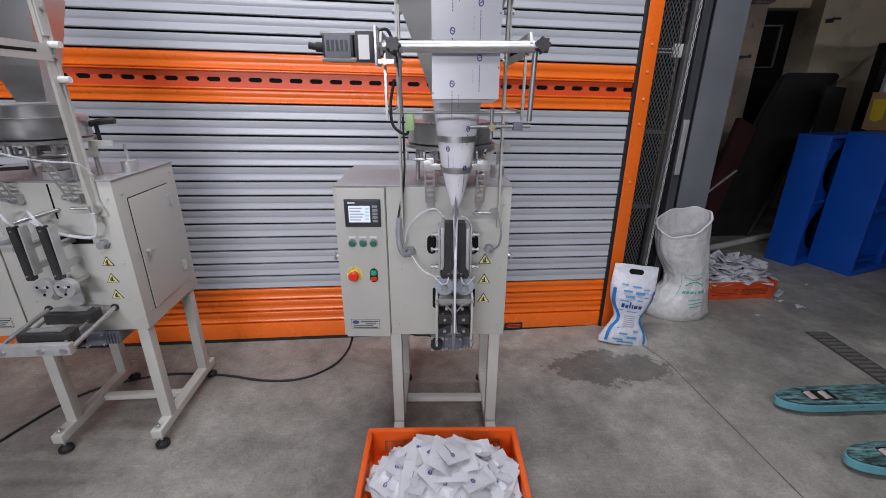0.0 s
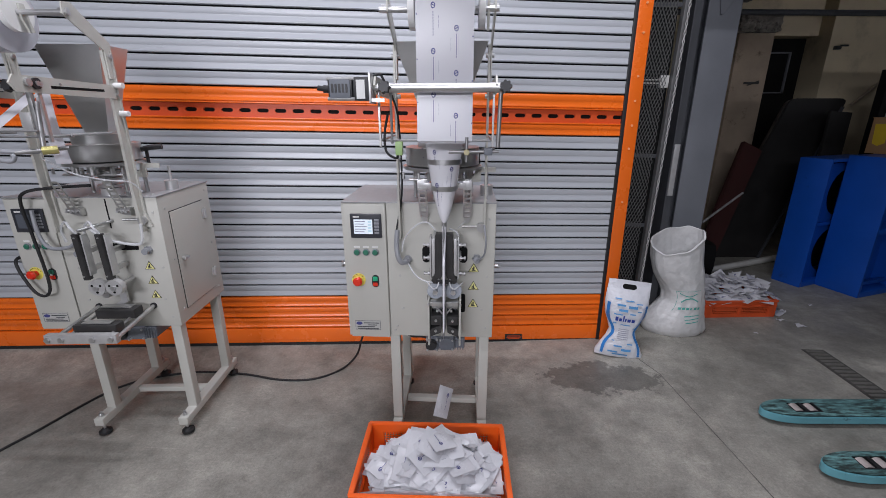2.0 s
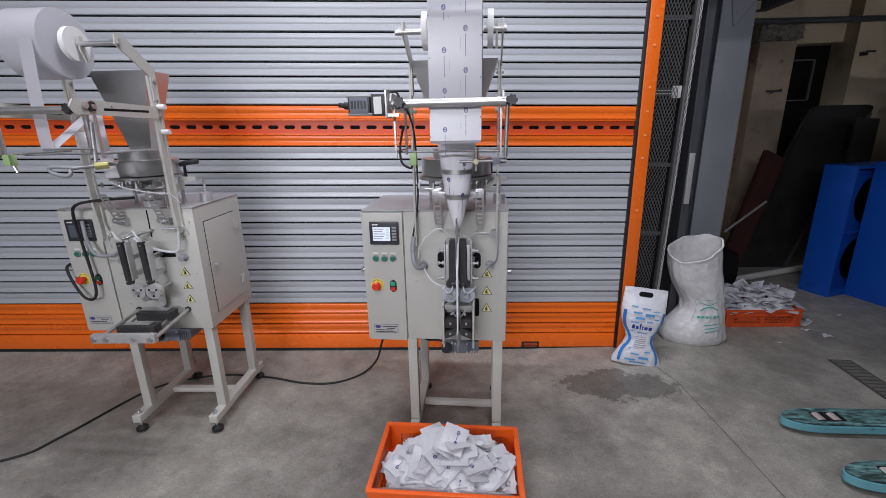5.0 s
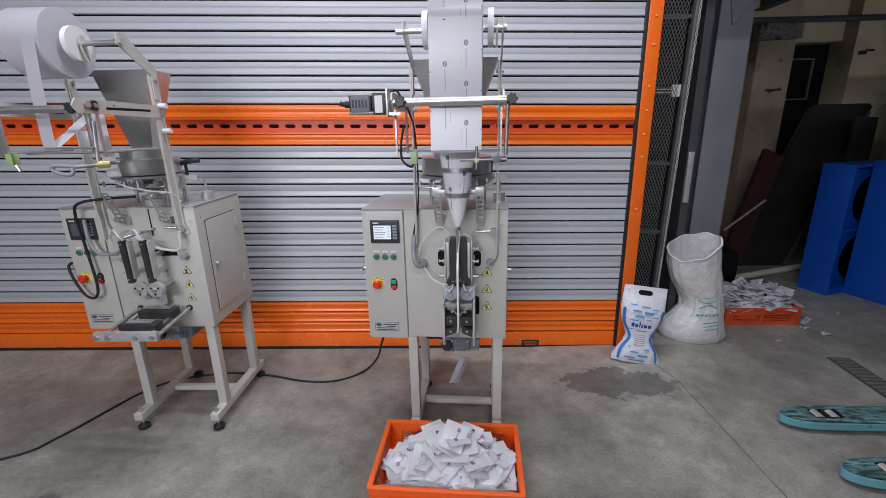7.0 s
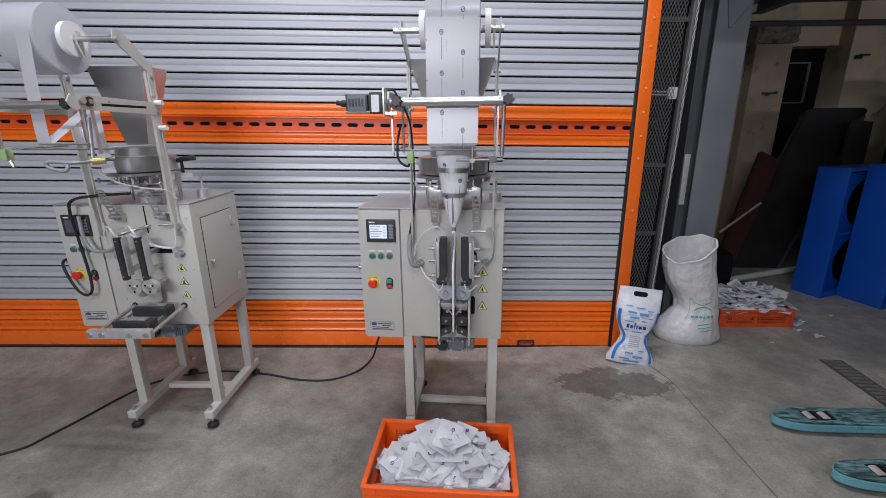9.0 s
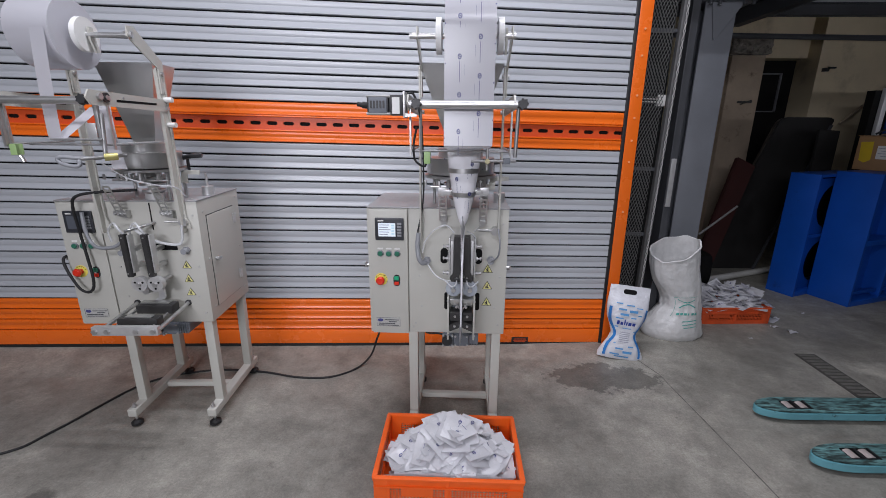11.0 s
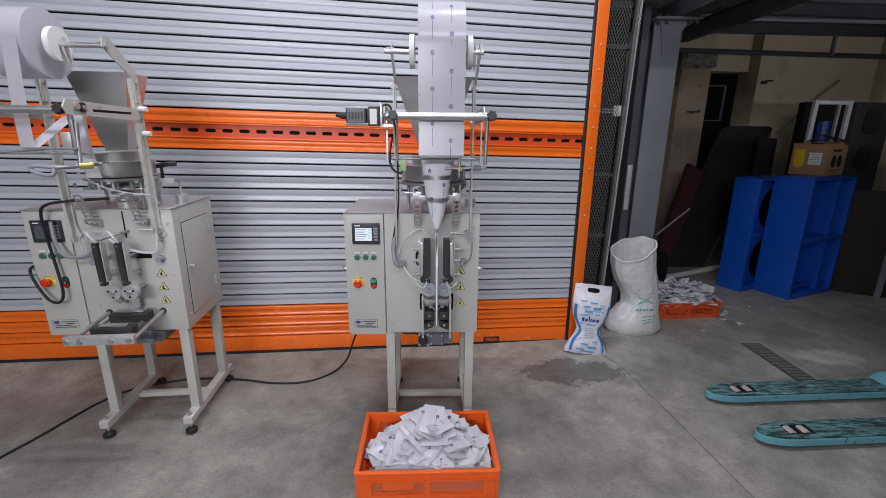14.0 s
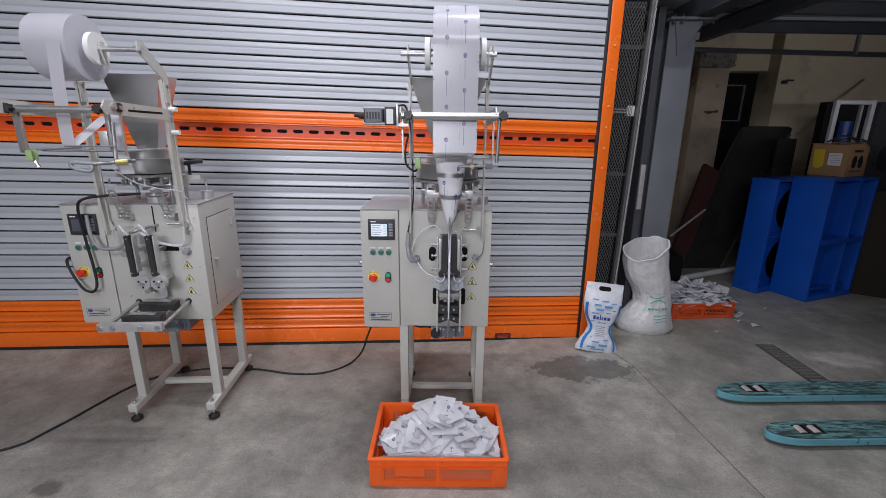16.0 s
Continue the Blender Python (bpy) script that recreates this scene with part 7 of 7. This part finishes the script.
    part("clear_line", lambda bm: tube(bm, ((0.16, -1.33, 1.365), (0.19, -1.25, 1.30), (0.24, -1.16, 1.262), (0.285, -1.10, 1.245), (0.30, -1.06, 1.20)), 0.0028), CLEAR, t, "thin clear air line")
    part("rod_handle", lambda bm: cy(bm, (0.05, FY - 0.12, 1.05), (0.115, FY, 1.065), 0.007, 10), CHROME, t)
    part("panel_split", lambda bm: bx(bm, 0.098, 0.104, FY - 0.0012, FY - 0.0003, 1.03, 1.16), BLACKFILL, t)
    part("hose", lambda bm: tube(bm, ((-0.19, -1.05, 1.12), (-0.18, -1.06, 1.02), (-0.14, -1.07, 0.96), (-0.06, -1.07, 0.96), (-0.01, -1.08, 0.99)), 0.008), HOSE, t, "grey hose")
    part("hose", lambda bm: tube(bm, ((0.06, -1.1, 1.06), (0.12, -1.08, 1.0), (0.20, -1.06, 0.97), (0.25, -1.06, 0.98), (0.262, -1.06, 1.06)), 0.006), CLEAR, t)
    part("lead", lambda bm: tube(bm, ((0.06, -1.02, 1.22), (-0.08, -1.05, 1.215), (-0.175, -1.07, 1.20), (-0.215, -1.06, 1.15), (-0.220, -1.045, 1.0), (-0.200, -1.055, 0.80), (-0.218, -1.06, 0.735), (-0.265, -1.06, 0.745), (-0.312, -1.05, 0.82), (-0.342, -1.03, 0.885), (-0.339, -0.99, 0.90)), 0.0065, 8), RUBBER, t, "black cable looped over the front")
    return t


left_machine()


# ---- motion: a cycle of 0.8445 s; each drops one sachet ----
CYCLE, REL0 = 0.8445, 0.11
STEPS = ((0.0, 0.66), (0.17, 1.0), (0.37, 1.10), (0.47, 1.22), (0.57, 1.43), (0.67, 1.58), (0.77, 1.61))


def feed_rows(k0, k1):
    """Times and the film fed by then, in repeats."""
    return [(REL0 + k * CYCLE + dt, k + f) for k in range(k0, k1) for dt, f in STEPS]


def key_rows(rows):
    """Rows cut to the clip, with its first and last moment."""
    inside = [r for r in rows if 0.0 < r[0] < 16.0]
    before = [r for r in rows if r[0] <= 0.0]
    after = [r for r in rows if r[0] >= 16.0]
    return [(0.0, before[-1][1] if before else inside[0][1])] + inside + [(16.0, after[0][1] if after else inside[-1][1])]


def make_web_mark(col, kind):
    bm = bmesh.new()
    for q in mark_shape(kind):
        bm.faces.new([bm.verts.new((u * col, 0, v)) for u, v in q])
    me = bpy.data.meshes.new(kind)
    bm.to_mesh(me)
    bm.free()
    me.materials.append(INK)
    return me


def web_pose(col, s):
    """Where a print lies after s metres from the point where the film leaves the roll."""
    fx = CX + 0.012 + col * 0.034
    z = RZ - s
    if s < -0.08:
        return pose(fx, RY, RZ)
    if s < 0.0:
        return pose(fx, -1.36, z)
    if z > 1.59:
        return pose(fx, -1.3765, z)
    if z > 1.48:
        return pose(fx, -1.3765 - (1.59 - z) * 0.105, z, -5.9)
    s2 = 1.48 - z
    if s2 < 0.10:
        return pose(CX + col * 0.03, -1.18, 1.42)
    zc = 1.435 - (s2 - 0.10) * 0.98
    if zc > 1.235:
        a, b = cone_r(zc)
        u = 0.5
        return pose(CX + col * a * u, -1.155 - b * math.sqrt(1 - u * u) - 0.0045, zc, 7.0, 0, col * 26)
    return pose(CX + col * 0.01, -1.165, 1.30)


def motions():
    # prints on the flat film
    for col in (-1, 1):
        meshes = [(kind, make_web_mark(col, kind)) for kind in PRINTS]
        for n in range(-8, 22):
            shift = -n * PITCHF - (0.0 if col < 0 else PITCHF / 2) + 0.02
            rows = [(t, web_pose(col, f * PITCHF + shift)) for t, f in feed_rows(-1, 20)]
            rows = key_rows(rows)
            kept = [rows[0]] + [r for p, r, q in zip(rows, rows[1:], rows[2:]) if not (p[1] == r[1] == q[1])] + [rows[-1]]
            for kind, me in meshes:
                ob = new(kind, me)
                ob.parent = WEB
                walk(ob, kept)
    # the slack loop over the collar shortens as the film is drawn in
    rows = [(REL0 + k * CYCLE + dt, pose(0, 0.105 * d, d)) for k in range(-1, 20) for dt, d in ((0.0, 0.014), (0.17, 0.0), (0.37, 0.016), (0.47, 0.026), (0.57, 0.033), (0.67, 0.036), (0.77, 0.020))]
    walk(LOOP, key_rows(rows))
    # the roll turns with the feed
    walk(ROLL, key_rows([(t, pose(CX + 0.012, RY, RZ, 40 * f + 6)) for t, f in feed_rows(-1, 20)]))
    # sealing bars close on the tube, the cross seal a little later
    for j, s in zip(JAWS[:2], (-1, 1)):
        rows = []
        for k in range(-1, 20):
            t0 = REL0 + k * CYCLE
            rows += [(t0 + dt, pose(CX + s * d, 0, 0)) for dt, d in ((0.20, 0.0), (0.36, 0.024), (0.50, 0.024), (0.66, 0.0))]
        walk(j, key_rows(rows))
    for j, s in zip(JAWS[2:], (-1, 1)):
        rows = []
        for k in range(-1, 20):
            t0 = REL0 + k * CYCLE
            rows += [(t0 + dt, pose(CX + s * d, 0, 0)) for dt, d in ((-0.16, 0.0), (-0.06, -0.009), (0.06, -0.009), (0.14, 0.0))]
        walk(j, key_rows(rows))
    # the chain of sachets: down through the jaws, cut, tumble, rest on the heap
    rng = random.Random(5)
    LEN = 0.118
    for k in range(0, 25):
        ob = copy_thing(sachet, pose(0, 0, 0))
        tr = REL0 + k * CYCLE
        rows = []
        for t, f in feed_rows(k - 9, k + 1):
            if t < tr - 1e-6:
                # the lowest sachet of the chain hangs from 0.66 m at the moment of the cut
                z = 0.628 + (k + 0.66 - f) * LEN
                rows.append((t, pose(CX, -1.155, z, 0, 0, 86) if z < 1.16 else pose(CX, -1.155, 1.31, 0, 0, 86)))
        rows.append((tr, pose(CX, -1.155, 0.628, 0, 0, 86)))
        u, v = rng.uniform(-1, 1), rng.uniform(-1, 1)
        x, y = PILE_X + 0.075 * u, PILE_Y + 0.04 + 0.05 * v
        zr = pile_height(x, y) + 0.016 + 0.0015 * k
        spin = rng.choice((-1, 1))
        flat = rng.uniform(-60, 60)
        rows.append((tr + 0.09, pose(CX, -1.16, 0.535, 6 * spin, 12, 74)))
        rows.append((tr + 0.17, pose(CX + 0.002, -1.175, 0.405, 10 * spin, 42, 56)))
        rows.append((tr + 0.25, pose((CX + x) / 2, (y - 1.2) / 2, 0.310, -25, 30, 34)))
        rows.append((tr + 0.31, pose(x, y, zr + 0.02, -75, 5, flat * 0.7)))
        rows.append((tr + 0.36, pose(x, y, zr, -90 + rng.gauss(0, 7) + 14, rng.gauss(0, 8), flat)))
        if rows[0][0] > 0:
            rows.insert(0, (0.0, rows[0][1]))
        walk(ob, key_rows(rows))


motions()
